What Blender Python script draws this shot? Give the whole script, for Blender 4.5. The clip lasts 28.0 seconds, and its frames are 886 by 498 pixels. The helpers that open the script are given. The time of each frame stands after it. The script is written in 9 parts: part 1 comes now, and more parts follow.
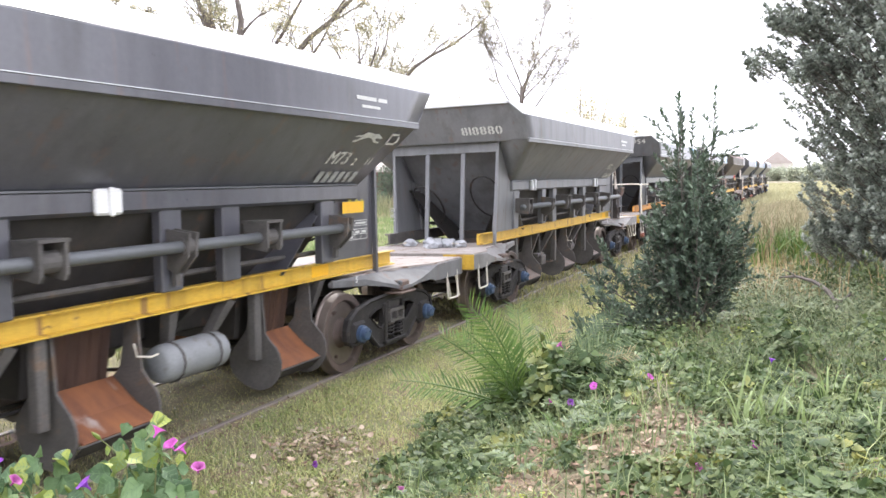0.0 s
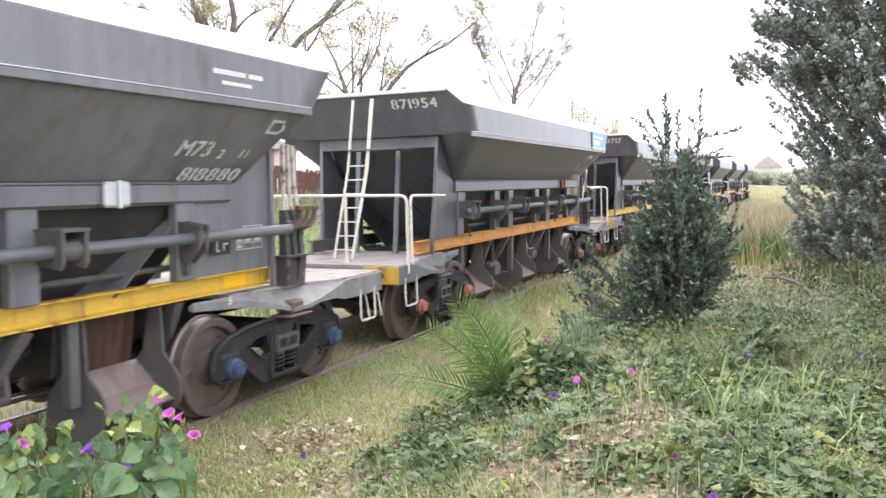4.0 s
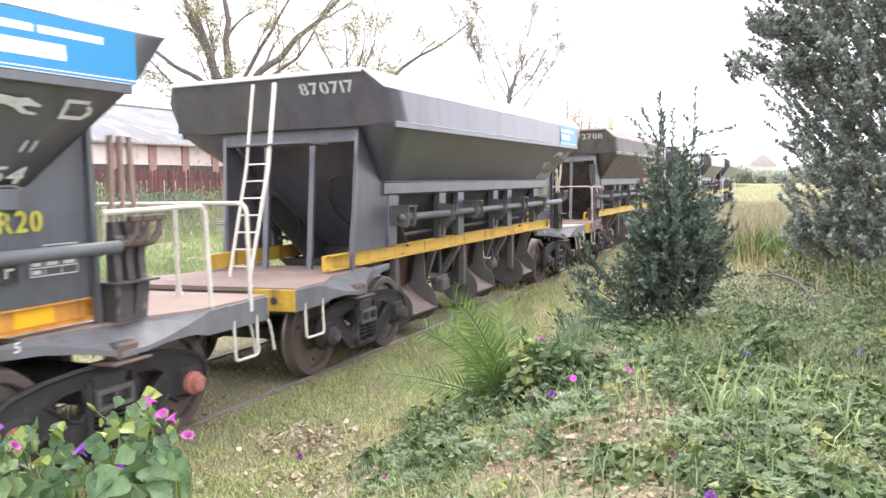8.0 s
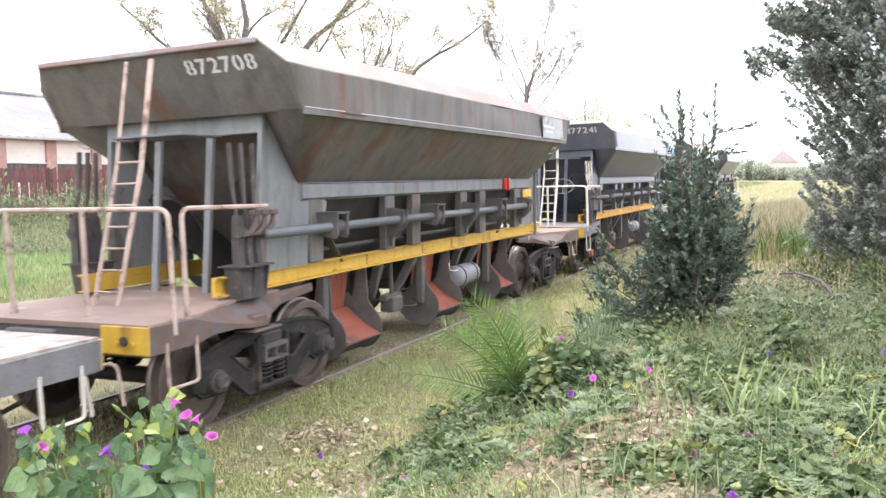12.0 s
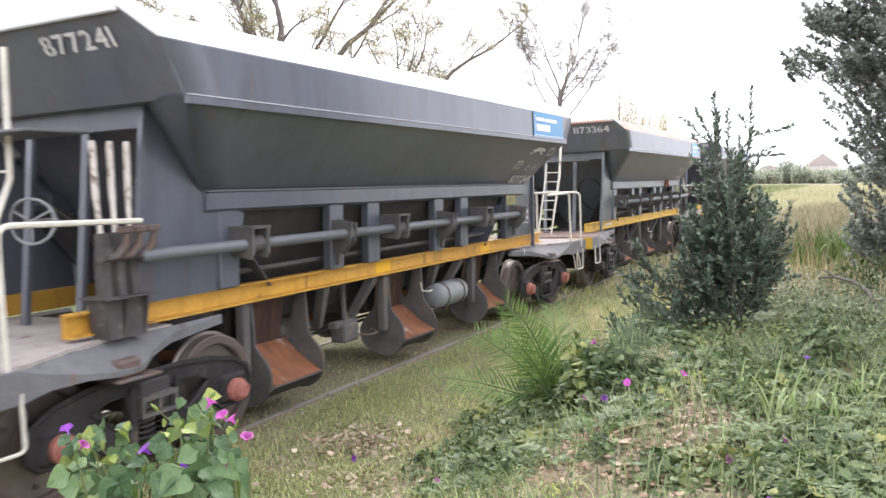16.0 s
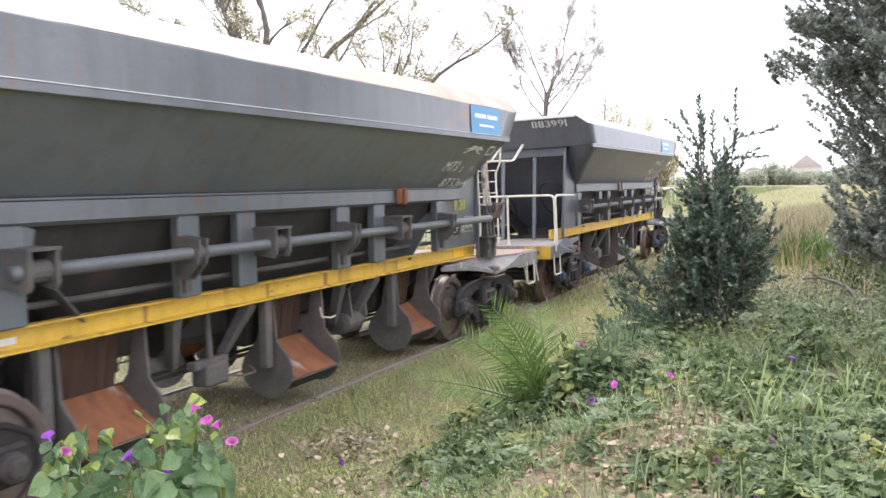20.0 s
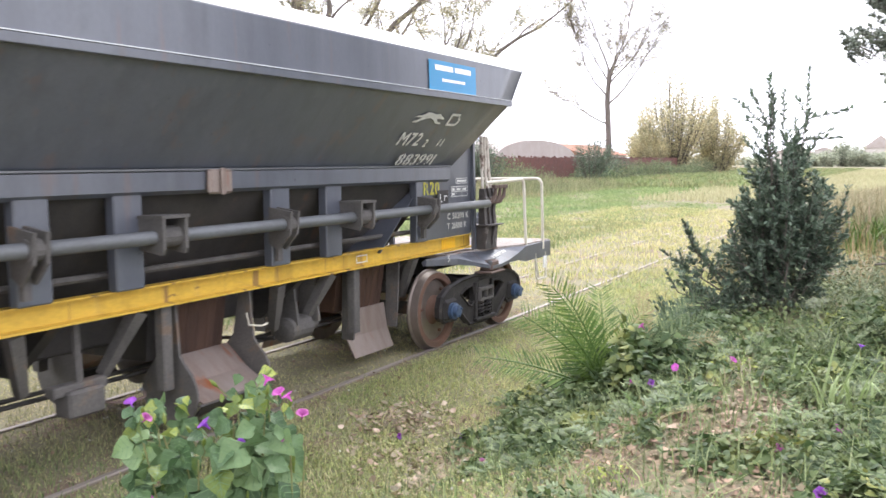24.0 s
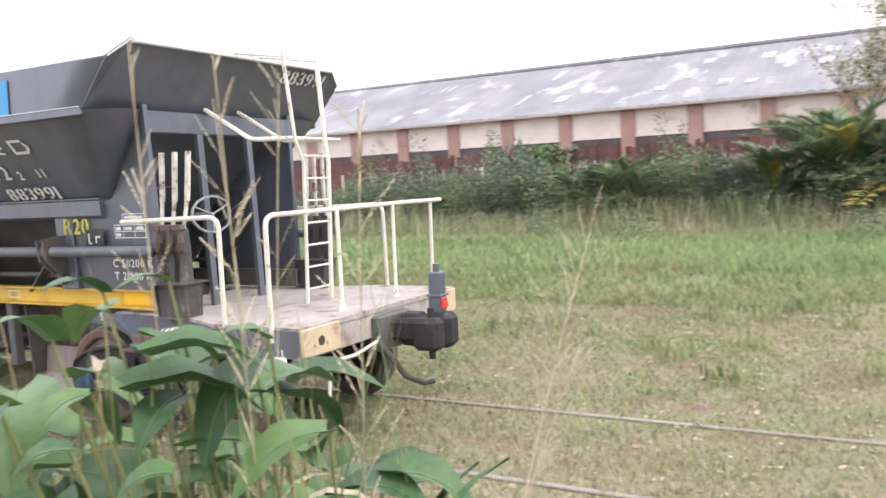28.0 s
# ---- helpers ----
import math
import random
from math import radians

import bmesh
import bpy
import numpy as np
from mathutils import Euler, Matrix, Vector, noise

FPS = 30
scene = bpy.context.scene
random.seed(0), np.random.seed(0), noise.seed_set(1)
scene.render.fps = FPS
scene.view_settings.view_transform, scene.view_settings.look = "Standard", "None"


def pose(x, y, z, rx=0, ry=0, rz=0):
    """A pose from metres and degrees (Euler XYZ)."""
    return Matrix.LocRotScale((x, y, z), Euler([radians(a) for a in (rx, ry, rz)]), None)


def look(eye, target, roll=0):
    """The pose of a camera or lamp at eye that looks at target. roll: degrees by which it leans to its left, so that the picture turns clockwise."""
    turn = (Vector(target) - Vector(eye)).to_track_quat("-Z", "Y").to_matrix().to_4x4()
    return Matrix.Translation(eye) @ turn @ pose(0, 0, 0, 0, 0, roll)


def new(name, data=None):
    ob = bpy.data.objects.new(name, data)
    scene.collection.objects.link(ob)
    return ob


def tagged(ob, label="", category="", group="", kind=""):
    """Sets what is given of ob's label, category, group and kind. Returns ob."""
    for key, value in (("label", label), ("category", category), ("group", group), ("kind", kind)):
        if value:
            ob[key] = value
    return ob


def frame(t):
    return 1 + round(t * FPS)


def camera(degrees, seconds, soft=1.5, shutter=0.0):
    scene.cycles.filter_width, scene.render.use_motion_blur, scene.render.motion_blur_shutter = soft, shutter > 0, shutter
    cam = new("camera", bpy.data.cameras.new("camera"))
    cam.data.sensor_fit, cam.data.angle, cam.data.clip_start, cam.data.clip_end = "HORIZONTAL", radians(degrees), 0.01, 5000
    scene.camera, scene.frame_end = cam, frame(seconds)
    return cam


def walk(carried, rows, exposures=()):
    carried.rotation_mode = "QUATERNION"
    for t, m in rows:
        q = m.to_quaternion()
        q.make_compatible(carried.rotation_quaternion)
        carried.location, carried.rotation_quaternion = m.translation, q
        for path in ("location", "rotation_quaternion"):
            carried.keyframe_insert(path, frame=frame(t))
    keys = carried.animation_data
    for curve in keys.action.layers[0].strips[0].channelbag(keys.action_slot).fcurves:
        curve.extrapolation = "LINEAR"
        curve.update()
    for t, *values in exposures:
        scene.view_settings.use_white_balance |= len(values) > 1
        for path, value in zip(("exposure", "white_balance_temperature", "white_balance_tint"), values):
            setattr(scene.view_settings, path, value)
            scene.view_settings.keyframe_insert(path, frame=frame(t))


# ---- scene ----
# ---- camera: a phone held on the bank beside the track, turning after the last wagon
cam = camera(56.55, 28.0, shutter=0.3)


def view(x, y, z, yaw, pitch, roll):
    return pose(x, y, z, 90 + pitch, 0, yaw) @ pose(0, 0, 0, 0, 0, roll)


PATH = [
    (0.0, view(-0.063, 0.093, 2.260, 24.13, -5.06, -0.36)),
    (0.5, view(-0.038, 0.050, 2.250, 24.78, -4.70, 0.43)),
    (1.0, view(-0.013, 0.019, 2.243, 24.74, -4.92, -0.27)),
    (1.5, view(-0.005, -0.004, 2.243, 24.45, -4.90, -0.31)),
    (2.0, view(0.009, -0.021, 2.239, 24.53, -4.86, -0.23)),
    (2.5, view(0.011, -0.024, 2.240, 24.53, -4.78, -0.11)),
    (3.0, view(0.006, -0.030, 2.240, 24.49, -5.03, 0.51)),
    (3.5, view(0.009, -0.030, 2.237, 24.38, -5.09, 0.30)),
    (4.0, view(0.007, -0.015, 2.237, 23.50, -5.03, 0.32)),
    (4.5, view(0.005, -0.019, 2.237, 23.54, -5.22, 0.36)),
    (6.5, view(0.006, 0.000, 2.229, 23.06, -4.95, 0.41)),
    (7.0, view(0.004, 0.001, 2.231, 23.07, -5.28, -0.07)),
    (7.5, view(0.005, -0.002, 2.230, 23.17, -5.44, -0.20)),
    (8.0, view(0.006, -0.003, 2.229, 23.23, -5.00, -0.07)),
    (8.5, view(0.007, 0.006, 2.229, 22.18, -5.05, 0.13)),
    (9.0, view(0.002, 0.008, 2.229, 22.59, -5.45, 0.22)),
    (9.5, view(0.003, 0.007, 2.228, 22.62, -5.75, 0.28)),
    (10.0, view(0.002, 0.003, 2.229, 23.05, -5.61, -0.13)),
    (10.5, view(0.003, -0.002, 2.231, 23.28, -5.40, 0.13)),
    (11.0, view(0.003, -0.007, 2.231, 23.67, -5.35, 0.25)),
    (11.5, view(0.005, -0.012, 2.233, 23.98, -5.18, -0.11)),
    (13.5, view(-0.020, 0.023, 2.243, 25.85, -4.98, -0.63)),
    (14.0, view(-0.016, 0.034, 2.237, 25.61, -4.71, -0.92)),
    (14.5, view(-0.010, 0.013, 2.240, 25.90, -5.00, -0.81)),
    (15.0, view(-0.008, 0.012, 2.238, 26.55, -5.27, -0.42)),
    (15.5, view(0.001, 0.006, 2.235, 26.77, -5.17, -0.30)),
    (16.0, view(0.011, -0.020, 2.232, 26.80, -4.73, -0.68)),
    (16.5, view(0.009, -0.009, 2.230, 25.96, -4.95, -0.56)),
    (17.0, view(0.008, -0.013, 2.232, 25.95, -4.72, -0.10)),
    (17.5, view(0.010, -0.012, 2.231, 25.76, -4.56, -0.35)),
    (18.0, view(0.010, -0.008, 2.230, 25.37, -4.65, -0.62)),
    (18.5, view(0.011, -0.012, 2.230, 25.77, -4.57, -0.76)),
    (19.0, view(0.008, -0.009, 2.231, 25.95, -4.57, -0.63)),
    (19.5, view(0.011, -0.016, 2.232, 26.14, -4.35, -0.85)),
    (20.0, view(0.010, -0.011, 2.231, 25.90, -4.54, -0.90)),
    (20.5, view(0.000, 0.018, 2.235, 25.96, -4.73, -1.12)),
    (21.0, view(-0.004, 0.019, 2.235, 26.01, -4.87, -0.85)),
    (21.5, view(-0.009, 0.013, 2.237, 27.00, -5.18, -0.80)),
    (23.5, view(-0.002, -0.001, 2.228, 28.07, -6.39, -0.29)),
    (24.0, view(-0.004, -0.038, 2.240, 29.93, -6.10, -0.20)),
    (24.5, view(-0.011, -0.077, 2.248, 35.94, -6.67, -0.28)),
    (25.0, view(-0.012, -0.064, 2.248, 46.26, -5.74, -0.13)),
    (25.5, view(0.019, -0.046, 2.238, 54.46, -5.81, 0.81)),
    (26.0, view(0.099, -0.094, 2.250, 67.15, -7.06, -1.16)),
    (26.5, view(0.151, -0.116, 2.272, 77.62, -6.54, -2.58)),
    (27.0, view(0.192, -0.047, 2.291, 92.85, -7.72, -5.23)),
    (27.5, view(0.255, 0.020, 2.291, 107.41, -6.11, -4.50)),
    (28.0, view(0.284, 0.053, 2.306, 119.08, -5.88, -3.48)),
]
walk(cam, PATH, [(0.0, 1.66), (1.0, 1.68), (2.0, 1.42), (3.0, 1.57), (4.0, 1.62), (7.0, 1.86), (8.0, 1.81), (9.0, 1.80), (10.0, 1.91), (11.5, 1.86), (14.0, 1.72), (15.0, 1.58), (16.0, 1.50), (17.0, 1.74), (18.0, 1.54), (19.0, 1.26),
                 (20.0, 1.45), (21.0, 1.66), (23.5, 1.49), (24.0, 1.53), (25.0, 1.41), (26.0, 1.34), (26.5, 1.22), (27.0, 1.20), (28.0, 1.34)])

# ---- light: a bright, thinly overcast sky
world = bpy.data.worlds.new("world")
scene.world = world
world.use_nodes = True
wn = world.node_tree.nodes
wl = world.node_tree.links
sky = wn.new("ShaderNodeTexSky")
sky.sky_type = "NISHITA"
sky.sun_disc = False
sky.sun_elevation = radians(48)
sky.sun_rotation = radians(200)
sky.dust_density = 2.0
sky.air_density = 1.0
grey = wn.new("ShaderNodeHueSaturation")
grey.inputs["Saturation"].default_value = 0.12
wl.new(sky.outputs[0], grey.inputs["Color"])
veil = wn.new("ShaderNodeMix")
veil.data_type = "RGBA"
veil.inputs[0].default_value = 0.85
veil.inputs[7].default_value = (6.68, 6.72, 7.65, 1)
wl.new(grey.outputs[0], veil.inputs[6])
wl.new(veil.outputs[2], wn["Background"].inputs["Color"])
wn["Background"].inputs["Strength"].default_value = 0.15
sun = new("sun", bpy.data.lights.new("sun", "SUN"))
sun.data.energy = 1.3
sun.data.angle = radians(28)
sun.data.color = (1.0, 0.97, 0.92)
sun.matrix_world = look((0, 0, 0), (0.25, -0.72, -0.85))

# ---- materials
def material(name, c1, c2, scale=4.0, rough=0.7, metal=0.0, bump=0.15, fine=60.0, c3=None, amount=0.55, spot=1.2,
             island=0.0, objrand=0.0, spec=0.4, stretch=(1, 1, 1), sub=0.0, grain_amount=0.3, streak=0.0, rusty=0.0):
    """Two colours mixed at one scale, a fine grain, an optional third colour in patches, relief and varied gloss."""
    m = bpy.data.materials.new(name)
    m.use_nodes = True
    n, l = m.node_tree.nodes, m.node_tree.links
    b = n["Principled BSDF"]
    co = n.new("ShaderNodeTexCoord")
    mp = n.new("ShaderNodeMapping")
    mp.inputs["Scale"].default_value = stretch
    l.new(co.outputs["Object"], mp.inputs["Vector"])

    def tex(s, detail=5.0):
        t = n.new("ShaderNodeTexNoise")
        t.inputs["Scale"].default_value = s
        t.inputs["Detail"].default_value = detail
        t.inputs["Roughness"].default_value = 0.6
        l.new(mp.outputs[0], t.inputs["Vector"])
        return t.outputs["Fac"]

    def ramp(src, lo, hi):
        r = n.new("ShaderNodeMapRange")
        r.inputs["From Min"].default_value = lo
        r.inputs["From Max"].default_value = hi
        l.new(src, r.inputs["Value"])
        return r.outputs[0]

    def mix(fac, a, c, kind="MIX"):
        x = n.new("ShaderNodeMix")
        x.data_type, x.blend_type = "RGBA", kind
        if isinstance(fac, float):
            x.inputs[0].default_value = fac
        else:
            l.new(fac, x.inputs[0])
        for sock, v in ((x.inputs[6], a), (x.inputs[7], c)):
            if isinstance(v, tuple):
                sock.default_value = (*v, 1)
            else:
                l.new(v, sock)
        return x.outputs[2]

    col = mix(ramp(tex(scale), 0.32, 0.68), c1, c2)
    grain = tex(fine, 3.0)
    if c3:
        col = mix(ramp(tex(spot, 8.0), amount, amount + 0.1), col, c3)
    if streak:
        runs = n.new("ShaderNodeMapping")
        runs.inputs["Scale"].default_value = (5.0, 5.0, 0.45)
        l.new(co.outputs["Object"], runs.inputs["Vector"])

        def drips(s, detail=6.0):
            t = n.new("ShaderNodeTexNoise")
            t.inputs["Scale"].default_value = s
            t.inputs["Detail"].default_value = detail
            l.new(runs.outputs[0], t.inputs["Vector"])
            return t.outputs["Fac"]

        def times(src, k):
            x = n.new("ShaderNodeMath")
            x.operation = "MULTIPLY"
            l.new(src, x.inputs[0])
            x.inputs[1].default_value = k
            return x.outputs[0]

        col = mix(times(ramp(drips(1.0), 0.48, 0.72), streak), col, (0.55, 0.54, 0.53), "MULTIPLY")
        col = mix(times(ramp(drips(1.9), 0.56, 0.78), streak * 0.16), col, (0.36, 0.35, 0.34))
        if rusty:
            col = mix(times(ramp(drips(1.4, 9.0), 0.615, 0.68), rusty), col, (0.17, 0.085, 0.05))
            col = mix(times(ramp(tex(7.0, 9.0), 0.655, 0.69), rusty), col, (0.11, 0.06, 0.04))
    hsv = n.new("ShaderNodeHueSaturation")
    l.new(col, hsv.inputs["Color"])
    val = ramp(grain, 0.2, 0.8)
    sc = n.new("ShaderNodeMath")
    sc.operation = "MULTIPLY_ADD"
    sc.inputs[1].default_value = grain_amount
    sc.inputs[2].default_value = 1.0 - grain_amount / 2
    l.new(val, sc.inputs[0])
    out = sc.outputs[0]
    if island:
        ge = n.new("ShaderNodeNewGeometry")
        src, k = ge.outputs["Random Per Island"], island
    elif objrand:
        oi = n.new("ShaderNodeObjectInfo")
        src, k = oi.outputs["Random"], objrand
    else:
        src = None
    if src:
        ad = n.new("ShaderNodeMath")
        ad.operation = "MULTIPLY_ADD"
        l.new(src, ad.inputs[0])
        ad.inputs[1].default_value = k
        l.new(out, ad.inputs[2])
        sb = n.new("ShaderNodeMath")
        sb.operation = "SUBTRACT"
        l.new(ad.outputs[0], sb.inputs[0])
        sb.inputs[1].default_value = k * 0.5
        out = sb.outputs[0]
        hu = n.new("ShaderNodeMath")
        hu.operation = "MULTIPLY_ADD"
        l.new(src, hu.inputs[0])
        hu.inputs[1].default_value = -0.05 * k
        hu.inputs[2].default_value = 0.5 + 0.025 * k
        l.new(hu.outputs[0], hsv.inputs["Hue"])
    l.new(out, hsv.inputs["Value"])
    l.new(hsv.outputs[0], b.inputs["Base Color"])
    rr = n.new("ShaderNodeMath")
    rr.operation = "MULTIPLY_ADD"
    l.new(grain, rr.inputs[0])
    rr.inputs[1].default_value = 0.25
    rr.inputs[2].default_value = rough - 0.12
    l.new(rr.outputs[0], b.inputs["Roughness"])
    b.inputs["Metallic"].default_value = metal
    b.inputs["Specular IOR Level"].default_value = spec
    if sub:
        tr = n.new("ShaderNodeBsdfTranslucent")
        l.new(hsv.outputs[0], tr.inputs["Color"])
        ms = n.new("ShaderNodeMixShader")
        ms.inputs[0].default_value = sub
        l.new(b.outputs[0], ms.inputs[1])
        l.new(tr.outputs[0], ms.inputs[2])
        l.new(ms.outputs[0], n["Material Output"].inputs["Surface"])
    if bump:
        bp = n.new("ShaderNodeBump")
        bp.inputs["Strength"].default_value = bump
        bp.inputs["Distance"].default_value = 0.02
        l.new(grain, bp.inputs["Height"])
        l.new(bp.outputs[0], b.inputs["Normal"])
    return m


M = {}
# wagon paints
M["grey"] = material("wagon_grey_paint", (0.106, 0.109, 0.124), (0.143, 0.147, 0.161), 1.3, 0.33, 0, 0.05, 40, (0.082, 0.082, 0.088), 0.62, 1.1, stretch=(1, 1.0, 0.5), grain_amount=0.2, streak=0.55, rusty=0.35, spec=0.8)
M["darkgrey"] = material("wagon_dark_grey_paint", (0.081, 0.081, 0.094), (0.110, 0.111, 0.127), 1.3, 0.33, 0, 0.06, 40, (0.066, 0.066, 0.07), 0.60, 1.1, stretch=(1, 1.0, 0.5), grain_amount=0.3, streak=0.55, rusty=0.3, spec=0.8)
M["light"] = material("wagon_light_grey_paint", (0.155, 0.16, 0.17), (0.205, 0.205, 0.215), 1.3, 0.45, 0, 0.05, 40, (0.12, 0.118, 0.115), 0.6, 1.1, stretch=(1, 1.0, 0.5), grain_amount=0.2, streak=0.55, rusty=0.35)
M["blue"] = material("wagon_bluegrey_paint", (0.079, 0.087, 0.108), (0.108, 0.117, 0.141), 1.1, 0.33, 0, 0.05, 40, (0.06, 0.07, 0.08), 0.62, 1.1, stretch=(1, 1.0, 0.5), grain_amount=0.2, streak=0.45, rusty=0.25, spec=0.8)
M["slate"] = material("wagon_slate_paint", (0.083, 0.088, 0.097), (0.112, 0.117, 0.127), 1.2, 0.33, 0, 0.05, 40, (0.07, 0.072, 0.078), 0.62, 1.1, stretch=(1, 1.0, 0.5), grain_amount=0.2, streak=0.5, rusty=0.3, spec=0.8)
M["olive"] = material("wagon_olive_paint", (0.105, 0.10, 0.09), (0.155, 0.145, 0.128), 1.4, 0.55, 0, 0.1, 40, (0.13, 0.08, 0.06), 0.53, 1.3, stretch=(1, 1.2, 0.45), grain_amount=0.4, streak=0.7, rusty=0.6)
M["rustgrey"] = material("wagon_rust_streaked_paint", (0.101, 0.115, 0.124), (0.133, 0.147, 0.156), 1.2, 0.33, 0, 0.06, 40, (0.16, 0.11, 0.09), 0.63, 0.8, stretch=(1, 0.7, 0.8), grain_amount=0.2, streak=0.5, rusty=0.55, spec=0.8)
M["rustband"] = material("wagon_rust_blotched_paint", (0.101, 0.115, 0.124), (0.133, 0.147, 0.156), 1.2, 0.33, 0, 0.06, 40, (0.27, 0.125, 0.07), 0.565, 0.6, stretch=(1, 0.7, 0.8), grain_amount=0.2, streak=0.5, rusty=0.55, spec=0.8)
# flange grey made pale for the sky mirrored on it; the patches are weathering
M["flange"] = material("weathered_skyshine_flange", (0.55, 0.56, 0.57), (0.62, 0.63, 0.64), 2.0, 0.38, 0.1, 0.05, 50, (0.25, 0.24, 0.23), 0.66, 3.0)
M["worn_ink"] = material("worn_stencil_paint", (0.21, 0.20, 0.19), (0.15, 0.145, 0.135), 7.0, 0.7, 0, 0.05, 50, (0.12, 0.10, 0.085), 0.5, 9.0)
M["faded"] = material("sun_bleached_sticker", (0.36, 0.37, 0.37), (0.48, 0.49, 0.49), 5.0, 0.6, 0, 0.1, 50, (0.20, 0.17, 0.14), 0.55, 6.0)
M["flange_rust"] = material("rusted_pink_flange", (0.46, 0.29, 0.235), (0.40, 0.22, 0.165), 1.6, 0.55, 0.1, 0.1, 50, (0.36, 0.35, 0.34), 0.6, 1.4)
M["flange_dull"] = material("dull_mauve_flange", (0.27, 0.20, 0.18), (0.21, 0.145, 0.125), 1.6, 0.65, 0.0, 0.12, 50, (0.26, 0.25, 0.24), 0.58, 1.4)
M["dark"] = material("sooty_steel", (0.036, 0.034, 0.033), (0.062, 0.056, 0.052), 3.0, 0.7, 0.1, 0.15, 40, (0.095, 0.062, 0.045), 0.60, 3.0)
M["castblack"] = material("black_greasy_casting", (0.020, 0.019, 0.019), (0.040, 0.036, 0.034), 5.0, 0.72, 0.0, 0.2, 50, (0.095, 0.078, 0.066), 0.60, 5.0, grain_amount=0.6, spec=0.25)
M["frame"] = material("dusty_frame_steel", (0.085, 0.08, 0.077), (0.13, 0.12, 0.112), 4.0, 0.75, 0.1, 0.2, 50, (0.16, 0.115, 0.085), 0.58, 4.0, grain_amount=0.6)
M["yellow"] = material("sill_yellow_paint", (0.62, 0.40, 0.05), (0.55, 0.35, 0.06), 1.6, 0.5, 0, 0.06, 40, (0.40, 0.25, 0.07), 0.62, 4.0, stretch=(1, 0.35, 1), streak=0.6, rusty=0.75)
M["orange"] = material("sill_orange_paint", (0.60, 0.28, 0.05), (0.50, 0.24, 0.06), 1.6, 0.5, 0, 0.06, 40, (0.36, 0.2, 0.08), 0.62, 4.0, stretch=(1, 0.35, 1), streak=0.6, rusty=0.7)
M["amber"] = material("sill_amber_paint", (0.60, 0.33, 0.045), (0.52, 0.29, 0.055), 1.6, 0.5, 0, 0.06, 40, (0.38, 0.22, 0.07), 0.62, 4.0, stretch=(1, 0.35, 1), streak=0.6, rusty=0.6)
M["palebit"] = material("pale_daisy", (0.62, 0.62, 0.52), (0.52, 0.50, 0.40), 9.0, 0.7, 0, 0.0, 60, sub=0.2)
M["patch"] = material("fresh_yellow_patch", (0.82, 0.48, 0.015), (0.76, 0.43, 0.02), 2.0, 0.5, 0, 0.03)
M["rust"] = material("bright_rust", (0.30, 0.12, 0.05), (0.17, 0.07, 0.04), 3.0, 0.75, 0.1, 0.25, 60, (0.42, 0.34, 0.30), 0.60, 2.0, stretch=(1, 2.5, 0.5))
# streaked rust, its tone lowered to hold the shadow inside the throats
M["rustshade"] = material("shade_dark_streaked_rust", (0.055, 0.032, 0.025), (0.10, 0.055, 0.038), 3.0, 0.75, 0.1, 0.25, 60, (0.24, 0.14, 0.09), 0.62, 3.0, stretch=(1, 4.0, 0.4))
M["chute"] = material("worn_chute_steel", (0.30, 0.25, 0.225), (0.22, 0.165, 0.14), 3.0, 0.5, 0.25, 0.12, 70, (0.30, 0.11, 0.05), 0.57, 2.0, stretch=(1, 2.5, 0.5))
M["redchute"] = material("red_oxide_chute", (0.34, 0.10, 0.06), (0.26, 0.085, 0.06), 3.0, 0.7, 0.0, 0.15, 60, (0.14, 0.07, 0.05), 0.6, 2.0)
M["wheel"] = material("rusted_wheel_steel", (0.135, 0.098, 0.082), (0.09, 0.074, 0.066), 4.0, 0.85, 0.0, 0.15, 60, (0.21, 0.17, 0.15), 0.58, 3.0, spec=0.2)
M["wheel_rust"] = material("brown_rusted_wheel_steel", (0.18, 0.10, 0.07), (0.115, 0.075, 0.058), 4.0, 0.85, 0.0, 0.15, 60, (0.21, 0.16, 0.135), 0.60, 3.0, spec=0.2)
M["tread"] = material("worn_tread_steel", (0.24, 0.20, 0.175), (0.17, 0.14, 0.12), 5.0, 0.4, 0.5, 0.03, 80)
M["pipe"] = material("galvanised_pipe", (0.16, 0.17, 0.18), (0.12, 0.125, 0.13), 3.0, 0.5, 0.3, 0.05, 50, (0.12, 0.1, 0.09), 0.66, 3.0, stretch=(1, 0.5, 1))
M["rail_white"] = material("cream_handrail_paint", (0.66, 0.63, 0.54), (0.54, 0.50, 0.42), 7.0, 0.55, 0, 0.08, 60, (0.30, 0.20, 0.13), 0.62, 9.0)
M["lever_paint"] = material("chipped_lever_paint", (0.60, 0.56, 0.50), (0.42, 0.36, 0.30), 9.0, 0.65, 0, 0.12, 60, (0.13, 0.085, 0.065), 0.53, 9.0)
M["rail_rusty"] = material("rust_pitted_handrail", (0.50, 0.40, 0.34), (0.36, 0.26, 0.21), 6.0, 0.7, 0, 0.12, 60, (0.16, 0.10, 0.075), 0.54, 6.0)
M["deck"] = material("dusty_deck_plate", (0.37, 0.33, 0.305), (0.285, 0.25, 0.225), 5.0, 0.85, 0, 0.2, 70, (0.20, 0.135, 0.10), 0.57, 5.0, grain_amount=0.7)
M["deck_rust"] = material("rusty_deck_plate", (0.30, 0.21, 0.17), (0.24, 0.18, 0.15), 2.5, 0.8, 0, 0.15, 60, (0.36, 0.32, 0.3), 0.6, 2.0)
M["capblue"] = material("blue_axle_cap", (0.045, 0.085, 0.16), (0.07, 0.10, 0.16), 8.0, 0.5, 0.2, 0.1, 60)
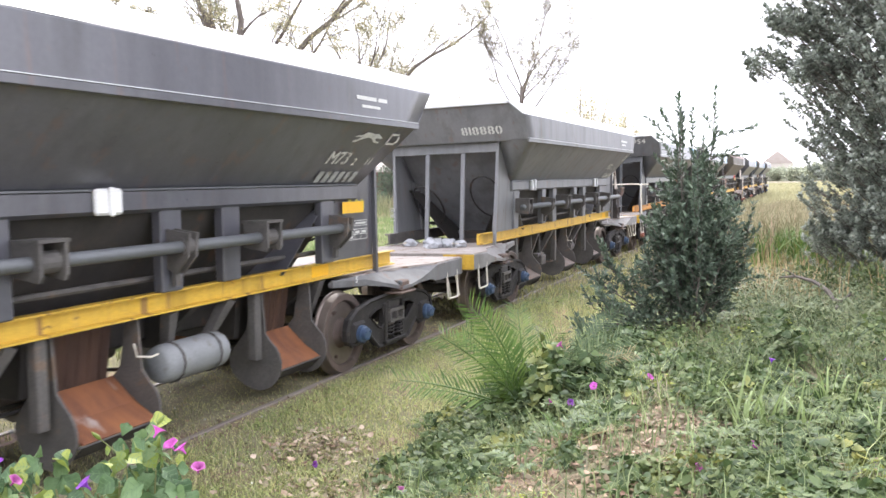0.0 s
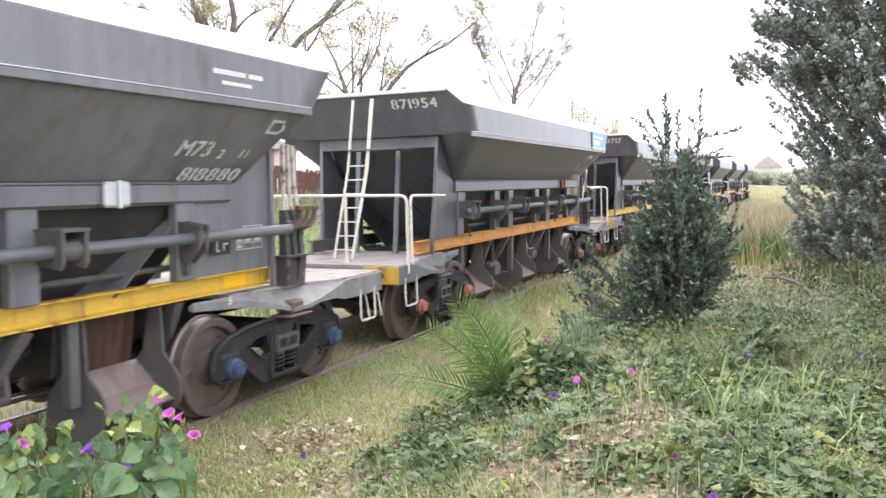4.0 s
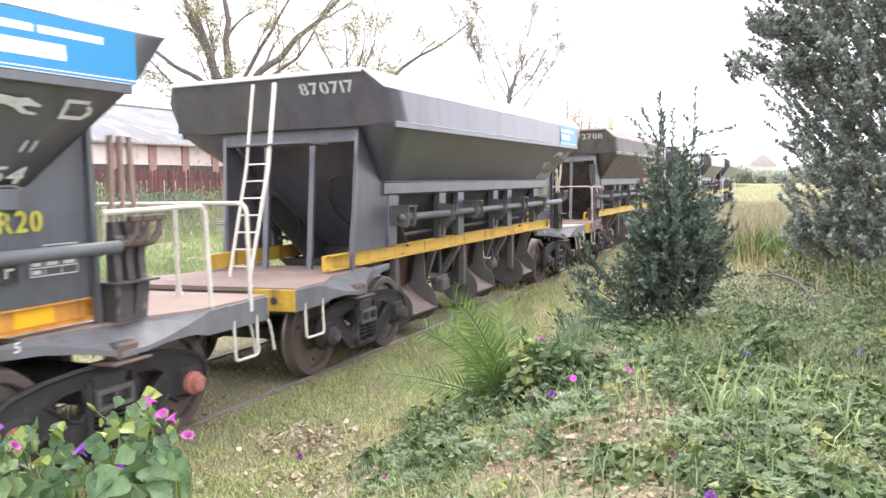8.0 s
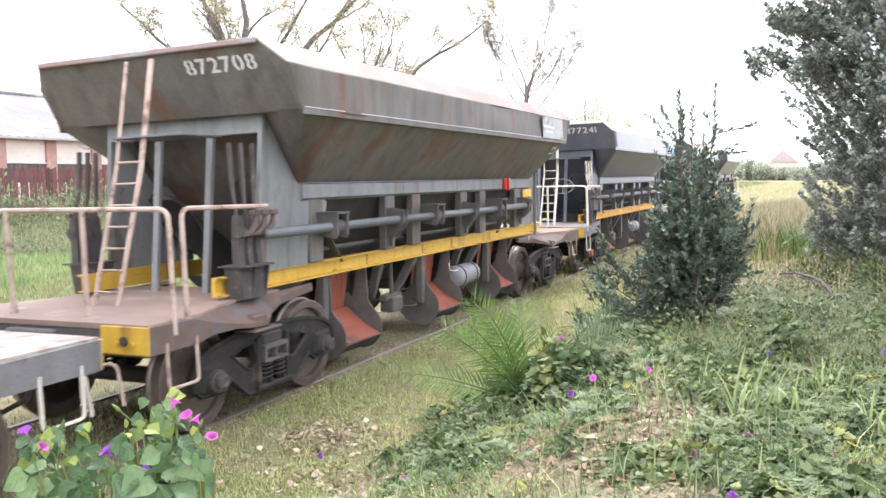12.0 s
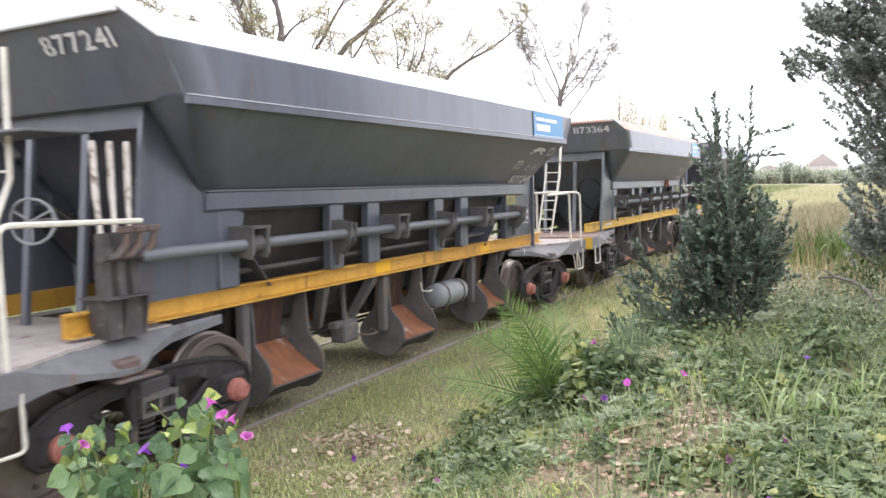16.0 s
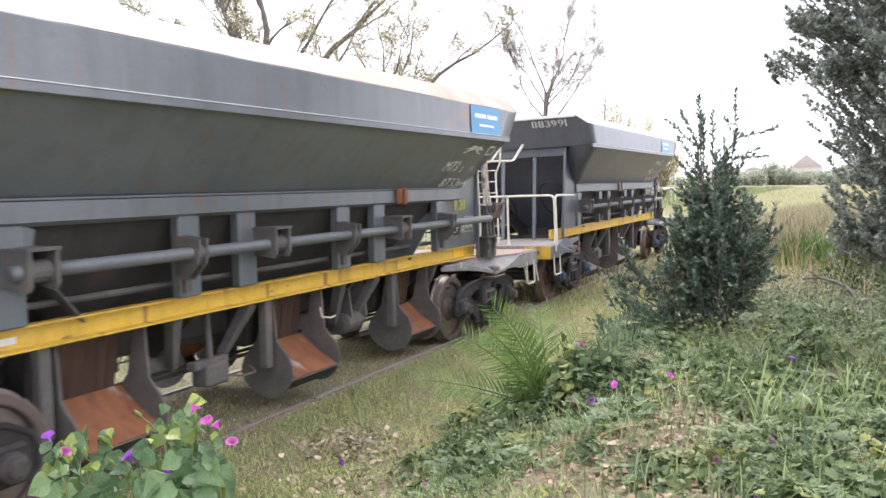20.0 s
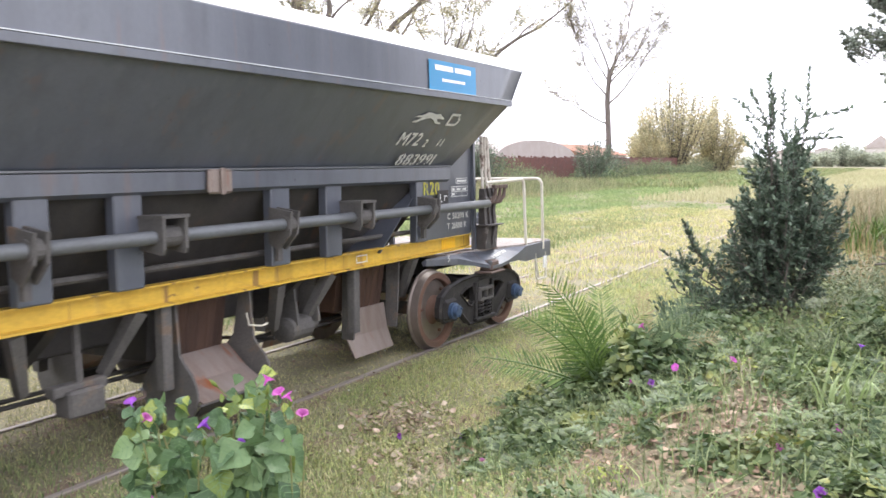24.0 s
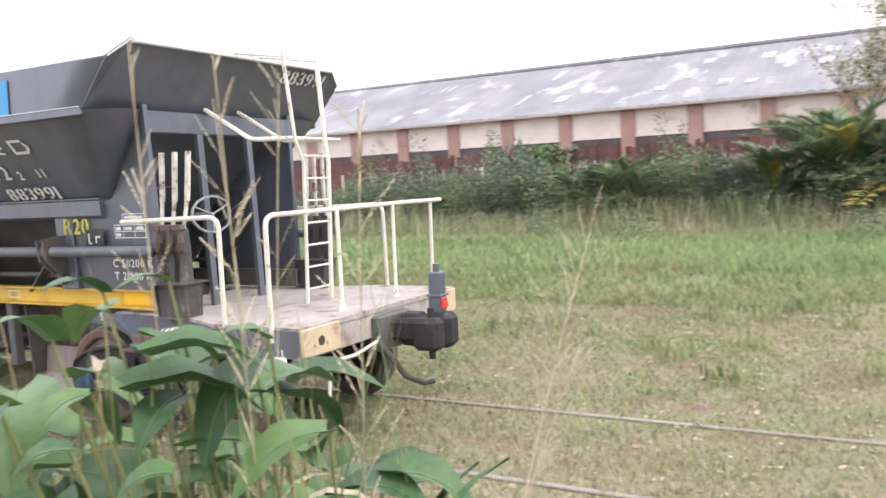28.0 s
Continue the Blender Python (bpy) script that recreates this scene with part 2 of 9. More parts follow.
M["capred"] = material("red_axle_cap", (0.42, 0.15, 0.12), (0.30, 0.13, 0.10), 8.0, 0.6, 0.0, 0.1, 60)
M["stencil"] = material("stencil_white_paint", (0.66, 0.66, 0.63), (0.55, 0.55, 0.53), 9.0, 0.6, 0, 0.02, 60, (0.30, 0.31, 0.32), 0.66, 14.0)
M["stencil_y"] = material("stencil_yellow_paint", (0.50, 0.45, 0.05), (0.38, 0.36, 0.06), 9.0, 0.6, 0, 0.02, 60, (0.12, 0.12, 0.10), 0.62, 12.0)
M["decal"] = material("sticker_blue", (0.025, 0.25, 0.50), (0.03, 0.235, 0.45), 1.0, 0.35, 0, 0.0)
M["white"] = material("sticker_white", (0.85, 0.85, 0.85), (0.80, 0.80, 0.80), 2.0, 0.4, 0, 0.0)
M["red"] = material("lamp_red_plastic", (0.6, 0.05, 0.04), (0.5, 0.04, 0.04), 3.0, 0.3, 0, 0.0)
M["pad"] = material("chipped_rust_paint", (0.10, 0.075, 0.065), (0.15, 0.10, 0.08), 6.0, 0.7, 0.1, 0.2, 60, (0.10, 0.11, 0.12), 0.55, 5.0)
M["tank"] = material("pale_air_tank", (0.25, 0.26, 0.265), (0.20, 0.205, 0.21), 3.0, 0.5, 0, 0.08, 50, (0.15, 0.13, 0.115), 0.60, 4.0)
M["railsteel"] = material("rail_head_steel", (0.30, 0.26, 0.225), (0.20, 0.165, 0.14), 6.0, 0.45, 0.4, 0.05, 60, stretch=(1, 0.1, 1))
M["railside"] = material("rail_rust", (0.16, 0.10, 0.07), (0.11, 0.075, 0.055), 5.0, 0.8, 0.1, 0.2)
M["castrust"] = material("dark_rusty_casting", (0.05, 0.046, 0.045), (0.09, 0.078, 0.072), 6.0, 0.7, 0.1, 0.2, 60, (0.22, 0.20, 0.19), 0.60, 6.0)
# plants and ground
M["leaf"] = material("vine_leaf", (0.085, 0.15, 0.062), (0.135, 0.215, 0.095), 14.0, 0.45, 0, 0.12, 90, (0.23, 0.31, 0.07), 0.60, 7.0, island=1.0, spec=0.35, sub=0.25)
M["cover"] = material("low_weed_leaf", (0.074, 0.106, 0.040), (0.125, 0.158, 0.060), 2.2, 0.52, 0, 0.0, 60, (0.20, 0.20, 0.10), 0.60, 1.6, island=1.0, spec=0.28, sub=0.25)
M["bush"] = material("dark_bush_leaf", (0.082, 0.118, 0.082), (0.128, 0.172, 0.118), 5.0, 0.45, 0, 0.0, 60, island=1.0, spec=0.4, sub=0.2)
M["evergreen"] = material("evergreen_leaf", (0.25, 0.28, 0.24), (0.34, 0.37, 0.315), 1.5, 0.52, 0, 0.0, 60, island=0.9, spec=0.35, sub=0.45)
M["frond"] = material("palm_frond", (0.092, 0.165, 0.036), (0.145, 0.225, 0.058), 5.0, 0.45, 0, 0.0, 60, island=0.8, sub=0.2)
M["straw"] = material("dry_straw", (0.42, 0.34, 0.19), (0.33, 0.25, 0.14), 6.0, 0.8, 0, 0.0, 60, island=0.6, sub=0.2)
M["blade"] = material("grass_blade", (0.39, 0.41, 0.17), (0.54, 0.49, 0.245), 0.6, 0.6, 0, 0.0, 60, (0.56, 0.49, 0.32), 0.58, 0.9, island=0.9, sub=0.4)
M["tuft"] = material("fresh_grass_tuft", (0.39, 0.42, 0.17), (0.54, 0.51, 0.255), 2.0, 0.5, 0, 0.0, 60, (0.56, 0.49, 0.33), 0.58, 1.5, island=0.8, sub=0.4)
M["fresh"] = material("fresh_green_blade", (0.28, 0.37, 0.13), (0.41, 0.44, 0.19), 0.5, 0.6, 0, 0.0, 60, (0.48, 0.43, 0.26), 0.58, 0.8, island=0.8, sub=0.4)
M["lush"] = material("lush_grass_blade", (0.20, 0.29, 0.115), (0.28, 0.34, 0.15), 0.25, 0.6, 0, 0.0, 60, (0.36, 0.32, 0.19), 0.58, 0.35, island=0.7, sub=0.35)
M["meadow"] = material("meadow_blade", (0.16, 0.24, 0.085), (0.28, 0.285, 0.14), 0.25, 0.7, 0, 0.0, 60, (0.34, 0.25, 0.15), 0.56, 0.3, island=0.7, sub=0.2)
M["autumn"] = material("autumn_leaf", (0.40, 0.36, 0.20), (0.33, 0.32, 0.19), 0.4, 0.6, 0, 0.0, 60, island=1.0, sub=0.4)
M["golden"] = material("golden_leaf", (0.52, 0.46, 0.26), (0.46, 0.44, 0.30), 0.3, 0.6, 0, 0.0, 60, island=0.8, sub=0.4)
M["litter"] = material("fallen_leaf", (0.115, 0.072, 0.044), (0.34, 0.255, 0.165), 6.0, 0.8, 0, 0.0, 60, island=1.0)
M["palelitter"] = material("bleached_dead_leaf", (0.50, 0.43, 0.32), (0.22, 0.15, 0.095), 5.0, 0.8, 0, 0.0, 60, island=1.0, sub=0.15)
M["bark"] = material("tree_bark", (0.10, 0.085, 0.076), (0.175, 0.15, 0.132), 5.0, 0.9, 0, 0.6, 30, stretch=(1, 1, 0.3))
M["stem"] = material("green_stem", (0.14, 0.17, 0.06), (0.2, 0.19, 0.08), 6.0, 0.6, 0, 0.05)
M["petal"] = material("magenta_petal", (0.34, 0.035, 0.26), (0.55, 0.13, 0.46), 30.0, 0.5, 0, 0.0, 60, objrand=0.6, sub=0.3)
M["petal_v"] = material("violet_petal", (0.15, 0.035, 0.33), (0.33, 0.09, 0.46), 30.0, 0.5, 0, 0.0, 60, objrand=0.6, sub=0.3)
M["ground"] = material("grassy_soil", (0.175, 0.165, 0.095), (0.23, 0.20, 0.13), 0.9, 0.95, 0, 0.8, 22, (0.19, 0.13, 0.095), 0.53, 1.3, grain_amount=0.8)
M["vein"] = material("pale_leaf_vein", (0.11, 0.19, 0.08), (0.14, 0.22, 0.10), 9.0, 0.5, 0, 0.0, 60, sub=0.2)
M["vine"] = material("creeper_heart_leaf", (0.056, 0.094, 0.034), (0.108, 0.152, 0.056), 1.6, 0.5, 0, 0.0, 60, (0.21, 0.225, 0.065), 0.57, 2.0, island=1.0, spec=0.28, sub=0.25)
M["greyweed"] = material("grey_green_weed_leaf", (0.13, 0.165, 0.085), (0.185, 0.215, 0.112), 3.0, 0.6, 0, 0.0, 60, (0.27, 0.23, 0.12), 0.58, 1.2, island=0.9, sub=0.2)
M["dryblade"] = material("dry_grass_blade", (0.275, 0.29, 0.145), (0.37, 0.345, 0.20), 0.8, 0.7, 0, 0.0, 60, (0.22, 0.29, 0.12), 0.50, 0.5, island=0.9, sub=0.3)
M["drymeadow"] = material("dry_meadow_blade", (0.28, 0.27, 0.16), (0.20, 0.235, 0.115), 0.35, 0.8, 0, 0.0, 60, (0.36, 0.28, 0.20), 0.57, 0.5, island=0.9, sub=0.25)
M["palemeadow"] = material("pale_field_blade", (0.40, 0.39, 0.22), (0.45, 0.42, 0.26), 0.05, 0.8, 0, 0.0, 60, island=0.3, sub=0.3)
M["lime"] = material("yellow_green_young_leaf", (0.20, 0.27, 0.05), (0.30, 0.34, 0.09), 9.0, 0.45, 0, 0.05, 80, (0.36, 0.33, 0.09), 0.6, 4.0, island=1.0, spec=0.35, sub=0.3)
M["strap"] = material("pale_green_grass_strap", (0.25, 0.335, 0.12), (0.36, 0.42, 0.19), 3.0, 0.5, 0, 0.05, 60, (0.40, 0.37, 0.20), 0.6, 3.0, island=0.8, sub=0.3)
# far leaf green, paled so that its colour carries the haze of distance
M["farleaf"] = material("hazed_tree_leaf", (0.34, 0.375, 0.285), (0.44, 0.46, 0.355), 0.1, 0.6, 0, 0.0, 60, island=1.0, sub=0.4)
M["darkfrond"] = material("dark_palm_frond", (0.12, 0.175, 0.09), (0.19, 0.24, 0.125), 3.0, 0.42, 0, 0.0, 60, (0.30, 0.27, 0.11), 0.6, 1.2, island=1.0, sub=0.35)
M["yellowfrond"] = material("yellowed_palm_frond", (0.46, 0.38, 0.09), (0.36, 0.30, 0.10), 3.0, 0.5, 0, 0.0, 60, island=0.6, sub=0.3)
M["herb"] = material("feathery_herb_leaf", (0.075, 0.120, 0.042), (0.12, 0.168, 0.062), 1.8, 0.5, 0, 0.0, 60, (0.21, 0.225, 0.09), 0.58, 1.6, island=0.9, sub=0.2)
M["hedge"] = material("hedge_leaf", (0.13, 0.185, 0.095), (0.20, 0.25, 0.125), 1.5, 0.5, 0, 0.0, 60, (0.24, 0.23, 0.12), 0.6, 0.8, island=1.0, spec=0.4, sub=0.25)
M["hedgedark"] = material("dark_hedge_leaf", (0.085, 0.125, 0.085), (0.13, 0.175, 0.11), 1.5, 0.45, 0, 0.0, 60, island=0.9, spec=0.5, sub=0.2)
M["bankgrass"] = material("bank_grass_blade", (0.15, 0.215, 0.085), (0.235, 0.27, 0.13), 2.0, 0.5, 0, 0.0, 60, (0.33, 0.29, 0.20), 0.58, 1.5, island=0.8, sub=0.25)
M["strawmat"] = material("matted_straw", (0.34, 0.30, 0.19), (0.24, 0.23, 0.12), 0.7, 0.8, 0, 0.0, 60, (0.30, 0.22, 0.15), 0.55, 0.8, island=0.9, sub=0.15)
M["palegrey"] = material("chalky_pale_grey_paint", (0.24, 0.25, 0.25), (0.185, 0.19, 0.19), 1.5, 0.6, 0, 0.08, 40, (0.13, 0.115, 0.10), 0.58, 2.0, stretch=(1, 1.0, 0.5), streak=0.6, rusty=0.6)
M["sidegrey"] = material("dull_grey_platform_side", (0.165, 0.165, 0.168), (0.125, 0.125, 0.128), 2.5, 0.68, 0, 0.1, 50, (0.10, 0.085, 0.075), 0.6, 4.0, grain_amount=0.4, streak=0.4, rusty=0.4)
M["dusty"] = material("dusty_grey_platform_plate", (0.235, 0.228, 0.222), (0.185, 0.178, 0.172), 3.0, 0.7, 0, 0.15, 50, (0.13, 0.10, 0.085), 0.58, 4.0, grain_amount=0.5, streak=0.4, rusty=0.5)
M["tan"] = material("tan_painted_plate", (0.52, 0.40, 0.26), (0.44, 0.34, 0.23), 4.0, 0.7, 0, 0.1, 50, (0.30, 0.20, 0.14), 0.62, 4.0)
# buildings
M["fence"] = material("red_brown_board", (0.16, 0.065, 0.055), (0.105, 0.05, 0.045), 1.6, 0.8, 0, 0.2, 30, (0.28, 0.16, 0.14), 0.62, 1.6, objrand=0.8)
M["plaster"] = material("stained_cream_plaster", (0.74, 0.64, 0.57), (0.62, 0.53, 0.47), 0.8, 0.9, 0, 0.15, 20, (0.40, 0.35, 0.31), 0.60, 0.9)
M["pier"] = material("rosy_brick_pier", (0.40, 0.25, 0.21), (0.33, 0.20, 0.17), 1.5, 0.9, 0, 0.2, 12, (0.48, 0.36, 0.31), 0.6, 1.2)
M["window"] = material("dirty_dark_glazing", (0.05, 0.045, 0.045), (0.11, 0.09, 0.085), 1.0, 0.35, 0, 0.05, 10)
M["roof"] = material("fibre_cement_roof", (0.17, 0.165, 0.175), (0.25, 0.24, 0.25), 0.35, 0.9, 0, 0.1, 8, (0.36, 0.345, 0.345), 0.57, 0.5, stretch=(0.5, 1, 1))
M["roofwhite"] = material("pale_roof_repair", (0.42, 0.42, 0.42), (0.33, 0.33, 0.33), 1.0, 0.8, 0, 0.05, objrand=0.5)
M["hoard"] = material("white_hoarding", (0.86, 0.86, 0.86), (0.80, 0.81, 0.82), 0.4, 0.6, 0, 0.02)
M["awning"] = material("faded_orange_band", (0.50, 0.27, 0.13), (0.44, 0.31, 0.18), 0.8, 0.8, 0, 0.05, 30, (0.30, 0.20, 0.15), 0.58, 1.0)
M["tile"] = material("terracotta_tile", (0.36, 0.17, 0.11), (0.28, 0.14, 0.10), 1.0, 0.9, 0, 0.2)
M["tin"] = material("rusty_tin_roof", (0.37, 0.32, 0.295), (0.42, 0.375, 0.35), 0.6, 0.8, 0.1, 0.1, 8)
M["palewall"] = material("pale_house_wall", (0.60, 0.56, 0.52), (0.52, 0.48, 0.45), 0.6, 0.9, 0, 0.1)
M["plastic"] = material("pale_plastic", (0.55, 0.56, 0.58), (0.42, 0.43, 0.46), 9.0, 0.35, 0, 0.3, 30, (0.60, 0.46, 0.25), 0.66, 5.0, sub=0.3)

# ---- mesh helpers
def link(name, bm, mat, parent=None, label="", smooth=False):
    me = bpy.data.meshes.new(name)
    bmesh.ops.recalc_face_normals(bm, faces=bm.faces[:])
    if smooth:
        for f in bm.faces:
            f.smooth = True
    bm.to_mesh(me)
    bm.free()
    me.materials.append(mat)
    ob = new(name, me)
    if parent:
        ob.parent = parent
    if label:
        ob["label"] = label
    return ob


def part(name, bm, mat, parent, label="", smooth=False):
    return link(name, bm, mat, parent, label, smooth)


def soup(name, verts, faces, mat, parent=None, smooth=False):
    """A mesh from arrays: vertices n x 3, faces n x k."""
    me = bpy.data.meshes.new(name)
    verts = np.asarray(verts, np.float32)
    faces = np.asarray(faces, np.int32)
    k = faces.shape[1]
    me.vertices.add(len(verts))
    me.vertices.foreach_set("co", verts.ravel())
    me.loops.add(faces.size)
    me.loops.foreach_set("vertex_index", faces.ravel())
    me.polygons.add(len(faces))
    me.polygons.foreach_set("loop_start", np.arange(0, faces.size, k, dtype=np.int32))
    me.polygons.foreach_set("loop_total", np.full(len(faces), k, np.int32))
    if smooth:
        me.polygons.foreach_set("use_smooth", np.ones(len(faces), bool))
    me.update(calc_edges=True)
    me.materials.append(mat)
    ob = new(name, me)
    if parent:
        ob.parent = parent
    return ob


def box(bm, lo, hi, m=None):
    (x0, y0, z0), (x1, y1, z1) = lo, hi
    v = [bm.verts.new((x, y, z)) for x in (x0, x1) for y in (y0, y1) for z in (z0, z1)]
    if m is not None:
        for q in v:
            q.co = m @ q.co
    for f in ((0, 1, 3, 2), (4, 6, 7, 5), (0, 4, 5, 1), (2, 3, 7, 6), (0, 2, 6, 4), (1, 5, 7, 3)):
        bm.faces.new([v[i] for i in f])
    return v


def bevelled(bm, lo, hi, r=0.008):
    t = bmesh.new()
    box(t, lo, hi)
    bmesh.ops.bevel(t, geom=t.edges[:], offset=r, segments=1, affect="EDGES")
    merge(bm, t)


def merge(bm, t):
    base = {}
    for v in t.verts:
        base[v] = bm.verts.new(v.co)
    for f in t.faces:
        bm.faces.new([base[v] for v in f.verts])
    t.free()


def rod(bm, a, b, r, n=8, r2=None, caps=True):
    a, b = Vector(a), Vector(b)
    r2 = r if r2 is None else r2
    d = (b - a).normalized()
    u = d.orthogonal().normalized()
    w = d.cross(u)
    ra, rb = [], []
    for i in range(n):
        c = u * math.cos(2 * math.pi * i / n) + w * math.sin(2 * math.pi * i / n)
        ra.append(bm.verts.new(a + c * r))
        rb.append(bm.verts.new(b + c * r2))
    for i in range(n):
        j = (i + 1) % n
        bm.faces.new((ra[i], ra[j], rb[j], rb[i]))
    if caps:
        bm.faces.new(ra[::-1])
        bm.faces.new(rb)


def tube(bm, pts, r, n=7, radii=None):
    """A bent pipe through the points."""
    pts = [Vector(p) for p in pts]
    rings = []
    u = None
    for i, p in enumerate(pts):
        d = (pts[min(i + 1, len(pts) - 1)] - pts[max(i - 1, 0)]).normalized()
        u = d.orthogonal().normalized() if u is None else (u - d * u.dot(d)).normalized()
        w = d.cross(u)
        k = radii[i] if radii else r
        rings.append([bm.verts.new(p + (u * math.cos(2 * math.pi * j / n) + w * math.sin(2 * math.pi * j / n)) * k) for j in range(n)])
    for a, b in zip(rings, rings[1:]):
        for j in range(n):
            bm.faces.new((a[j], a[(j + 1) % n], b[(j + 1) % n], b[j]))
    bm.faces.new(rings[0][::-1])
    bm.faces.new(rings[-1])


def rounded(pts, r=0.08, k=4):
    """The polyline with its inner corners rounded."""
    pts = [Vector(p) for p in pts]
    out = [pts[0]]
    for a, b, c in zip(pts, pts[1:], pts[2:]):
        p = b + (a - b).normalized() * r
        q = b + (c - b).normalized() * r
        for i in range(k + 1):
            t = i / k
            out.append((1 - t) ** 2 * p + 2 * t * (1 - t) * b + t * t * q)
    return out + [pts[-1]]


def plate(bm, pts, thick):
    """A flat sheet with thickness, from corners in order; the thickness goes against its normal."""
    pts = [Vector(p) for p in pts]
    nrm = (pts[1] - pts[0]).cross(pts[2] - pts[0]).normalized()
    a = [bm.verts.new(p) for p in pts]
    b = [bm.verts.new(p - nrm * thick) for p in pts]
    bm.faces.new(a)
    bm.faces.new(b[::-1])
    for i in range(len(a)):
        j = (i + 1) % len(a)
        bm.faces.new((a[j], a[i], b[i], b[j]))


def prism(bm, poly, axis, lo, hi):
    """A polygon in the plane across the axis, pushed from lo to hi. Its pairs are the other two coordinates, in order."""
    def at(p, h):
        q = list(p)
        q.insert("xyz".index(axis), h)
        return bm.verts.new(q)
    a = [at(p, lo) for p in poly]
    b = [at(p, hi) for p in poly]
    bm.faces.new(a)
    bm.faces.new(b[::-1])
    for i in range(len(a)):
        j = (i + 1) % len(a)
        bm.faces.new((a[j], a[i], b[i], b[j]))


def lathe(bm, prof, n=28, axis="x"):
    """A profile of (along, radius) turned about an axis."""
    rings = []
    for h, r in prof:
        ring = []
        for i in range(n):
            c, s = r * math.cos(2 * math.pi * i / n), r * math.sin(2 * math.pi * i / n)
            ring.append(bm.verts.new({"x": (h, c, s), "y": (c, h, s), "z": (c, s, h)}[axis]))
        rings.append(ring)
    for a, b in zip(rings, rings[1:]):
        for i in range(n):
            j = (i + 1) % n
            bm.faces.new((a[i], a[j], b[j], b[i]))
    bm.faces.new(rings[0][::-1])
    bm.faces.new(rings[-1])


GLYPHS = {}


def glyph(ch, stencil):
    """One character as triangles, one unit high, thickened, with a stencil bridge where the letter closes on itself."""
    if (ch, stencil) in GLYPHS:
        return GLYPHS[ch, stencil]
    cu = bpy.data.curves.new("glyph", "FONT")
    cu.body, cu.size = ch, 1.38
    tmp = bpy.data.objects.new("glyph", cu)
    me = bpy.data.meshes.new_from_object(tmp)
    bpy.data.objects.remove(tmp)
    xs = [q.co.x for q in me.vertices] or [0, 0.4]
    lo, hi = min(xs), max(xs)
    bm = bmesh.new()
    for dx, dy, dz in ((-0.035, 0, 0), (0.035, 0, 0.002), (0, 0.03, 0.001), (0, -0.03, 0.003)):
        t = bmesh.new()
        t.from_mesh(me)
        for q in t.verts:
            q.co += Vector((dx - lo, dy, dz))
        merge(bm, t)
    bpy.data.meshes.remove(me)
    if stencil and ch in "0368 9DRQO":
        c, g = (hi - lo) / 2, 0.045
        for px, nx in ((c - g, 1), (c + g, -1)):
            bmesh.ops.bisect_plane(bm, geom=bm.verts[:] + bm.edges[:] + bm.faces[:], plane_co=(px, 0, 0), plane_no=(nx, 0, 0))
        gone = [f for f in bm.faces if abs(f.calc_center_median().x - c) < g]
        bmesh.ops.delete(bm, geom=gone, context="FACES")
    vv = [q.co.copy() for q in bm.verts]
    bm.verts.index_update()
    ff = [[q.index for q in f.verts] for f in bm.faces]
    bm.free()
    GLYPHS[ch, stencil] = (vv, ff, hi - lo)
    return GLYPHS[ch, stencil]


def lettering(name, text, height, mat, parent, m, squeeze=1.0, lean=0.0, stencil=True):
    """Flat lettering whose lower left corner stands at m, reading along m's x axis."""
    verts, faces, x = [], [], 0.0
    for ch in text:
        if ch == " ":
            x += 0.45
            continue
        vv, ff, wd = glyph(ch, stencil)
        base = len(verts)
        verts += [m @ Vector((((q.x + x) + lean * q.y) * squeeze * height, q.y * height, q.z * height)) for q in vv]
        faces += [[i + base for i in f] for f in ff]
        x += wd + 0.2
    me = bpy.data.meshes.new(name)
    me.from_pydata(verts, [], faces)
    me.materials.append(mat)
    ob = new(name, me)
    ob.parent = parent
    return ob


def flat(name, polys, mat, parent, m, lift=0.003):
    """Thin painted shapes: polygons in the plane of m."""
    bm = bmesh.new()
    for poly in polys:
        a = [bm.verts.new(m @ Vector((x, y, lift))) for x, y in poly]
        bm.faces.new(a)
    me = bpy.data.meshes.new(name)
    bm.to_mesh(me)
    bm.free()
    me.materials.append(mat)
    ob = new(name, me)
    ob.parent = parent
    return ob


def rect(x, y, w, h):
    return [(x, y), (x + w, y), (x + w, y + h), (x, y + h)]


def holder(name, m, label, category, group=""):
    ob = new(name)
    ob.empty_display_size = 0.3
    ob.matrix_basis = m
    return tagged(ob, label, category, group)


def plane_frame(o, right, up):
    """A frame whose x runs along right, y along up, and z out of the plane."""
    r = Vector(right).normalized()
    n = r.cross(Vector(up)).normalized()
    u = n.cross(r)
    return Matrix(((r.x, u.x, n.x, o[0]), (r.y, u.y, n.y, o[1]), (r.z, u.z, n.z, o[2]), (0, 0, 0, 1)))

# ---- ground, track, fence, works building and the distance
def ground_z(x, y):
    s = np.clip((np.asarray(x, float) + 3.3) / 2.4, 0, 1)
    s = s * s * (3 - 2 * s)
    far = np.clip((np.asarray(y, float) - 14) / 25, 0, 1)
    far = far * far * (3 - 2 * far)
    return -0.022 - 0.027 * np.clip(-4.975 - np.asarray(x, float), 0, 1.9) + (0.77 - 0.45 * far) * s + 0.03 * np.sin(x * 1.7 + y * 0.6) * np.clip(np.abs(x - TRACK_X) - 1.6, 0, 1)


TRACK_X = -5.85
RNG = np.random.default_rng(7)


def axis_steps(lo, hi, near, fine, coarse):
    out, p = [lo], lo
    while p < hi:
        p += fine + coarse * max(0.0, abs(p) - near) / 100
        out.append(min(p, hi))
    return np.array(out)


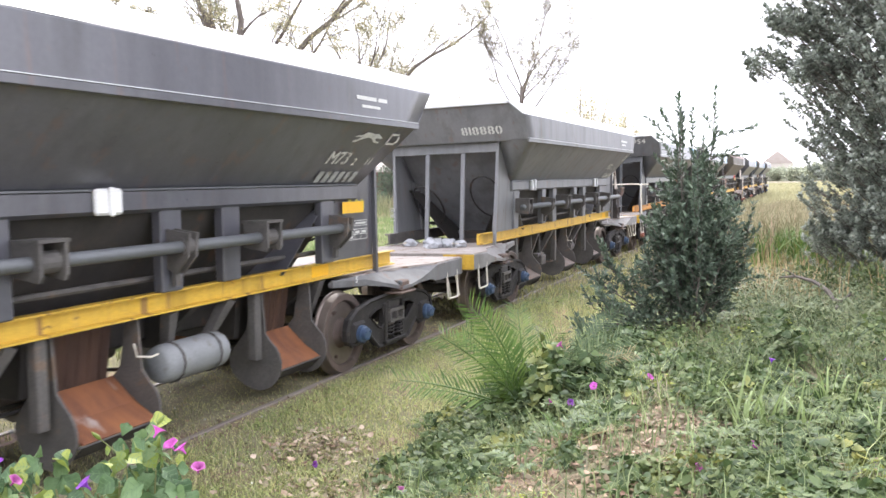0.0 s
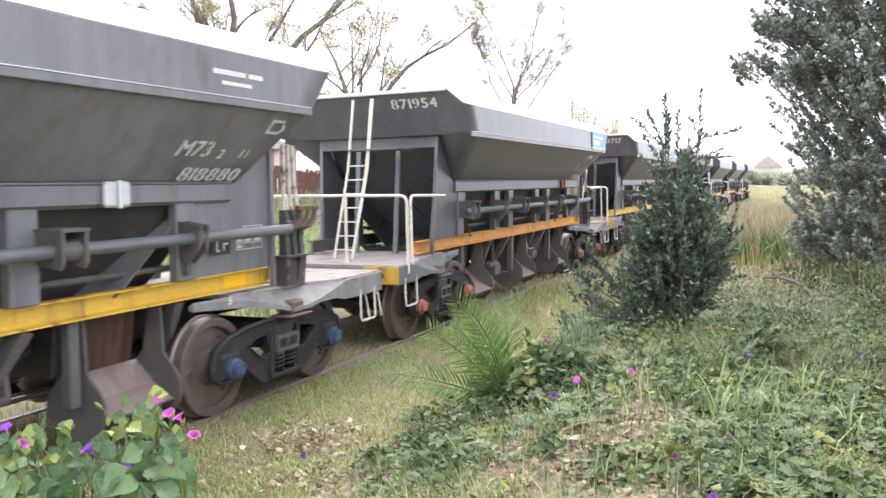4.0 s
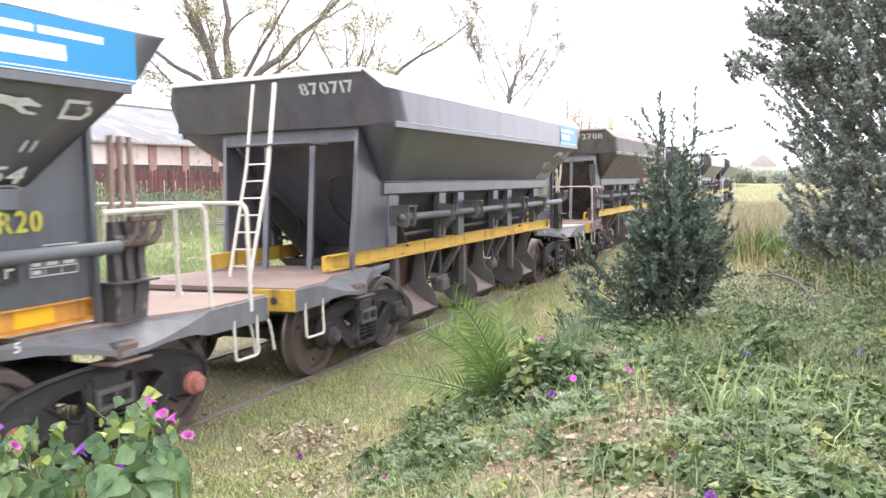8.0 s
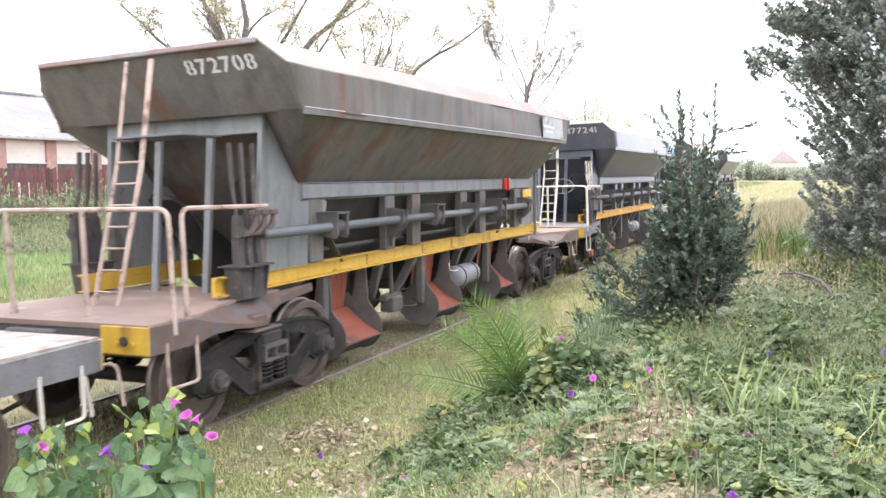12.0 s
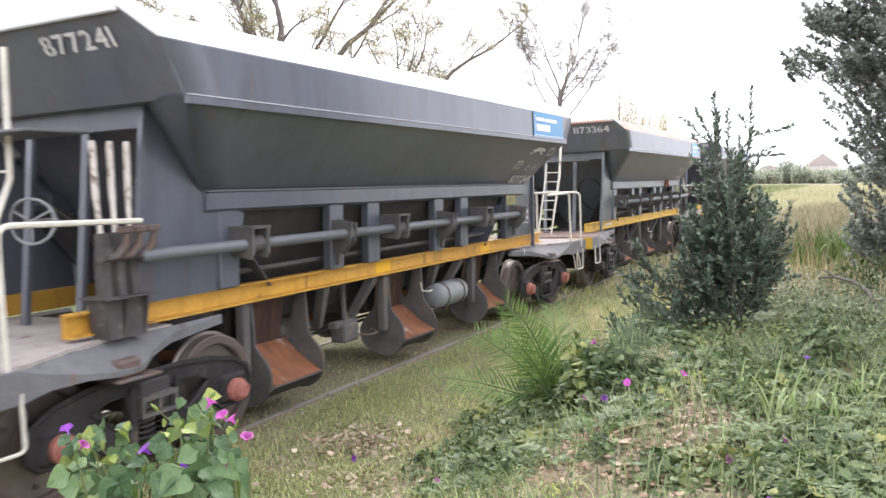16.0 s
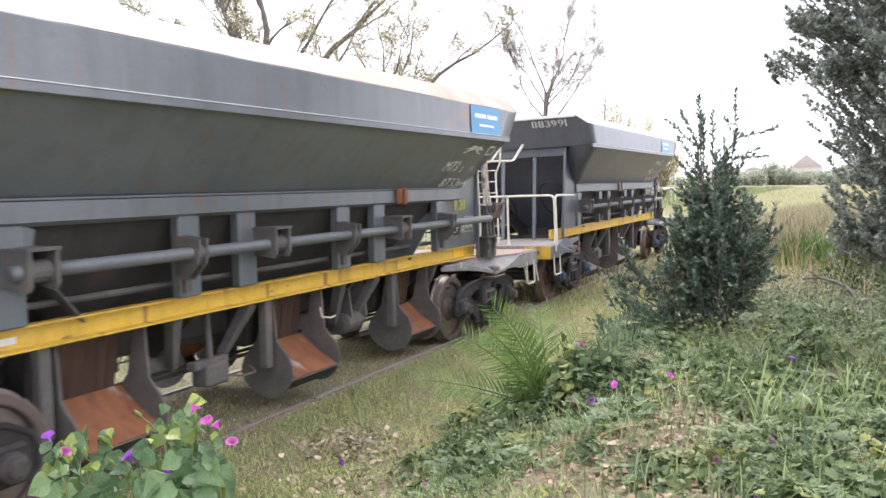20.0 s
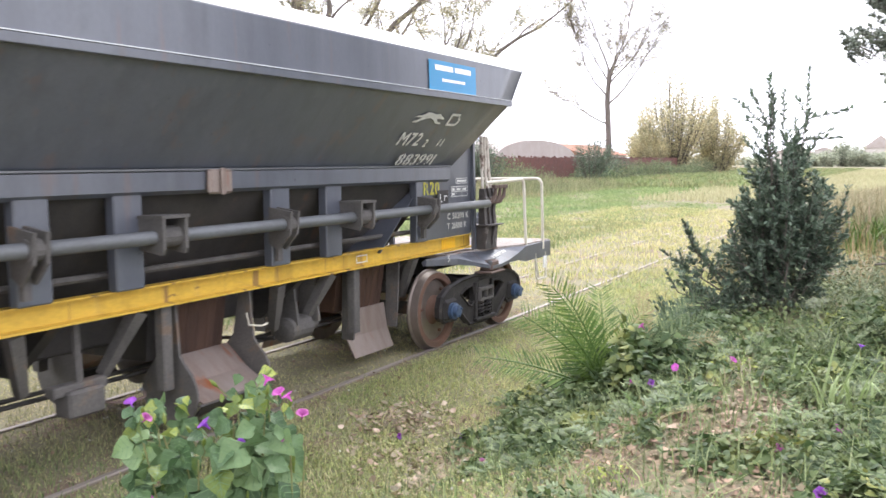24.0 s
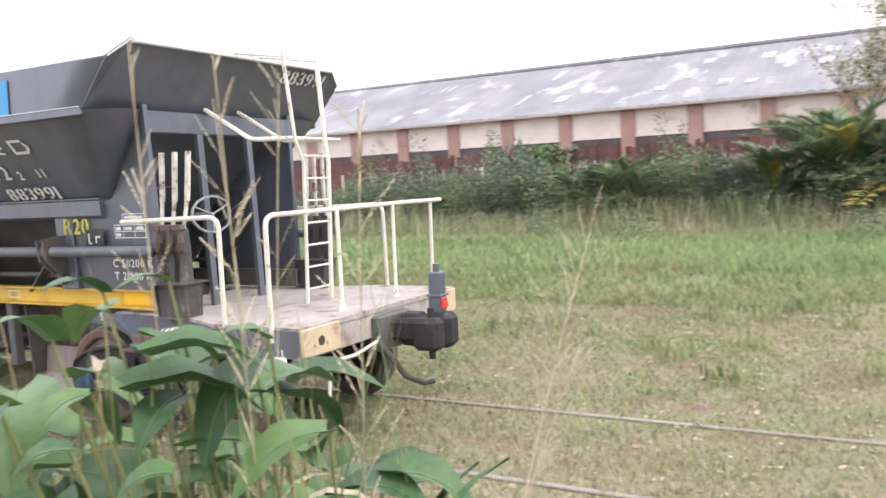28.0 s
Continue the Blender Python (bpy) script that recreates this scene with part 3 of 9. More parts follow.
gx = axis_steps(-1500, 1500, 12, 0.3, 30)
gy = axis_steps(-1500, 2500, 16, 0.3, 30)
X, Y = np.meshgrid(gx, gy, indexing="ij")
V = np.stack([X, Y, ground_z(X, Y)], -1).reshape(-1, 3)
nx, ny = len(gx), len(gy)
I = (np.arange(nx - 1)[:, None] * ny + np.arange(ny - 1)[None]).ravel()
ground = soup("ground", V, np.stack([I, I + ny, I + ny + 1, I + 1], 1), M["ground"], smooth=True)
tagged(ground, "grassy ground with fallen leaves, rising to a low bank", "ground", kind="structure")

track = holder("railway_track", pose(0, 0, 0), "worn rails sunk in grass", "railway track")
track["kind"] = "structure"
for x, dz in ((-4.975, 0.0), (-6.725, -0.047)):
    bm = bmesh.new()
    prism(bm, [(x - 0.028, -0.035 + dz), (x + 0.028, -0.035 + dz), (x + 0.030, -0.008 + dz), (x + 0.022, 0.0 + dz), (x - 0.022, 0.0 + dz), (x - 0.030, -0.008 + dz)], "y", -160, 420)
    part("rail_head", bm, M["railsteel"], track, "polished rail head")
    bm = bmesh.new()
    prism(bm, [(x - 0.06, -0.13 + dz), (x + 0.06, -0.13 + dz), (x + 0.012, -0.10 + dz), (x + 0.012, -0.035 + dz), (x - 0.012, -0.035 + dz), (x - 0.012, -0.10 + dz)], "y", -160, 420)
    part("rail_web", bm, M["railside"], track)


# -- the board fence along the far side
FENCE_X = -34.0
fence = holder("fence", pose(FENCE_X, 0, 0), "tall red-brown board fence, weathered and gappy", "fence")
board_meshes = []
for k in range(5):
    bm = bmesh.new()
    h = 2.62 + 0.05 * k - 0.1
    prism(bm, [(-0.105, -0.3), (0.105, -0.3), (0.105, h), (0.06, h + 0.02), (-0.105, h - 0.01 * k)], "x", -0.012, 0.012)
    me = bpy.data.meshes.new("board")
    bmesh.ops.recalc_face_normals(bm, faces=bm.faces[:])
    bm.to_mesh(me)
    bm.free()
    me.materials.append(M["fence"])
    board_meshes.append(me)
fr = random.Random(4)
far_boards = bmesh.new()
y = -60.0
while y < 135:
    gap = fr.random()
    y += 0.235 if gap > 0.12 else 0.36
    near = -22 < y < 44
    if near:
        b = new("board", board_meshes[fr.randrange(5)])
        b.parent = fence
        b.matrix_basis = pose(fr.uniform(-0.02, 0.02), y, fr.uniform(-0.05, 0.05), fr.uniform(-1.2, 1.2), 0, fr.uniform(-4, 4))
    else:
        h = 2.62 + fr.uniform(-0.1, 0.1)
        box(far_boards, (-0.012, y - 0.105, -0.3), (0.012, y + 0.105, h))
ob = part("fence_run", far_boards, M["fence"], fence)
ob["kind"] = "stuff"
for z in (0.6, 2.1):
    bm = bmesh.new()
    box(bm, (-0.12, -60, z - 0.05), (-0.05, 135, z + 0.05))
    part("fence_rail", bm, M["fence"], fence)
for k in range(64):
    bm = bmesh.new()
    bevelled(bm, (-0.20, -60 + 3.05 * k - 0.07, -0.3), (-0.06, -60 + 3.05 * k + 0.07, 2.75), 0.01)
    part("fence_post", bm, M["fence"], fence)

# -- long works building behind the fence
WALL_X, EAVES, RIDGE = -42.0, 4.68, 8.15
works = holder("factory_building", pose(0, 0, 0), "long old factory hall with brick piers and patched grey roof", "factory")
bm = bmesh.new()
box(bm, (WALL_X - 0.35, -75, -0.5), (WALL_X, 63, EAVES - 0.1))
part("front_wall", bm, M["plaster"], works, "stained cream plaster panels")
bm = bmesh.new()
prism(bm, [(WALL_X - 0.35, -0.5), (WALL_X - 20, -0.5), (WALL_X - 20, EAVES - 0.1), (WALL_X - 10, RIDGE - 0.2), (WALL_X - 0.35, EAVES - 0.1)], "y", 62.6, 62.95)
part("gable_wall", bm, M["plaster"], works)
bm = bmesh.new()
box(bm, (WALL_X - 20.3, -75, -0.5), (WALL_X - 20, 63, EAVES - 0.1))
part("back_wall", bm, M["plaster"], works)
yy = 21.9 - 3.4 * 28
while yy < 63.4:
    bm = bmesh.new()
    bevelled(bm, (WALL_X - 0.02, yy - 0.36, -0.5), (WALL_X + 0.16, yy + 0.36, EAVES - 0.02), 0.02)
    part("pier", bm, M["pier"], works, "rosy brick pier")
    if yy + 3.4 < 64:
        win = holder("window", pose(WALL_X, yy + 1.7, 2.95), "dark strip window under a plaster panel", "")
        win.parent = works
        bm = bmesh.new()
        box(bm, (-0.02, -1.30, -0.85), (0.015, 1.30, 0.15))
        part("pane", bm, M["window"], win)
        bm = bmesh.new()
        for q in np.linspace(-1.3, 1.3, 6):
            box(bm, (0.015, q - 0.03, -0.85), (0.04, q + 0.03, 0.15))
        box(bm, (0.015, -1.3, -0.24), (0.036, 1.3, -0.2))
        part("window_frame", bm, M["fence"], win)
        bm = bmesh.new()
        bevelled(bm, (0.0, -1.34, 0.15), (0.10, 1.34, 0.23), 0.01)
        part("lintel", bm, M["plaster"], win)
    yy += 3.4
bm = bmesh.new()
corr = np.arange(-75.4, 63.5, 0.28)
va, vb, vc = [], [], []
for i, q in enumerate(corr):
    dz = 0.035 * (i % 2)
    va.append(bm.verts.new((WALL_X + 0.55, q, EAVES - 0.06 + dz)))
    vb.append(bm.verts.new((WALL_X - 10, q, RIDGE + dz + 0.03 * math.sin(q * 0.13))))
    vc.append(bm.verts.new((WALL_X - 20.5, q, EAVES - 0.06 + dz)))
for i in range(len(corr) - 1):
    bm.faces.new((va[i], va[i + 1], vb[i + 1], vb[i]))
    bm.faces.new((vb[i], vb[i + 1], vc[i + 1], vc[i]))
part("corrugated_roof", bm, M["roof"], works, "corrugated grey roof with pale repairs")
bm = bmesh.new()
bevelled(bm, (WALL_X + 0.45, -75.4, EAVES - 0.20), (WALL_X + 0.62, 63.4, EAVES - 0.06), 0.02)
part("gutter", bm, M["tin"], works)
bm = bmesh.new()
rod(bm, (WALL_X - 10, -75.4, RIDGE + 0.06), (WALL_X - 10, 63.4, RIDGE + 0.06), 0.16, 8)
part("ridge_cap", bm, M["roof"], works)
slope_m = (RIDGE - EAVES) / 10.55
for k in range(75):
    q = fr.uniform(-70, 62)
    d = fr.choice((2.0, 2.2, 4.6, 4.8, 7.2)) + fr.uniform(-0.3, 0.3)
    wd, ln = fr.choice(((0.55, 0.8), (0.6, 1.2), (0.55, 1.0), (1.0, 1.3), (0.3, 2.0)))
    if 5 < k % 40 < 8:
        wd, ln = 2.2, 1.6
    bm = bmesh.new()
    z0 = EAVES - 0.06 + d * slope_m + 0.06
    plate(bm, [(WALL_X + 0.55 - d, q, z0), (WALL_X + 0.55 - d, q + wd, z0), (WALL_X + 0.55 - d - ln, q + wd + 0.1, z0 + ln * slope_m), (WALL_X + 0.55 - d - ln, q, z0 + ln * slope_m)], 0.03)
    part("roof_patch", bm, M["roofwhite"], works)

# -- white hoarding and a faded orange band over the fence
hoard = holder("hoarding", pose(-36.6, 10.7, 0), "blank white hoarding on posts behind the fence", "hoarding")
bm = bmesh.new()
bevelled(bm, (-0.05, -3.62, 2.80), (0.05, 3.58, 6.42), 0.02)
part("panel", bm, M["hoard"], hoard)
for q in (-2.6, 0.0, 2.6):
    bm = bmesh.new()
    rod(bm, (-0.15, q, -0.1), (-0.15, q, 6.3), 0.08, 8)
    part("post", bm, M["tin"], hoard)
for z, a, b in ((4.72, -3.2, -1.6), (4.86, -0.6, 0.2), (4.98, 1.6, 3.0)):
    bm = bmesh.new()
    box(bm, (0.05, a, z), (0.056, b, z + 0.035))
    part("crease_bar", bm, M["tin"], hoard)
band = holder("orange_canopy", pose(-37.2, 1.2, 0), "faded orange canopy edge above the fence", "canopy")
bm = bmesh.new()
plate(bm, [(0.4, -0.2, 2.85), (0.4, 9.0, 2.85), (-1.6, 9.0, 3.62), (-1.6, -0.2, 3.62)], 0.06)
part("canopy_sheet", bm, M["awning"], band)
for q in (0.1, 4.3, 8.6):
    bm = bmesh.new()
    rod(bm, (0.2, q, -0.1), (0.2, q, 2.9), 0.05, 7)
    part("post", bm, M["tin"], band)

# -- barrel-roofed shed and low houses farther along
shed = holder("barrel_shed", pose(-40.0, 93.0, 0), "low shed with a curved rusty tin roof", "shed")
bm = bmesh.new()
arc = [(math.cos(a) * 12, 2.5 + 2.2 * math.sin(a)) for a in np.linspace(0, math.pi, 17)]
prism(bm, [(y, z) for y, z in arc], "x", -14, 0)
part("curved_roof", bm, M["tin"], shed)
bm = bmesh.new()
box(bm, (-13.5, -11.6, -0.2), (-0.3, 11.6, 2.5))
part("wall", bm, M["fence"], shed)


def house(x, y, w, d, h, rise, wall, roof, label, rz=0):
    ho = holder("house", pose(x, y, 0, 0, 0, rz), label, "house", "distant houses")
    bm = bmesh.new()
    box(bm, (-d / 2, -w / 2, -0.5), (d / 2, w / 2, h))
    part("wall", bm, wall, ho)
    bm = bmesh.new()
    prism(bm, [(-d / 2 - 0.4, h), (d / 2 + 0.4, h), (0, h + rise)], "y", -w / 2 - 0.4, w / 2 + 0.4)
    part("roof", bm, roof, ho)
    for q in (-w * 0.3, 0, w * 0.3):
        wi = holder("window", pose(d / 2, q, h * 0.52), "", "")
        wi.parent = ho
        bm = bmesh.new()
        box(bm, (0.0, -0.6, -0.6), (0.03, 0.6, 0.6))
        part("pane", bm, M["window"], wi)
        bm = bmesh.new()
        box(bm, (0.0, -0.7, -0.72), (0.08, 0.7, -0.6))
        part("sill", bm, wall, wi)
    return ho


house(-44, 115, 18, 10, 3.0, 1.6, M["palewall"], M["tile"], "low outbuilding with a tiled roof behind the fence")
house(-12.0, 330, 12, 10, 6.2, 4.4, M["palewall"], M["tin"], "distant two-storey house with a hipped brown roof")
house(-42, 350, 30, 12, 5.0, 2.0, M["palewall"], M["tin"], "distant long pale building")
house(-29, 320, 8, 6, 5.4, 1.2, M["palewall"], M["tin"], "distant small pale house with a low roof")

# ---- the hopper wagons; x across (positive to the camera's side), y along (positive to the rear), z above the rail
WHEEL_R = 0.46
AXLES = (-5.14, -3.40, 3.66, 5.40)
HOUND = [[(0.0, 0.10), (0.10, 0.14), (0.22, 0.15), (0.36, 0.22), (0.52, 0.21), (0.64, 0.19), (0.76, 0.21), (0.84, 0.17), (0.97, 0.13), (0.95, 0.10),
          (0.82, 0.11), (0.74, 0.10), (0.80, 0.05), (0.94, 0.03), (0.94, 0.00), (0.76, 0.01), (0.66, 0.07), (0.52, 0.11), (0.40, 0.09), (0.26, 0.05),
          (0.14, 0.00), (0.02, 0.00), (0.04, 0.03), (0.14, 0.05), (0.24, 0.11), (0.10, 0.11)]]


# lengthwise stations of the two ends: top edge, flange corner, break, foot of the slope sheet, end post at top and foot
STATION = {1: dict(T=4.86, A=4.80, B=4.42, F=3.99, P=4.53, Q=4.60), -1: dict(T=4.66, A=4.48, B=4.26, F=3.53, P=4.10, Q=4.29)}
LAST_STATION = {1: dict(T=4.90, A=4.82, B=4.46, F=3.99, P=4.53, Q=4.60), -1: STATION[-1]}


TURNED_STATION = {1: dict(T=4.86, A=4.80, B=4.42, F=3.99, P=4.36, Q=4.40), -1: STATION[-1]}


def stations(v):
    return LAST_STATION if v.get("tall_break") else TURNED_STATION if v.get("front_levers") else STATION


def levels(v):
    """Heights of the bin: top, flange, break, foot of the slope sheet."""
    return dict(T=3.49, A=3.33, B=2.92, F=2.17) if v.get("tall_break") else dict(T=3.46, A=3.25, B=2.84, F=2.16)


LAT = dict(T=1.16, A=1.37, B=1.385, F=0.80)


def hopper_shell(w, v, paint, flange):
    """The upper bin: side bands, slope sheets, end sheets and the pale rolled flange round the top."""
    Z, ST = levels(v), stations(v)
    at = lambda k, e, sx: (sx * LAT[k], e * ST[e][k], Z[k])
    dent = v.get("dent", 0.008)
    for sx in (1, -1):
        bm = bmesh.new()
        plate(bm, [at("A", -1, sx), at("A", 1, sx), at("B", 1, sx), at("B", -1, sx)][::-sx], 0.012)
        bmesh.ops.subdivide_edges(bm, edges=bm.edges[:], cuts=20, use_grid_fill=True)
        for q in bm.verts:
            q.co.x += sx * dent * noise.noise(Vector((1.5 + len(v["label"]), q.co.y * 1.1, q.co.z * 2.5)))
        part("upper_side_band", bm, M[v["band_paint"]] if "band_paint" in v else paint, w, smooth=True)
        bm = bmesh.new()
        plate(bm, [at("B", -1, sx), at("B", 1, sx), at("F", 1, sx), at("F", -1, sx)][::-sx], 0.012)
        bmesh.ops.subdivide_edges(bm, edges=bm.edges[:], cuts=20, use_grid_fill=True)
        for q in bm.verts:
            q.co.x += sx * 0.010 * noise.noise(Vector((7.5 + len(v["label"]), q.co.y * 0.9, q.co.z * 2.0)))
        part("slope_sheet", bm, paint, w, smooth=True)
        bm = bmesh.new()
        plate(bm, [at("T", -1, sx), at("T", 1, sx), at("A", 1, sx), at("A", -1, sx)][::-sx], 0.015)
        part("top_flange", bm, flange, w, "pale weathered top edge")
        bm = bmesh.new()
        bevelled(bm, (sx * 1.385 - 0.016, -ST[-1]["B"], Z["B"] - 0.045), (sx * 1.385 + 0.016, ST[1]["B"], Z["B"] + 0.022), 0.006)
        part("edge_strip", bm, paint, w)
        # pale strip added for the light that the rolled edge catches
        bm = bmesh.new()
        box(bm, (sx * 1.392 - 0.012, -ST[-1]["B"] + 0.02, Z["B"] + 0.022), (sx * 1.392 + 0.012, ST[1]["B"] - 0.02, Z["B"] + 0.029))
        part("edge_line", bm, M["flange"], w, "thin pale line along the bin's edge")
        bm = bmesh.new()
        z0, z1 = Z["F"] - 0.18, Z["F"] + 0.02
        prism(bm, [(sx * 0.74, z0), (sx * 0.80, z0), (sx * 0.845, z0 + 0.03), (sx * 0.845, z1 - 0.03), (sx * 0.80, z1), (sx * 0.74, z1)], "y", -ST[-1]["F"] + 0.03, ST[1]["F"] - 0.1)
        part("side_beam", bm, M[v["beam_paint"]] if "beam_paint" in v else paint, w)
        bm = bmesh.new()
        box(bm, (sx * 0.80 - 0.055, -ST[-1]["F"] + 0.03, Z["F"]), (sx * 0.80 + 0.055, ST[1]["F"] - 0.1, Z["F"] + 0.015))
        part("beam_lip", bm, M["pipe"], w)
        for e in (-1, 1):
            S = ST[e]
            top = Z["B"] + 0.03
            bm = bmesh.new()
            plate(bm, [(sx * 0.755, e * (S["Q"] - 1.2), 1.30), (sx * 0.755, e * S["Q"], 1.30), (sx * 0.80, e * S["P"], top), (sx * 0.80, e * S["F"], Z["F"]), (sx * 0.789, e * (S["F"] - 0.55), Z["F"] - 0.2)][::sx * e], 0.012)
            part("end_side_plate", bm, M[v["beam_paint"]] if "beam_paint" in v else paint, w)
            # rounded corner that runs from the end sheet into the slope sheet
            bm = bmesh.new()
            p0, p1, foot = Vector((sx * 0.80, e * S["P"], top)), Vector(at("B", e, sx)), Vector(at("F", e, sx))
            rows = []
            for j in range(6):
                f = j / 5 * 0.97
                rows.append([bm.verts.new((p0.lerp(p1, u / 8) + Vector((sx * 0.03, e * 0.10, 0)) * math.sin(math.pi * u / 8)).lerp(foot, f)) for u in range(9)])
            for j in range(5):
                for u in range(8):
                    bm.faces.new((rows[j][u], rows[j][u + 1], rows[j + 1][u + 1], rows[j + 1][u]))
            bmesh.ops.recalc_face_normals(bm, faces=bm.faces[:])
            part("corner_sheet", bm, paint, w, smooth=True)
    for e in (-1, 1):
        S = ST[e]
        bm = bmesh.new()
        plate(bm, [at("T", e, -1), at("T", e, 1), at("B", e, 1), at("B", e, -1)][::e], 0.012)
        for sx in (1, -1):
            plate(bm, [at("T", e, sx), at("A", e, sx), at("B", e, sx)][::e * sx], 0.012)
        part("upper_end_sheet", bm, paint, w)
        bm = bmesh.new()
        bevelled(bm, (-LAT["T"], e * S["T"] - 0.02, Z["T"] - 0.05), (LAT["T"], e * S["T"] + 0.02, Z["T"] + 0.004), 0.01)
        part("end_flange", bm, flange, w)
        bm = bmesh.new()
        plate(bm, [(-1.2, e * S["B"], Z["B"] + 0.004), (1.2, e * S["B"], Z["B"] + 0.004), (0.8, e * (S["P"] - 0.12), Z["B"] - 0.01), (-0.8, e * (S["P"] - 0.12), Z["B"] - 0.01)][::e], 0.012)
        part("end_soffit", bm, paint, w)
        bm = bmesh.new()
        plate(bm, [(-0.80, e * (S["P"] - 0.12), Z["B"] - 0.02), (0.80, e * (S["P"] - 0.12), Z["B"] - 0.02), (0.74, e * 2.55, 1.25), (-0.74, e * 2.55, 1.25)][::e], 0.012)
        part("lower_end_slope", bm, paint, w)
        bm = bmesh.new()
        bevelled(bm, (-0.79, e * S["P"] - 0.04, Z["B"] - 0.18), (0.79, e * S["P"] + 0.03, Z["B"] + 0.02), 0.01)
        part("end_beam", bm, M[v["beam_paint"]] if "beam_paint" in v else paint, w)
        for x in (-0.30, 0.31):
            bm = bmesh.new()
            tube(bm, [(x, e * S["P"], Z["B"] - 0.16), (x, e * S["Q"], 1.08)], 0.033, 4)
            part("end_post", bm, M[v["beam_paint"]] if "beam_paint" in v else paint, w)
        for x in (-0.80, 0.80):
            bm = bmesh.new()
            tube(bm, [(x, e * S["P"], Z["B"] + 0.07), (x, e * S["Q"], 1.08)], 0.035, 4)
            part("end_post", bm, M[v["beam_paint"]] if "beam_paint" in v else paint, w)
        # round stiffened openings inside the end bay
        for x, z in ((0.45, 1.9), (-0.5, 1.75)):
            bm = bmesh.new()
            c = Vector((x, e * (S["P"] - 0.55), z))
            tube(bm, [c + Vector((0.20 * math.cos(a), e * 0.30 * math.sin(a), 0.36 * math.sin(a))) for a in np.linspace(0, 2 * math.pi, 19)], 0.014, 5)
            part("stiffener_ring", bm, M["dark"], w)
    # load lying inside keeps the bin closed from above
    bm = bmesh.new()
    bmesh.ops.create_grid(bm, x_segments=10, y_segments=40, size=1)
    for q in bm.verts:
        q.co = Vector((q.co.x * 1.14, 0.07 + q.co.y * 4.42, Z["T"] - 0.2 + 0.08 * (1 - abs(q.co.x)) + 0.03 * noise.noise(q.co * 9)))
    part("stone_load", bm, M["deck"], w, "grey crushed stone load")


def underbody(w, v, paint):
    sill = M[v.get("sill", "yellow")]
    for sx in (1, -1):
        bm = bmesh.new()
        prism(bm, [(sx * 0.66, 1.13), (sx * 0.765, 1.13), (sx * 0.765, 1.145), (sx * 0.70, 1.155), (sx * 0.70, 1.285), (sx * 0.765, 1.295), (sx * 0.765, 1.31), (sx * 0.66, 1.31)], "y", -4.75 - v.get("sill_front", 0.0), 4.97 if v.get("front_levers") else 4.67)
        part("side_sill", bm, sill if sx > 0 or not v.get("grey_far_sill") else M["frame"], w, "yellow channel side sill")
        bm = bmesh.new()
        plate(bm, [(sx * 0.76, -3.7, 2.04), (sx * 0.76, 3.7, 2.04), (sx * 0.30, 3.3, 1.1), (sx * 0.30, -3.3, 1.1)][::-sx], 0.012)
        part("lower_hopper_sheet", bm, M["dark"], w)
        for y in (-3.2, -1.52, -0.77, 0.87, 1.65, 3.3):
            bm = bmesh.new()
            bevelled(bm, (sx * 0.765 - 0.05, y - 0.125, 1.31), (sx * 0.765 + 0.05, y + 0.125, 2.02), 0.01)
            part("side_post", bm, paint, w)
        bm = bmesh.new()
        y0, y1 = (-4.34, 3.42) if v.get("front_levers") else (-3.30, 4.66)
        rod(bm, (sx * 0.97, y0, 1.69), (sx * 0.97, y1, 1.69), 0.052, 12)
        part("torsion_pipe", bm, M["pipe"], w, "galvanised door operating pipe", smooth=True)
        for k, y in enumerate((-3.08, -1.56, -0.52, 0.86, 1.96, 3.38) if v.get("front_levers") else (-3.13, -1.62, -0.57, 0.78, 1.86, 3.25)):
            bm = bmesh.new()
            if k in (0, 2, 4):
                prism(bm, [(sx * 0.80, 1.60), (sx * 1.05, 1.56), (sx * 1.07, 1.60), (sx * 1.07, 1.84), (sx * 0.80, 1.84)], "y", y - 0.12, y - 0.09)
                prism(bm, [(sx * 0.80, 1.60), (sx * 1.05, 1.56), (sx * 1.07, 1.60), (sx * 1.07, 1.84), (sx * 0.80, 1.84)], "y", y + 0.09, y + 0.12)
                box(bm, (min(sx * 0.78, sx * 1.08), y - 0.13, 1.825), (max(sx * 0.78, sx * 1.08), y + 0.13, 1.85))
                lathe_at(bm, (sx * 0.97, y, 1.69), [(-0.10, 0.08), (0.10, 0.08)], "y")
            else:
                prism(bm, [(sx * 0.80, 1.52), (sx * 0.90, 1.46), (sx * 1.04, 1.60), (sx * 1.06, 1.80), (sx * 0.80, 1.84)], "y", y - 0.06, y - 0.035)
                prism(bm, [(sx * 0.80, 1.52), (sx * 0.90, 1.46), (sx * 1.04, 1.60), (sx * 1.06, 1.80), (sx * 0.80, 1.84)], "y", y + 0.035, y + 0.06)
                lathe_at(bm, (sx * 0.97, y, 1.69), [(-0.07, 0.075), (0.07, 0.075)], "y")
                box(bm, (min(sx * 0.84, sx * 0.88), y - 0.03, 1.36), (max(sx * 0.84, sx * 0.88), y + 0.03, 1.6))
            part("pipe_bracket", bm, M["frame"], w)
        bm = bmesh.new()
        rod(bm, (sx * 0.62, -3.3, 1.42), (sx * 0.62, 3.6, 1.42), 0.028, 7)
        part("lower_rod", bm, M["frame"], w)
    bm = bmesh.new()
    bevelled(bm, (-0.24, -5.9, 0.78), (0.24, 6.3, 1.045), 0.02)
    part("centre_sill", bm, M["dark"], w)
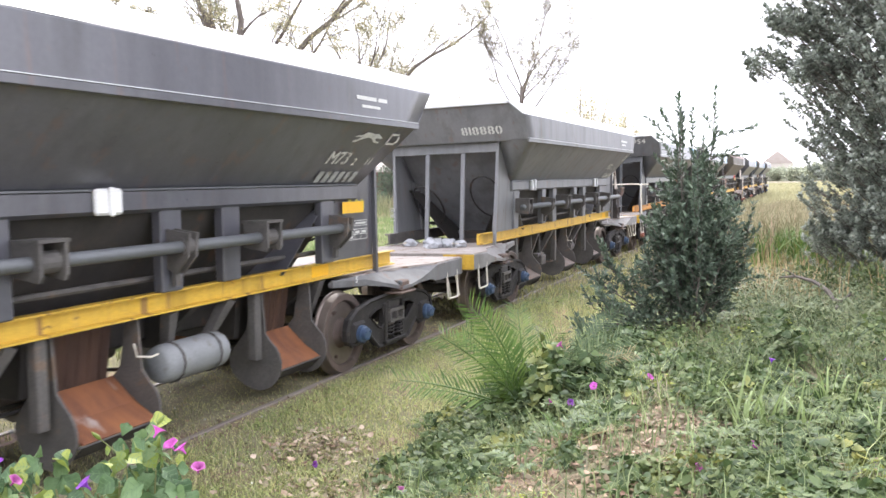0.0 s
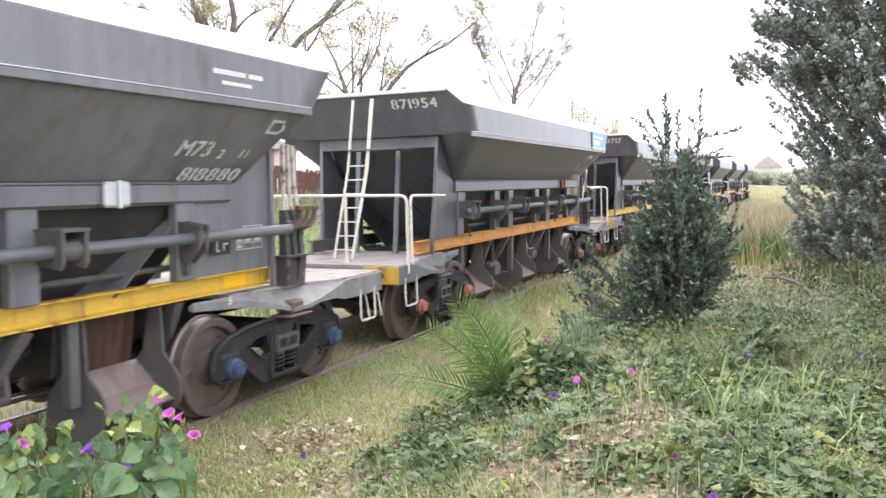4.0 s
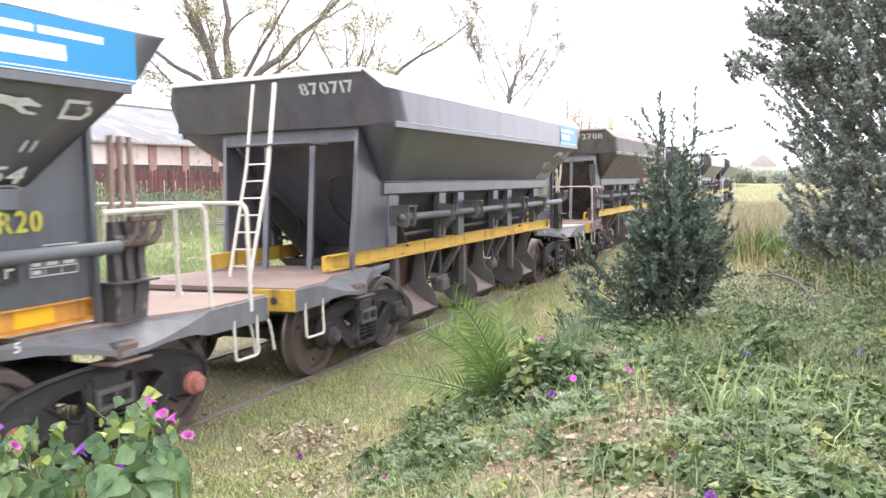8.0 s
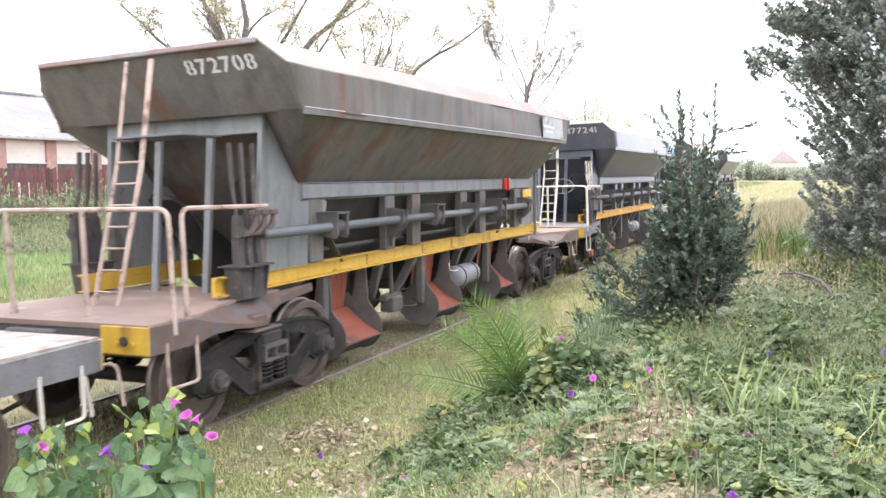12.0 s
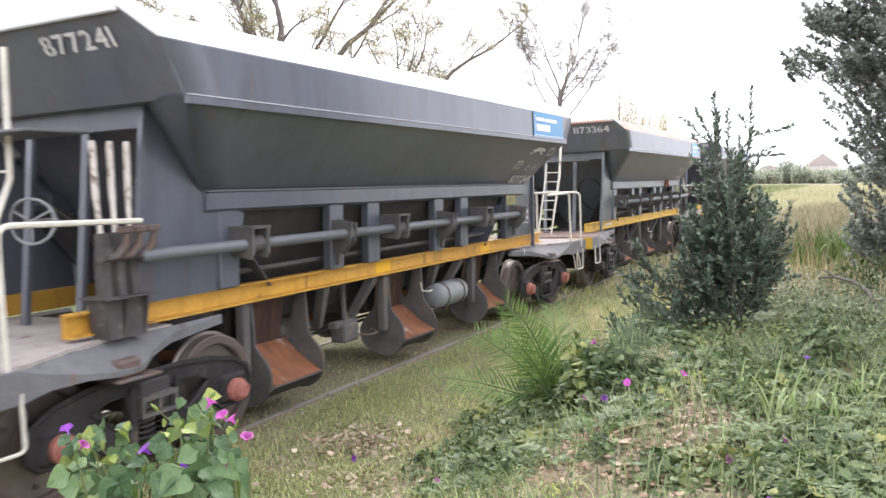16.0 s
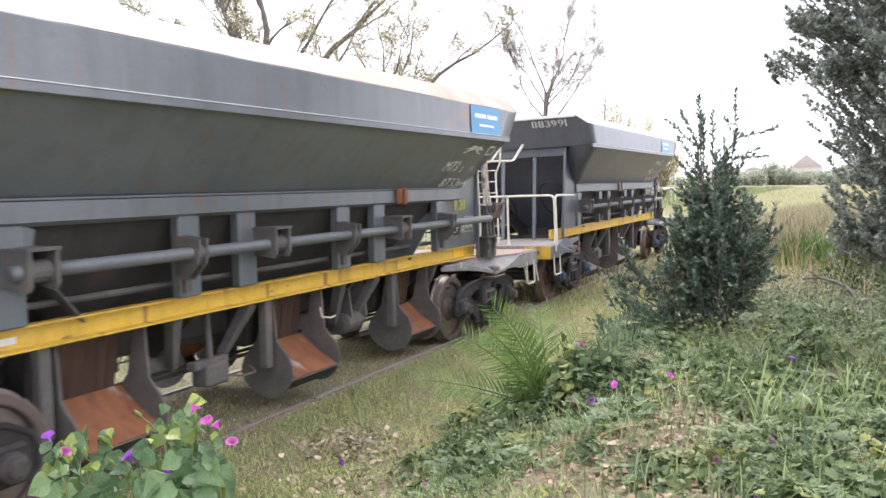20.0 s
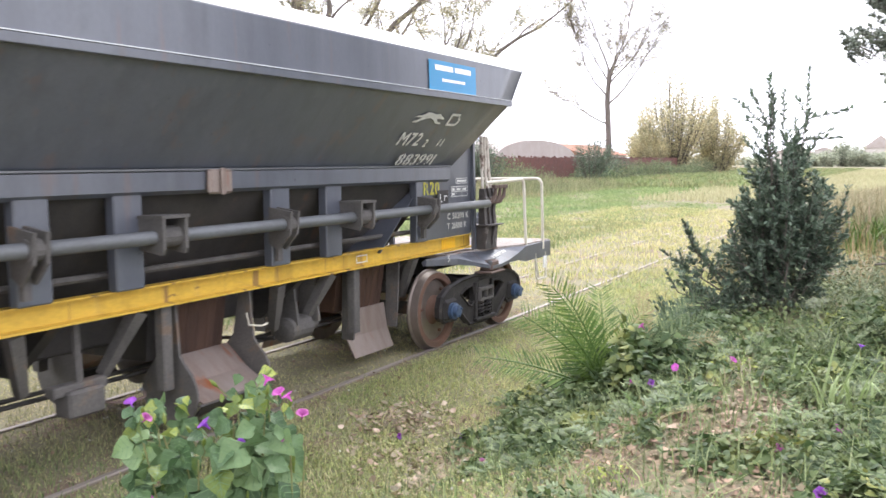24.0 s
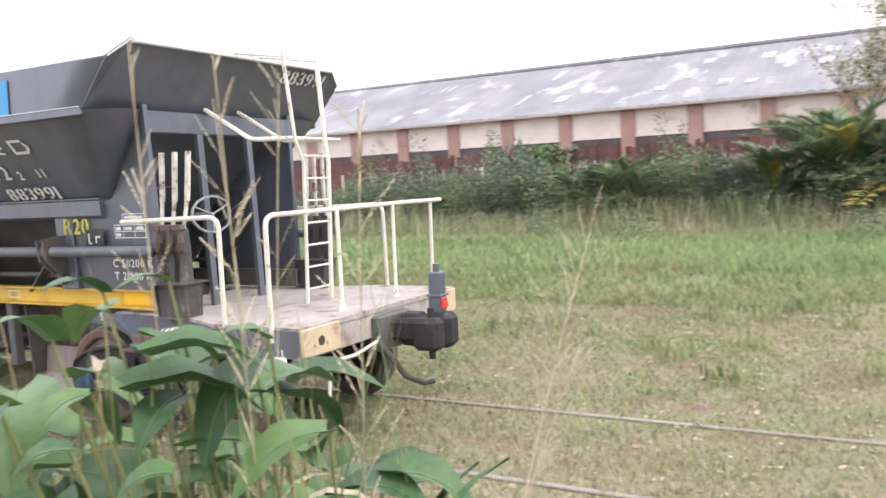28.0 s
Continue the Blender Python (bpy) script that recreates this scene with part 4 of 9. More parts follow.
    for y in (-3.2, -1.3, 1.3, 3.2):
        bm = bmesh.new()
        prism(bm, [(-0.70, 1.13), (0.70, 1.13), (0.30, 0.72), (-0.30, 0.72)], "y", y - 0.05, y + 0.05)
        part("cross_bearer", bm, M["dark"], w)
    # hopper throats and discharge chutes
    for y, spread in ((-2.35, 1.0), (0.17, 1.0), (2.68, v.get("rear_spread", 0.92))):
        bm = bmesh.new()
        prism(bm, [(-0.44, 1.25), (0.44, 1.25), (0.38, 0.62), (-0.38, 0.62)], "y", y - 0.42, y + 0.42)
        part("throat", bm, M["rustshade"] if spread < 0.9 else M["dark"], w)
        for sx in (1, -1):
            reach = 0.55 + 0.34 * (spread - 0.55) / 0.45
            low = 0.12 if spread < 0.9 else 0.31
            bm = bmesh.new()
            top = 0.44
            fold, fz = (top + reach) / 2 - 0.02, (0.62 + low) / 2 - 0.035
            plate(bm, [(sx * top, y - 0.40, 0.62), (sx * top, y + 0.40, 0.62), (sx * fold, y + 0.39, fz), (sx * fold, y - 0.39, fz)][::sx], 0.014)
            plate(bm, [(sx * fold, y - 0.39, fz), (sx * fold, y + 0.39, fz), (sx * reach, y + 0.37, low), (sx * reach, y - 0.37, low)][::sx], 0.014)
            part("chute_plate", bm, M[v.get("chute", "chute")], w, "worn rust-streaked discharge chute")
            if spread >= 0.9:
                bm = bmesh.new()
                plate(bm, [(sx * reach, y - 0.37, low), (sx * reach, y + 0.37, low), (sx * (reach - 0.10), y + 0.37, low - 0.10), (sx * (reach - 0.10), y - 0.37, low - 0.10)][::sx], 0.012)
                part("chute_lip", bm, M["dark"], w)
                bm = bmesh.new()
                rod(bm, (sx * (reach - 0.005), y - 0.40, low - 0.005), (sx * (reach - 0.005), y + 0.40, low - 0.005), 0.012, 6)
                part("lip_bar", bm, M["frame"], w)
            bm = bmesh.new()
            hi_row, lo_row = [], []
            for q in range(13):
                yq = y - 0.34 + q * 0.68 / 12
                o = 0.012 * (q % 2)
                hi_row.append(bm.verts.new((sx * (0.50 - o), yq, 1.12)))
                lo_row.append(bm.verts.new((sx * (0.44 - o), yq, 0.60)))
            for q in range(12):
                bm.faces.new((hi_row[q], hi_row[q + 1], lo_row[q + 1], lo_row[q]))
            part("throat_panel", bm, M["rustshade"] if v.get("chute", "chute") != "redchute" else M["redchute"], w, "dark rust-streaked throat panel")
            for dy in (-0.42, 0.42):
                bm = bmesh.new()
                c, r = (sx * 0.62, 0.39), 0.275
                poly = [(sx * 0.56, 1.12), (sx * 0.68, 1.12), (sx * 0.71, 0.70)] + [(c[0] + sx * r * math.sin(a), c[1] + r * math.cos(a)) for a in np.linspace(0.62, 5.4, 18)] + [(sx * 0.50, 0.72)]
                if spread < 0.9:
                    poly = [(sx * 0.48, 1.12), (sx * 0.62, 1.12), (sx * 0.60, 0.62), (sx * 0.58, 0.34), (sx * 0.46, 0.34)]
                prism(bm, poly, "y", y + dy - 0.012, y + dy + 0.012)
                part("chute_cheek", bm, M["frame"], w)
            bm = bmesh.new()
            bevelled(bm, (min(sx * 0.62, sx * 0.72), y - 0.59, 0.45), (max(sx * 0.62, sx * 0.72), y - 0.49, 1.14), 0.01)
            part("chute_hanger", bm, M["frame"], w)
    # slanting struts, valve box and release handle under the sill
    for sx in (1, -1):
        for ya, yb in ((-1.62, -1.45), (-0.62, -0.80), (0.95, 1.10), (1.72, 1.55), (3.28, 3.34)):
            bm = bmesh.new()
            tube(bm, [(sx * 0.69, ya, 1.13), (sx * 0.50, yb, 0.66)], 0, 4, [0.075, 0.045])
            part("sill_strut", bm, M["frame"], w)
        bm = bmesh.new()
        bevelled(bm, (min(sx * 0.50, sx * 0.68), -1.22, 0.44), (max(sx * 0.50, sx * 0.68), -0.92, 0.64), 0.02)
        bevelled(bm, (min(sx * 0.52, sx * 0.62), -1.30, 0.60), (max(sx * 0.52, sx * 0.62), -0.86, 0.68), 0.01)
        rod(bm, (sx * 0.58, -1.07, 0.66), (sx * 0.56, -1.07, 1.13), 0.03, 7)
        part("valve_box", bm, M["frame"], w, "dusty steel brake valve box")
        bm = bmesh.new()
        tube(bm, rounded([(sx * 0.60, -0.95, 0.50), (sx * 0.74, -0.80, 0.47), (sx * 0.74, -0.62, 0.47), (sx * 0.60, -0.55, 0.50)], 0.05), 0.011, 5)
        part("release_handle", bm, M["pad"], w)
        bm = bmesh.new()
        tube(bm, [(sx * 0.72, 0.50, 0.93), (sx * 0.73, 0.52, 0.82), (sx * 0.78, 0.62, 0.80), (sx * 0.78, 0.70, 0.81)], 0.009, 5)
        part("pull_hook", bm, M["rail_white"], w)
    # brake gear under the middle
    bm = bmesh.new()
    if v.get("tank"):
        lathe_at(bm, (0.66, v["tank"], 0.68), [(-0.41, 0.02), (-0.405, 0.12), (-0.38, 0.158), (-0.34, 0.17), (0.34, 0.17), (0.38, 0.158), (0.405, 0.12), (0.41, 0.02)], "y")
        part("air_tank", bm, M["tank"], w, "pale cylindrical air reservoir", smooth=True)
        for q in (-0.24, 0.24):
            bm = bmesh.new()
            tube(bm, [(0.66 + 0.178 * math.cos(a), v["tank"] + q, 0.68 + 0.178 * math.sin(a)) for a in np.linspace(0, 2 * math.pi, 13)], 0.012, 4)
            part("tank_strap", bm, M["frame"], w)
        bm = bmesh.new()
    side_x = -0.50 if v.get("tank", 0) > 0 else 0.50
    lathe_at(bm, (side_x, 1.45, 0.62), [(-0.22, 0.05), (-0.20, 0.12), (0.10, 0.12), (0.12, 0.07), (0.26, 0.05)], "y")
    for q in (1.30, 1.62):
        prism(bm, [(side_x - 0.10, 0.66), (side_x + 0.12, 0.66), (side_x + 0.06, 1.12), (side_x - 0.04, 1.12)], "y", q, q + 0.03)
    part("brake_cylinder", bm, M["frame"], w)
    bm = bmesh.new()
    for x in (0.2, 0.34):
        rod(bm, (x, -3.3, 0.55), (x, 3.4, 0.50), 0.018, 6)
    rod(bm, (-0.4, 1.0, 0.52), (0.45, 1.2, 0.55), 0.02, 6)
    part("brake_rod", bm, M["dark"], w)


def lathe_at(bm, c, prof, axis, n=14):
    t = bmesh.new()
    lathe(t, prof, n, axis)
    for q in t.verts:
        q.co += Vector(c)
    merge(bm, t)


def cast_plate(bm, outer, holes, lo, hi):
    """A flat casting with windows: the outline and holes in the (y, z) plane, thick from lo to hi across."""
    t = bmesh.new()
    edges = []
    for loop in [outer] + holes:
        vs = [t.verts.new((lo, y, z)) for y, z in loop]
        edges += [t.edges.new((a, b)) for a, b in zip(vs, vs[1:] + vs[:1])]
    bmesh.ops.triangle_fill(t, edges=edges, use_beauty=True, use_dissolve=False)
    grown = bmesh.ops.extrude_face_region(t, geom=t.faces[:])
    for q in grown["geom"]:
        if isinstance(q, bmesh.types.BMVert):
            q.co.x = hi
    bmesh.ops.recalc_face_normals(t, faces=t.faces[:])
    merge(bm, t)


HALF_FRAME = [(0.0, 0.80), (0.30, 0.805), (0.60, 0.785), (0.88, 0.73), (1.05, 0.64), (1.10, 0.52), (1.09, 0.40), (1.03, 0.345), (0.72, 0.335), (0.62, 0.41), (0.50, 0.31), (0.38, 0.215), (0.0, 0.195)]
HALF_WINDOW = [(0.60, 0.615), (0.45, 0.675), (0.275, 0.685), (0.235, 0.50), (0.30, 0.43), (0.38, 0.45)]


def bogie(w, yc, cap):
    """A cast three-piece bogie: windowed side frames, springs, bolster and axle boxes."""
    outer = [(yc + y, z) for y, z in HALF_FRAME] + [(yc - y, z) for y, z in HALF_FRAME[-2:0:-1]]
    windows = [[(yc + e * y, z) for y, z in HALF_WINDOW] for e in (1, -1)]
    nest = [(yc - 0.19, 0.265), (yc + 0.19, 0.265), (yc + 0.19, 0.665), (yc - 0.19, 0.665)]
    for sx in (1, -1):
        bm = bmesh.new()
        x0, x1 = sx * 0.89, sx * 0.965
        cast_plate(bm, outer, windows + [nest], min(x0, x1), max(x0, x1))
        # raised rims round the casting and its windows
        for loop, r in [(outer, 0.024)] + [(q, 0.017) for q in windows]:
            tube(bm, [(x1, y, z) for y, z in loop + loop[:2]], r, 4)
        for e in (1, -1):
            bevelled(bm, (min(sx * 0.90, sx * 1.0), yc + e * 0.87 - 0.15, 0.35), (max(sx * 0.90, sx * 1.0), yc + e * 0.87 + 0.15, 0.60), 0.03)
            bevelled(bm, (min(sx * 0.90, sx * 1.0), yc + e * 0.225 - 0.032, 0.23), (max(sx * 0.90, sx * 1.0), yc + e * 0.225 + 0.032, 0.72), 0.012)
        bevelled(bm, (min(sx * 0.86, sx * 1.02), yc - 0.27, 0.215), (max(sx * 0.86, sx * 1.02), yc + 0.27, 0.268), 0.012)
        part("side_frame", bm, M["castblack"], w, "cast steel bogie side frame with windows")
        for dy in (-0.10, 0.10):
            bm = bmesh.new()
            pts = [(sx * 0.95 + 0.068 * math.cos(a), yc + dy + 0.068 * math.sin(a), 0.285 + 0.19 * a / (2 * math.pi * 4.5)) for a in np.linspace(0, 2 * math.pi * 4.5, 46)]
            tube(bm, pts, 0.015, 5)
            rod(bm, (sx * 0.95, yc + dy, 0.27), (sx * 0.95, yc + dy, 0.47), 0.035, 8)
            part("coil_spring", bm, M["castblack"], w, smooth=True)
        bm = bmesh.new()
        lo, hi = min(sx * 0.84, sx * 1.03), max(sx * 0.84, sx * 1.03)
        ribs = []
        for a, b, c, d in ((-0.18, 0.18, 0.475, 0.505), (-0.18, 0.18, 0.60, 0.64), (-0.18, -0.155, 0.505, 0.60), (-0.012, 0.012, 0.505, 0.60), (0.155, 0.18, 0.505, 0.60)):
            rib = bmesh.new()
            box(rib, (lo, yc + a, c), (hi, yc + b, d))
            ribs.append(rib)
        box(bm, (min(sx * 0.80, sx * 0.92), yc - 0.17, 0.48), (max(sx * 0.80, sx * 0.92), yc + 0.17, 0.63))
        end = part("bolster_end", bm, M["frame"], w, "dusty pocketed bolster end")
        for rib in ribs:
            part("pocket_rib", rib, M["frame"], end)
        for e in (1, -1):
            bm = bmesh.new()
            lathe_at(bm, (sx * 1.0, yc + e * 0.87, WHEEL_R), [(-sx * 0.03, 0.10), (sx * 0.045, 0.10), (sx * 0.05, 0.078), (sx * 0.095, 0.072), (sx * 0.10, 0.05), (sx * 0.10, 0.001)], "x", 16)
            for k in range(3):
                a = 2.09 * k + 0.5
                lathe_at(bm, (sx * 1.1, yc + e * 0.87 + 0.052 * math.cos(a), WHEEL_R + 0.052 * math.sin(a)), [(-0.005, 0.014), (sx * 0.014, 0.014), (sx * 0.014, 0.001)], "x", 6)
            part("axle_cap", bm, M[cap], w, "painted axle bearing cap")
            # brake block hanging against the wheel
            bm = bmesh.new()
            prism(bm, [(yc + e * 0.33, 0.36), (yc + e * 0.40, 0.34), (yc + e * 0.435, 0.50), (yc + e * 0.42, 0.62), (yc + e * 0.36, 0.60)][::e], "x", min(sx * 0.70, sx * 0.80), max(sx * 0.70, sx * 0.80))
            part("brake_shoe", bm, M["castrust"], w)
    bm = bmesh.new()
    bevelled(bm, (-0.98, yc - 0.17, 0.50), (0.98, yc + 0.17, 0.76), 0.03)
    part("bolster", bm, M["dark"], w)


def wheelset(w, y, disc="wheel"):
    s = holder("wheelset", pose(0, y, WHEEL_R), "", "")
    s.parent = w
    bm = bmesh.new()
    rod(bm, (-1.0, 0, 0), (1.0, 0, 0), 0.08, 12)
    part("axle", bm, M["dark"], s, smooth=True)
    for sx in (1, -1):
        bm = bmesh.new()
        lathe(bm, [(sx * 0.675, 0.35), (sx * 0.70, 0.38), (sx * 0.73, 0.20), (sx * 0.80, 0.12), (sx * 0.86, 0.12), (sx * 0.86, 0.10)], 32)
        lathe(bm, [(sx * 0.70, 0.36), (sx * 0.795, 0.37), (sx * 0.81, 0.385), (sx * 0.8105, 0.448), (sx * 0.70, 0.42)], 36)
        for a in range(3):
            q = 2.1 * a
            lathe_at(bm, (sx * 0.772, 0.29 * math.cos(q), 0.29 * math.sin(q)), [(-0.03, 0.022), (sx * 0.004, 0.02)], "x", 6)
        part("wheel_disc", bm, M[disc], s, "rust-brown solid steel wheel disc")
        bm = bmesh.new()
        lathe(bm, [(sx * 0.675, 0.42), (sx * 0.68, 0.485), (sx * 0.70, 0.487), (sx * 0.715, WHEEL_R + 0.005), (sx * 0.806, WHEEL_R - 0.003), (sx * 0.8085, 0.449), (sx * 0.75, 0.42)], 36)
        part("tread", bm, M["tread"], s, "bright polished wheel tread")
    return s


def end_platform(w, e, v, paint):
    """The deck over a bogie, its end beam, coupler, handrails, ladder and, where fitted, door levers."""
    L = 6.36 if e > 0 else 6.02
    deck = M[v.get("rear_deck", v.get("deck", "deck")) if e > 0 else v.get("deck", "deck")]
    rail = M[v.get("rail_mat", "rail_white")]
    bm = bmesh.new()
    prism(bm, [(-0.80, e * 3.9), (-0.82, e * 4.55), (-0.90, e * 4.95), (-1.11, e * 5.45), (-1.11, e * L), (1.11, e * L), (1.11, e * 5.45), (0.90, e * 4.95), (0.82, e * 4.55), (0.80, e * 3.9)][::e], "z", 1.055, 1.10)
    part("deck_plate", bm, deck, w, "dusty steel end platform")
    for sx in (1, -1):
        bm = bmesh.new()
        # folded plate: top edge, fold and lower edge at each station
        line = [(0.82, 0.835, 3.35, 1.10, 1.09, 1.02), (0.84, 0.89, 4.0, 1.092, 1.045, 0.97), (0.82, 1.0, 4.3, 1.09, 0.97, 0.925), (0.80, 1.12, 4.5, 1.088, 0.91, 0.87), (0.82, 1.13, 4.75, 1.088, 0.91, 0.87), (0.90, 1.13, 5.0, 1.087, 0.945, 0.90), (1.04, 1.13, 5.3, 1.086, 1.01, 0.90), (1.10, 1.13, 5.5, 1.085, 1.07, 0.86), (1.11, 1.13, L, 1.085, 1.08, 0.86)]
        rows = [[bm.verts.new((sx * q[i], e * q[2], q[j])) for q in line] for i, j in ((0, 3), (1, 4), (1, 5))]
        rows.append([bm.verts.new((sx * (q[1] - 0.05), e * q[2], q[5])) for q in line])
        rows.append([bm.verts.new((sx * (q[0] - 0.05), e * q[2], q[3] - 0.035)) for q in line])
        for a, b in zip(rows, rows[1:] + rows[:1]):
            for i in range(len(line) - 1):
                bm.faces.new((a[i], a[i + 1], b[i + 1], b[i]))
        for i in (0, -1):
            bm.faces.new([r[i] for r in rows])
        bmesh.ops.recalc_face_normals(bm, faces=bm.faces[:])
        part("platform_side", bm, paint if v.get("tail_lamp") else M[v.get("side_mat", "sidegrey")], w)
        bm = bmesh.new()
        bevelled(bm, (min(sx * 0.95, sx * 1.12), e * 4.6 - 0.13, 0.84), (max(sx * 0.95, sx * 1.12), e * 4.6 + 0.09, 0.975), 0.02)
        bevelled(bm, (min(sx * 0.92, sx * 1.17), e * 4.57 - 0.20, 0.82), (max(sx * 0.92, sx * 1.17), e * 4.57 + 0.20, 0.842), 0.006)
        part("jacking_pad", bm, M["pad"], w, "chipped rusty jacking pad")
        bm = bmesh.new()
        bevelled(bm, (min(sx * 0.62, sx * 1.125), e * L - 0.01, 0.86), (max(sx * 0.62, sx * 1.125), e * L + 0.02, 1.085), 0.006)
        for hx in (0.80, 0.96):
            lathe_at(bm, (sx * hx, e * (L + 0.02), 0.95), [(-0.01, 0.02), (0.012, 0.02)], "y", 8)
        part("end_plate", bm, M[v.get("plate", "yellow")] if e < 0 else M[v.get("rear_plate", "yellow")], w, "yellow corner plate of the end beam")
        bm = bmesh.new()
        lathe_at(bm, (sx * 0.88, e * (L + 0.02), 0.97), [(-0.01, 0.04), (0.004, 0.04), (0.004, 0.001)], "y", 12)
        part("bolt_hole", bm, M["dark"], w)
        # wire step under the corner
        bm = bmesh.new()
        tube(bm, rounded([(sx * 1.12, e * (L - 0.52), 0.93), (sx * 1.14, e * (L - 0.52), 0.56), (sx * 1.14, e * (L - 0.18), 0.56), (sx * 1.12, e * (L - 0.18), 0.93)], 0.05), 0.014, 6)
        part("step_iron", bm, rail, w)
    bm = bmesh.new()
    bevelled(bm, (-1.10, e * (L - 0.06) - 0.05, 0.84), (1.10, e * (L - 0.06) + 0.05, 1.06), 0.01)
    part("end_sill", bm, M["deck"] if e > 0 and v.get("rear_plate") else M["frame"], w)
    # coupler
    bm = bmesh.new()
    bevelled(bm, (-0.11, e * (L + 0.14) - 0.20, 0.80), (0.11, e * (L + 0.14) + 0.14, 0.99), 0.03)
    bevelled(bm, (-0.17 if e > 0 else -0.05, e * (L + 0.26) - 0.14, 0.74), (0.05 if e > 0 else 0.17, e * (L + 0.26) + 0.08, 1.03), 0.04)
    if e > 0 and v.get("tail_lamp"):
        bevelled(bm, (-0.14, L + 0.20, 0.79), (0.14, L + 0.46, 1.0), 0.04)
        bevelled(bm, (-0.20, L + 0.38, 0.73), (0.02, L + 0.63, 1.04), 0.05)
        bevelled(bm, (0.04, L + 0.36, 0.74), (0.22, L + 0.62, 1.02), 0.04)
        rod(bm, (0.10, L + 0.50, 0.66), (0.10, L + 0.50, 1.10), 0.03, 8)
    part("coupler", bm, M["castblack"], w, "dark cast knuckle coupler")
    bm = bmesh.new()
    bevelled(bm, (-0.26, e * (L + 0.02) - 0.05, 0.72), (0.26, e * (L + 0.02) + 0.06, 1.03), 0.015)
    part("striker", bm, M["frame"], w)
    bm = bmesh.new()
    tube(bm, [(0.26, e * (L + 0.03), 0.85), (0.28, e * (L + 0.20), 0.70), (0.24, e * (L + 0.30), 0.52), (0.12, e * (L + 0.42), 0.44), (0.05, e * (L + 0.48), 0.45)], 0.022, 7)
    part("brake_hose", bm, M["dark"], w)
    bm = bmesh.new()
    tube(bm, rounded([(0.15, e * (L + 0.05), 0.84), (0.55, e * (L + 0.09), 0.78), (0.86, e * (L + 0.08), 0.80), (0.92, e * (L + 0.08), 0.48)], 0.06), 0.014, 6)
    part("uncoupling_rod", bm, rail, w)
    # handrails
    if v.get("rails" if e > 0 else "front_rails", e < 0):
        bm = bmesh.new()
        ye = e * (L - 0.22)
        if e > 0 and v.get("tail_lamp"):
            tube(bm, rounded([(1.13, ye - 0.05, 0.98), (1.10, ye - 0.05, 1.98), (-0.6, ye, 2.0), (-1.26, ye + 0.02, 2.0)], 0.10), 0.021, 7)
            rod(bm, (-1.08, ye, 1.08), (-1.08, ye, 1.99), 0.019, 6)
        else:
            tube(bm, rounded([(1.13, ye - e * 0.05, 0.98), (1.10, ye - e * 0.05, 1.98), (-0.6, ye, 2.0), (-1.10, ye, 1.98), (-1.12, ye, 1.08)], 0.10), 0.021, 7)
        for x in (0.34, -0.42):
            rod(bm, (x, ye, 1.08), (x, ye, 1.985), 0.017, 6)
            rod(bm, (x, ye, 1.09), (x, ye, 1.22), 0.032, 6, 0.015)
        part("end_handrail", bm, rail, w, "cream end handrail")
        for sx in (1, -1):
            bm = bmesh.new()
            tube(bm, rounded([(sx * 1.06, e * 4.42, 1.96), (sx * 1.06, e * 5.56, 1.98), (sx * 1.10, e * 5.57, 0.98)], 0.10), 0.021, 7)
            part("side_handrail", bm, rail, w, "bent cream tube handrail")
    if v.get("ladder" if e > 0 else "front_ladder", e < 0):
        kink = v.get("brackets") or v.get("kinked_ladder")
        lx, wd = (0.08, 0.36) if v.get("brackets") else (0.30, 0.29) if kink else (0.27, 0.29)
        flare = 0.22 if v.get("brackets") else 0.0
        foot, top = (e * 5.25, 1.10), (e * 4.80, 3.345)
        if v.get("brackets"):
            foot, bend, top = (e * 5.52, 1.10), (e * 5.57, 2.42), (e * 5.50, 3.44)
        elif kink:
            foot, bend, top = (e * 5.39, 1.10), (e * 4.80, 2.30), (e * 4.78, 3.26)
        if not kink:
            bend = (foot[0] * 0.45 + top[0] * 0.55, 2.34)
        shift = 0.0 if v.get("brackets") else 0.05 if kink else -0.12
        for dx in (-wd, 0.0):
            bm = bmesh.new()
            tube(bm, [(lx + dx + shift, *foot), (lx + dx, *bend), (lx + dx * (1 + flare) + flare * 0.4, bend[0] * 0.8 + top[0] * 0.2, bend[1] + 0.2), (lx + dx * (1 + flare * 1.6) + flare * 0.6, *top)], 0.02, 6)
            part("ladder_stile", bm, rail, w, "cream painted ladder rail")
        for k in range(7):
            t = 0.10 + k * 0.158
            y, z, q = foot[0] + (bend[0] - foot[0]) * t, foot[1] + (bend[1] - foot[1]) * t, shift * (1 - t)
            bm = bmesh.new()
            rod(bm, (lx - wd + q, y, z), (lx + q, y, z), 0.011, 5)
            part("rung", bm, rail, w)
        # landing plate where the ladder meets the end beam
        if not v.get("brackets"):
            bm = bmesh.new()
            bevelled(bm, (lx - wd - 0.03, min(e * 4.45, e * 5.0), 2.615), (lx + 0.32, max(e * 4.45, e * 5.0), 2.635), 0.004)
            part("ladder_tread", bm, M["pipe"], w)
        if v.get("brackets", False):
            bm = bmesh.new()
            for x in (-0.2, 0.25):
                tube(bm, rounded([(x, e * 4.55, 2.98), (x, e * 5.1, 2.66), (x - 0.25, e * 5.42, 2.66)], 0.06), 0.022, 6)
            rod(bm, (0.1, e * 5.40, 2.66), (-0.55, e * 5.40, 2.66), 0.02, 6)
            for x in (-0.38, -0.05):
                tube(bm, rounded([(x, e * 5.38, 3.42), (x + 0.3, e * 4.80, 3.50)], 0.05), 0.012, 5)
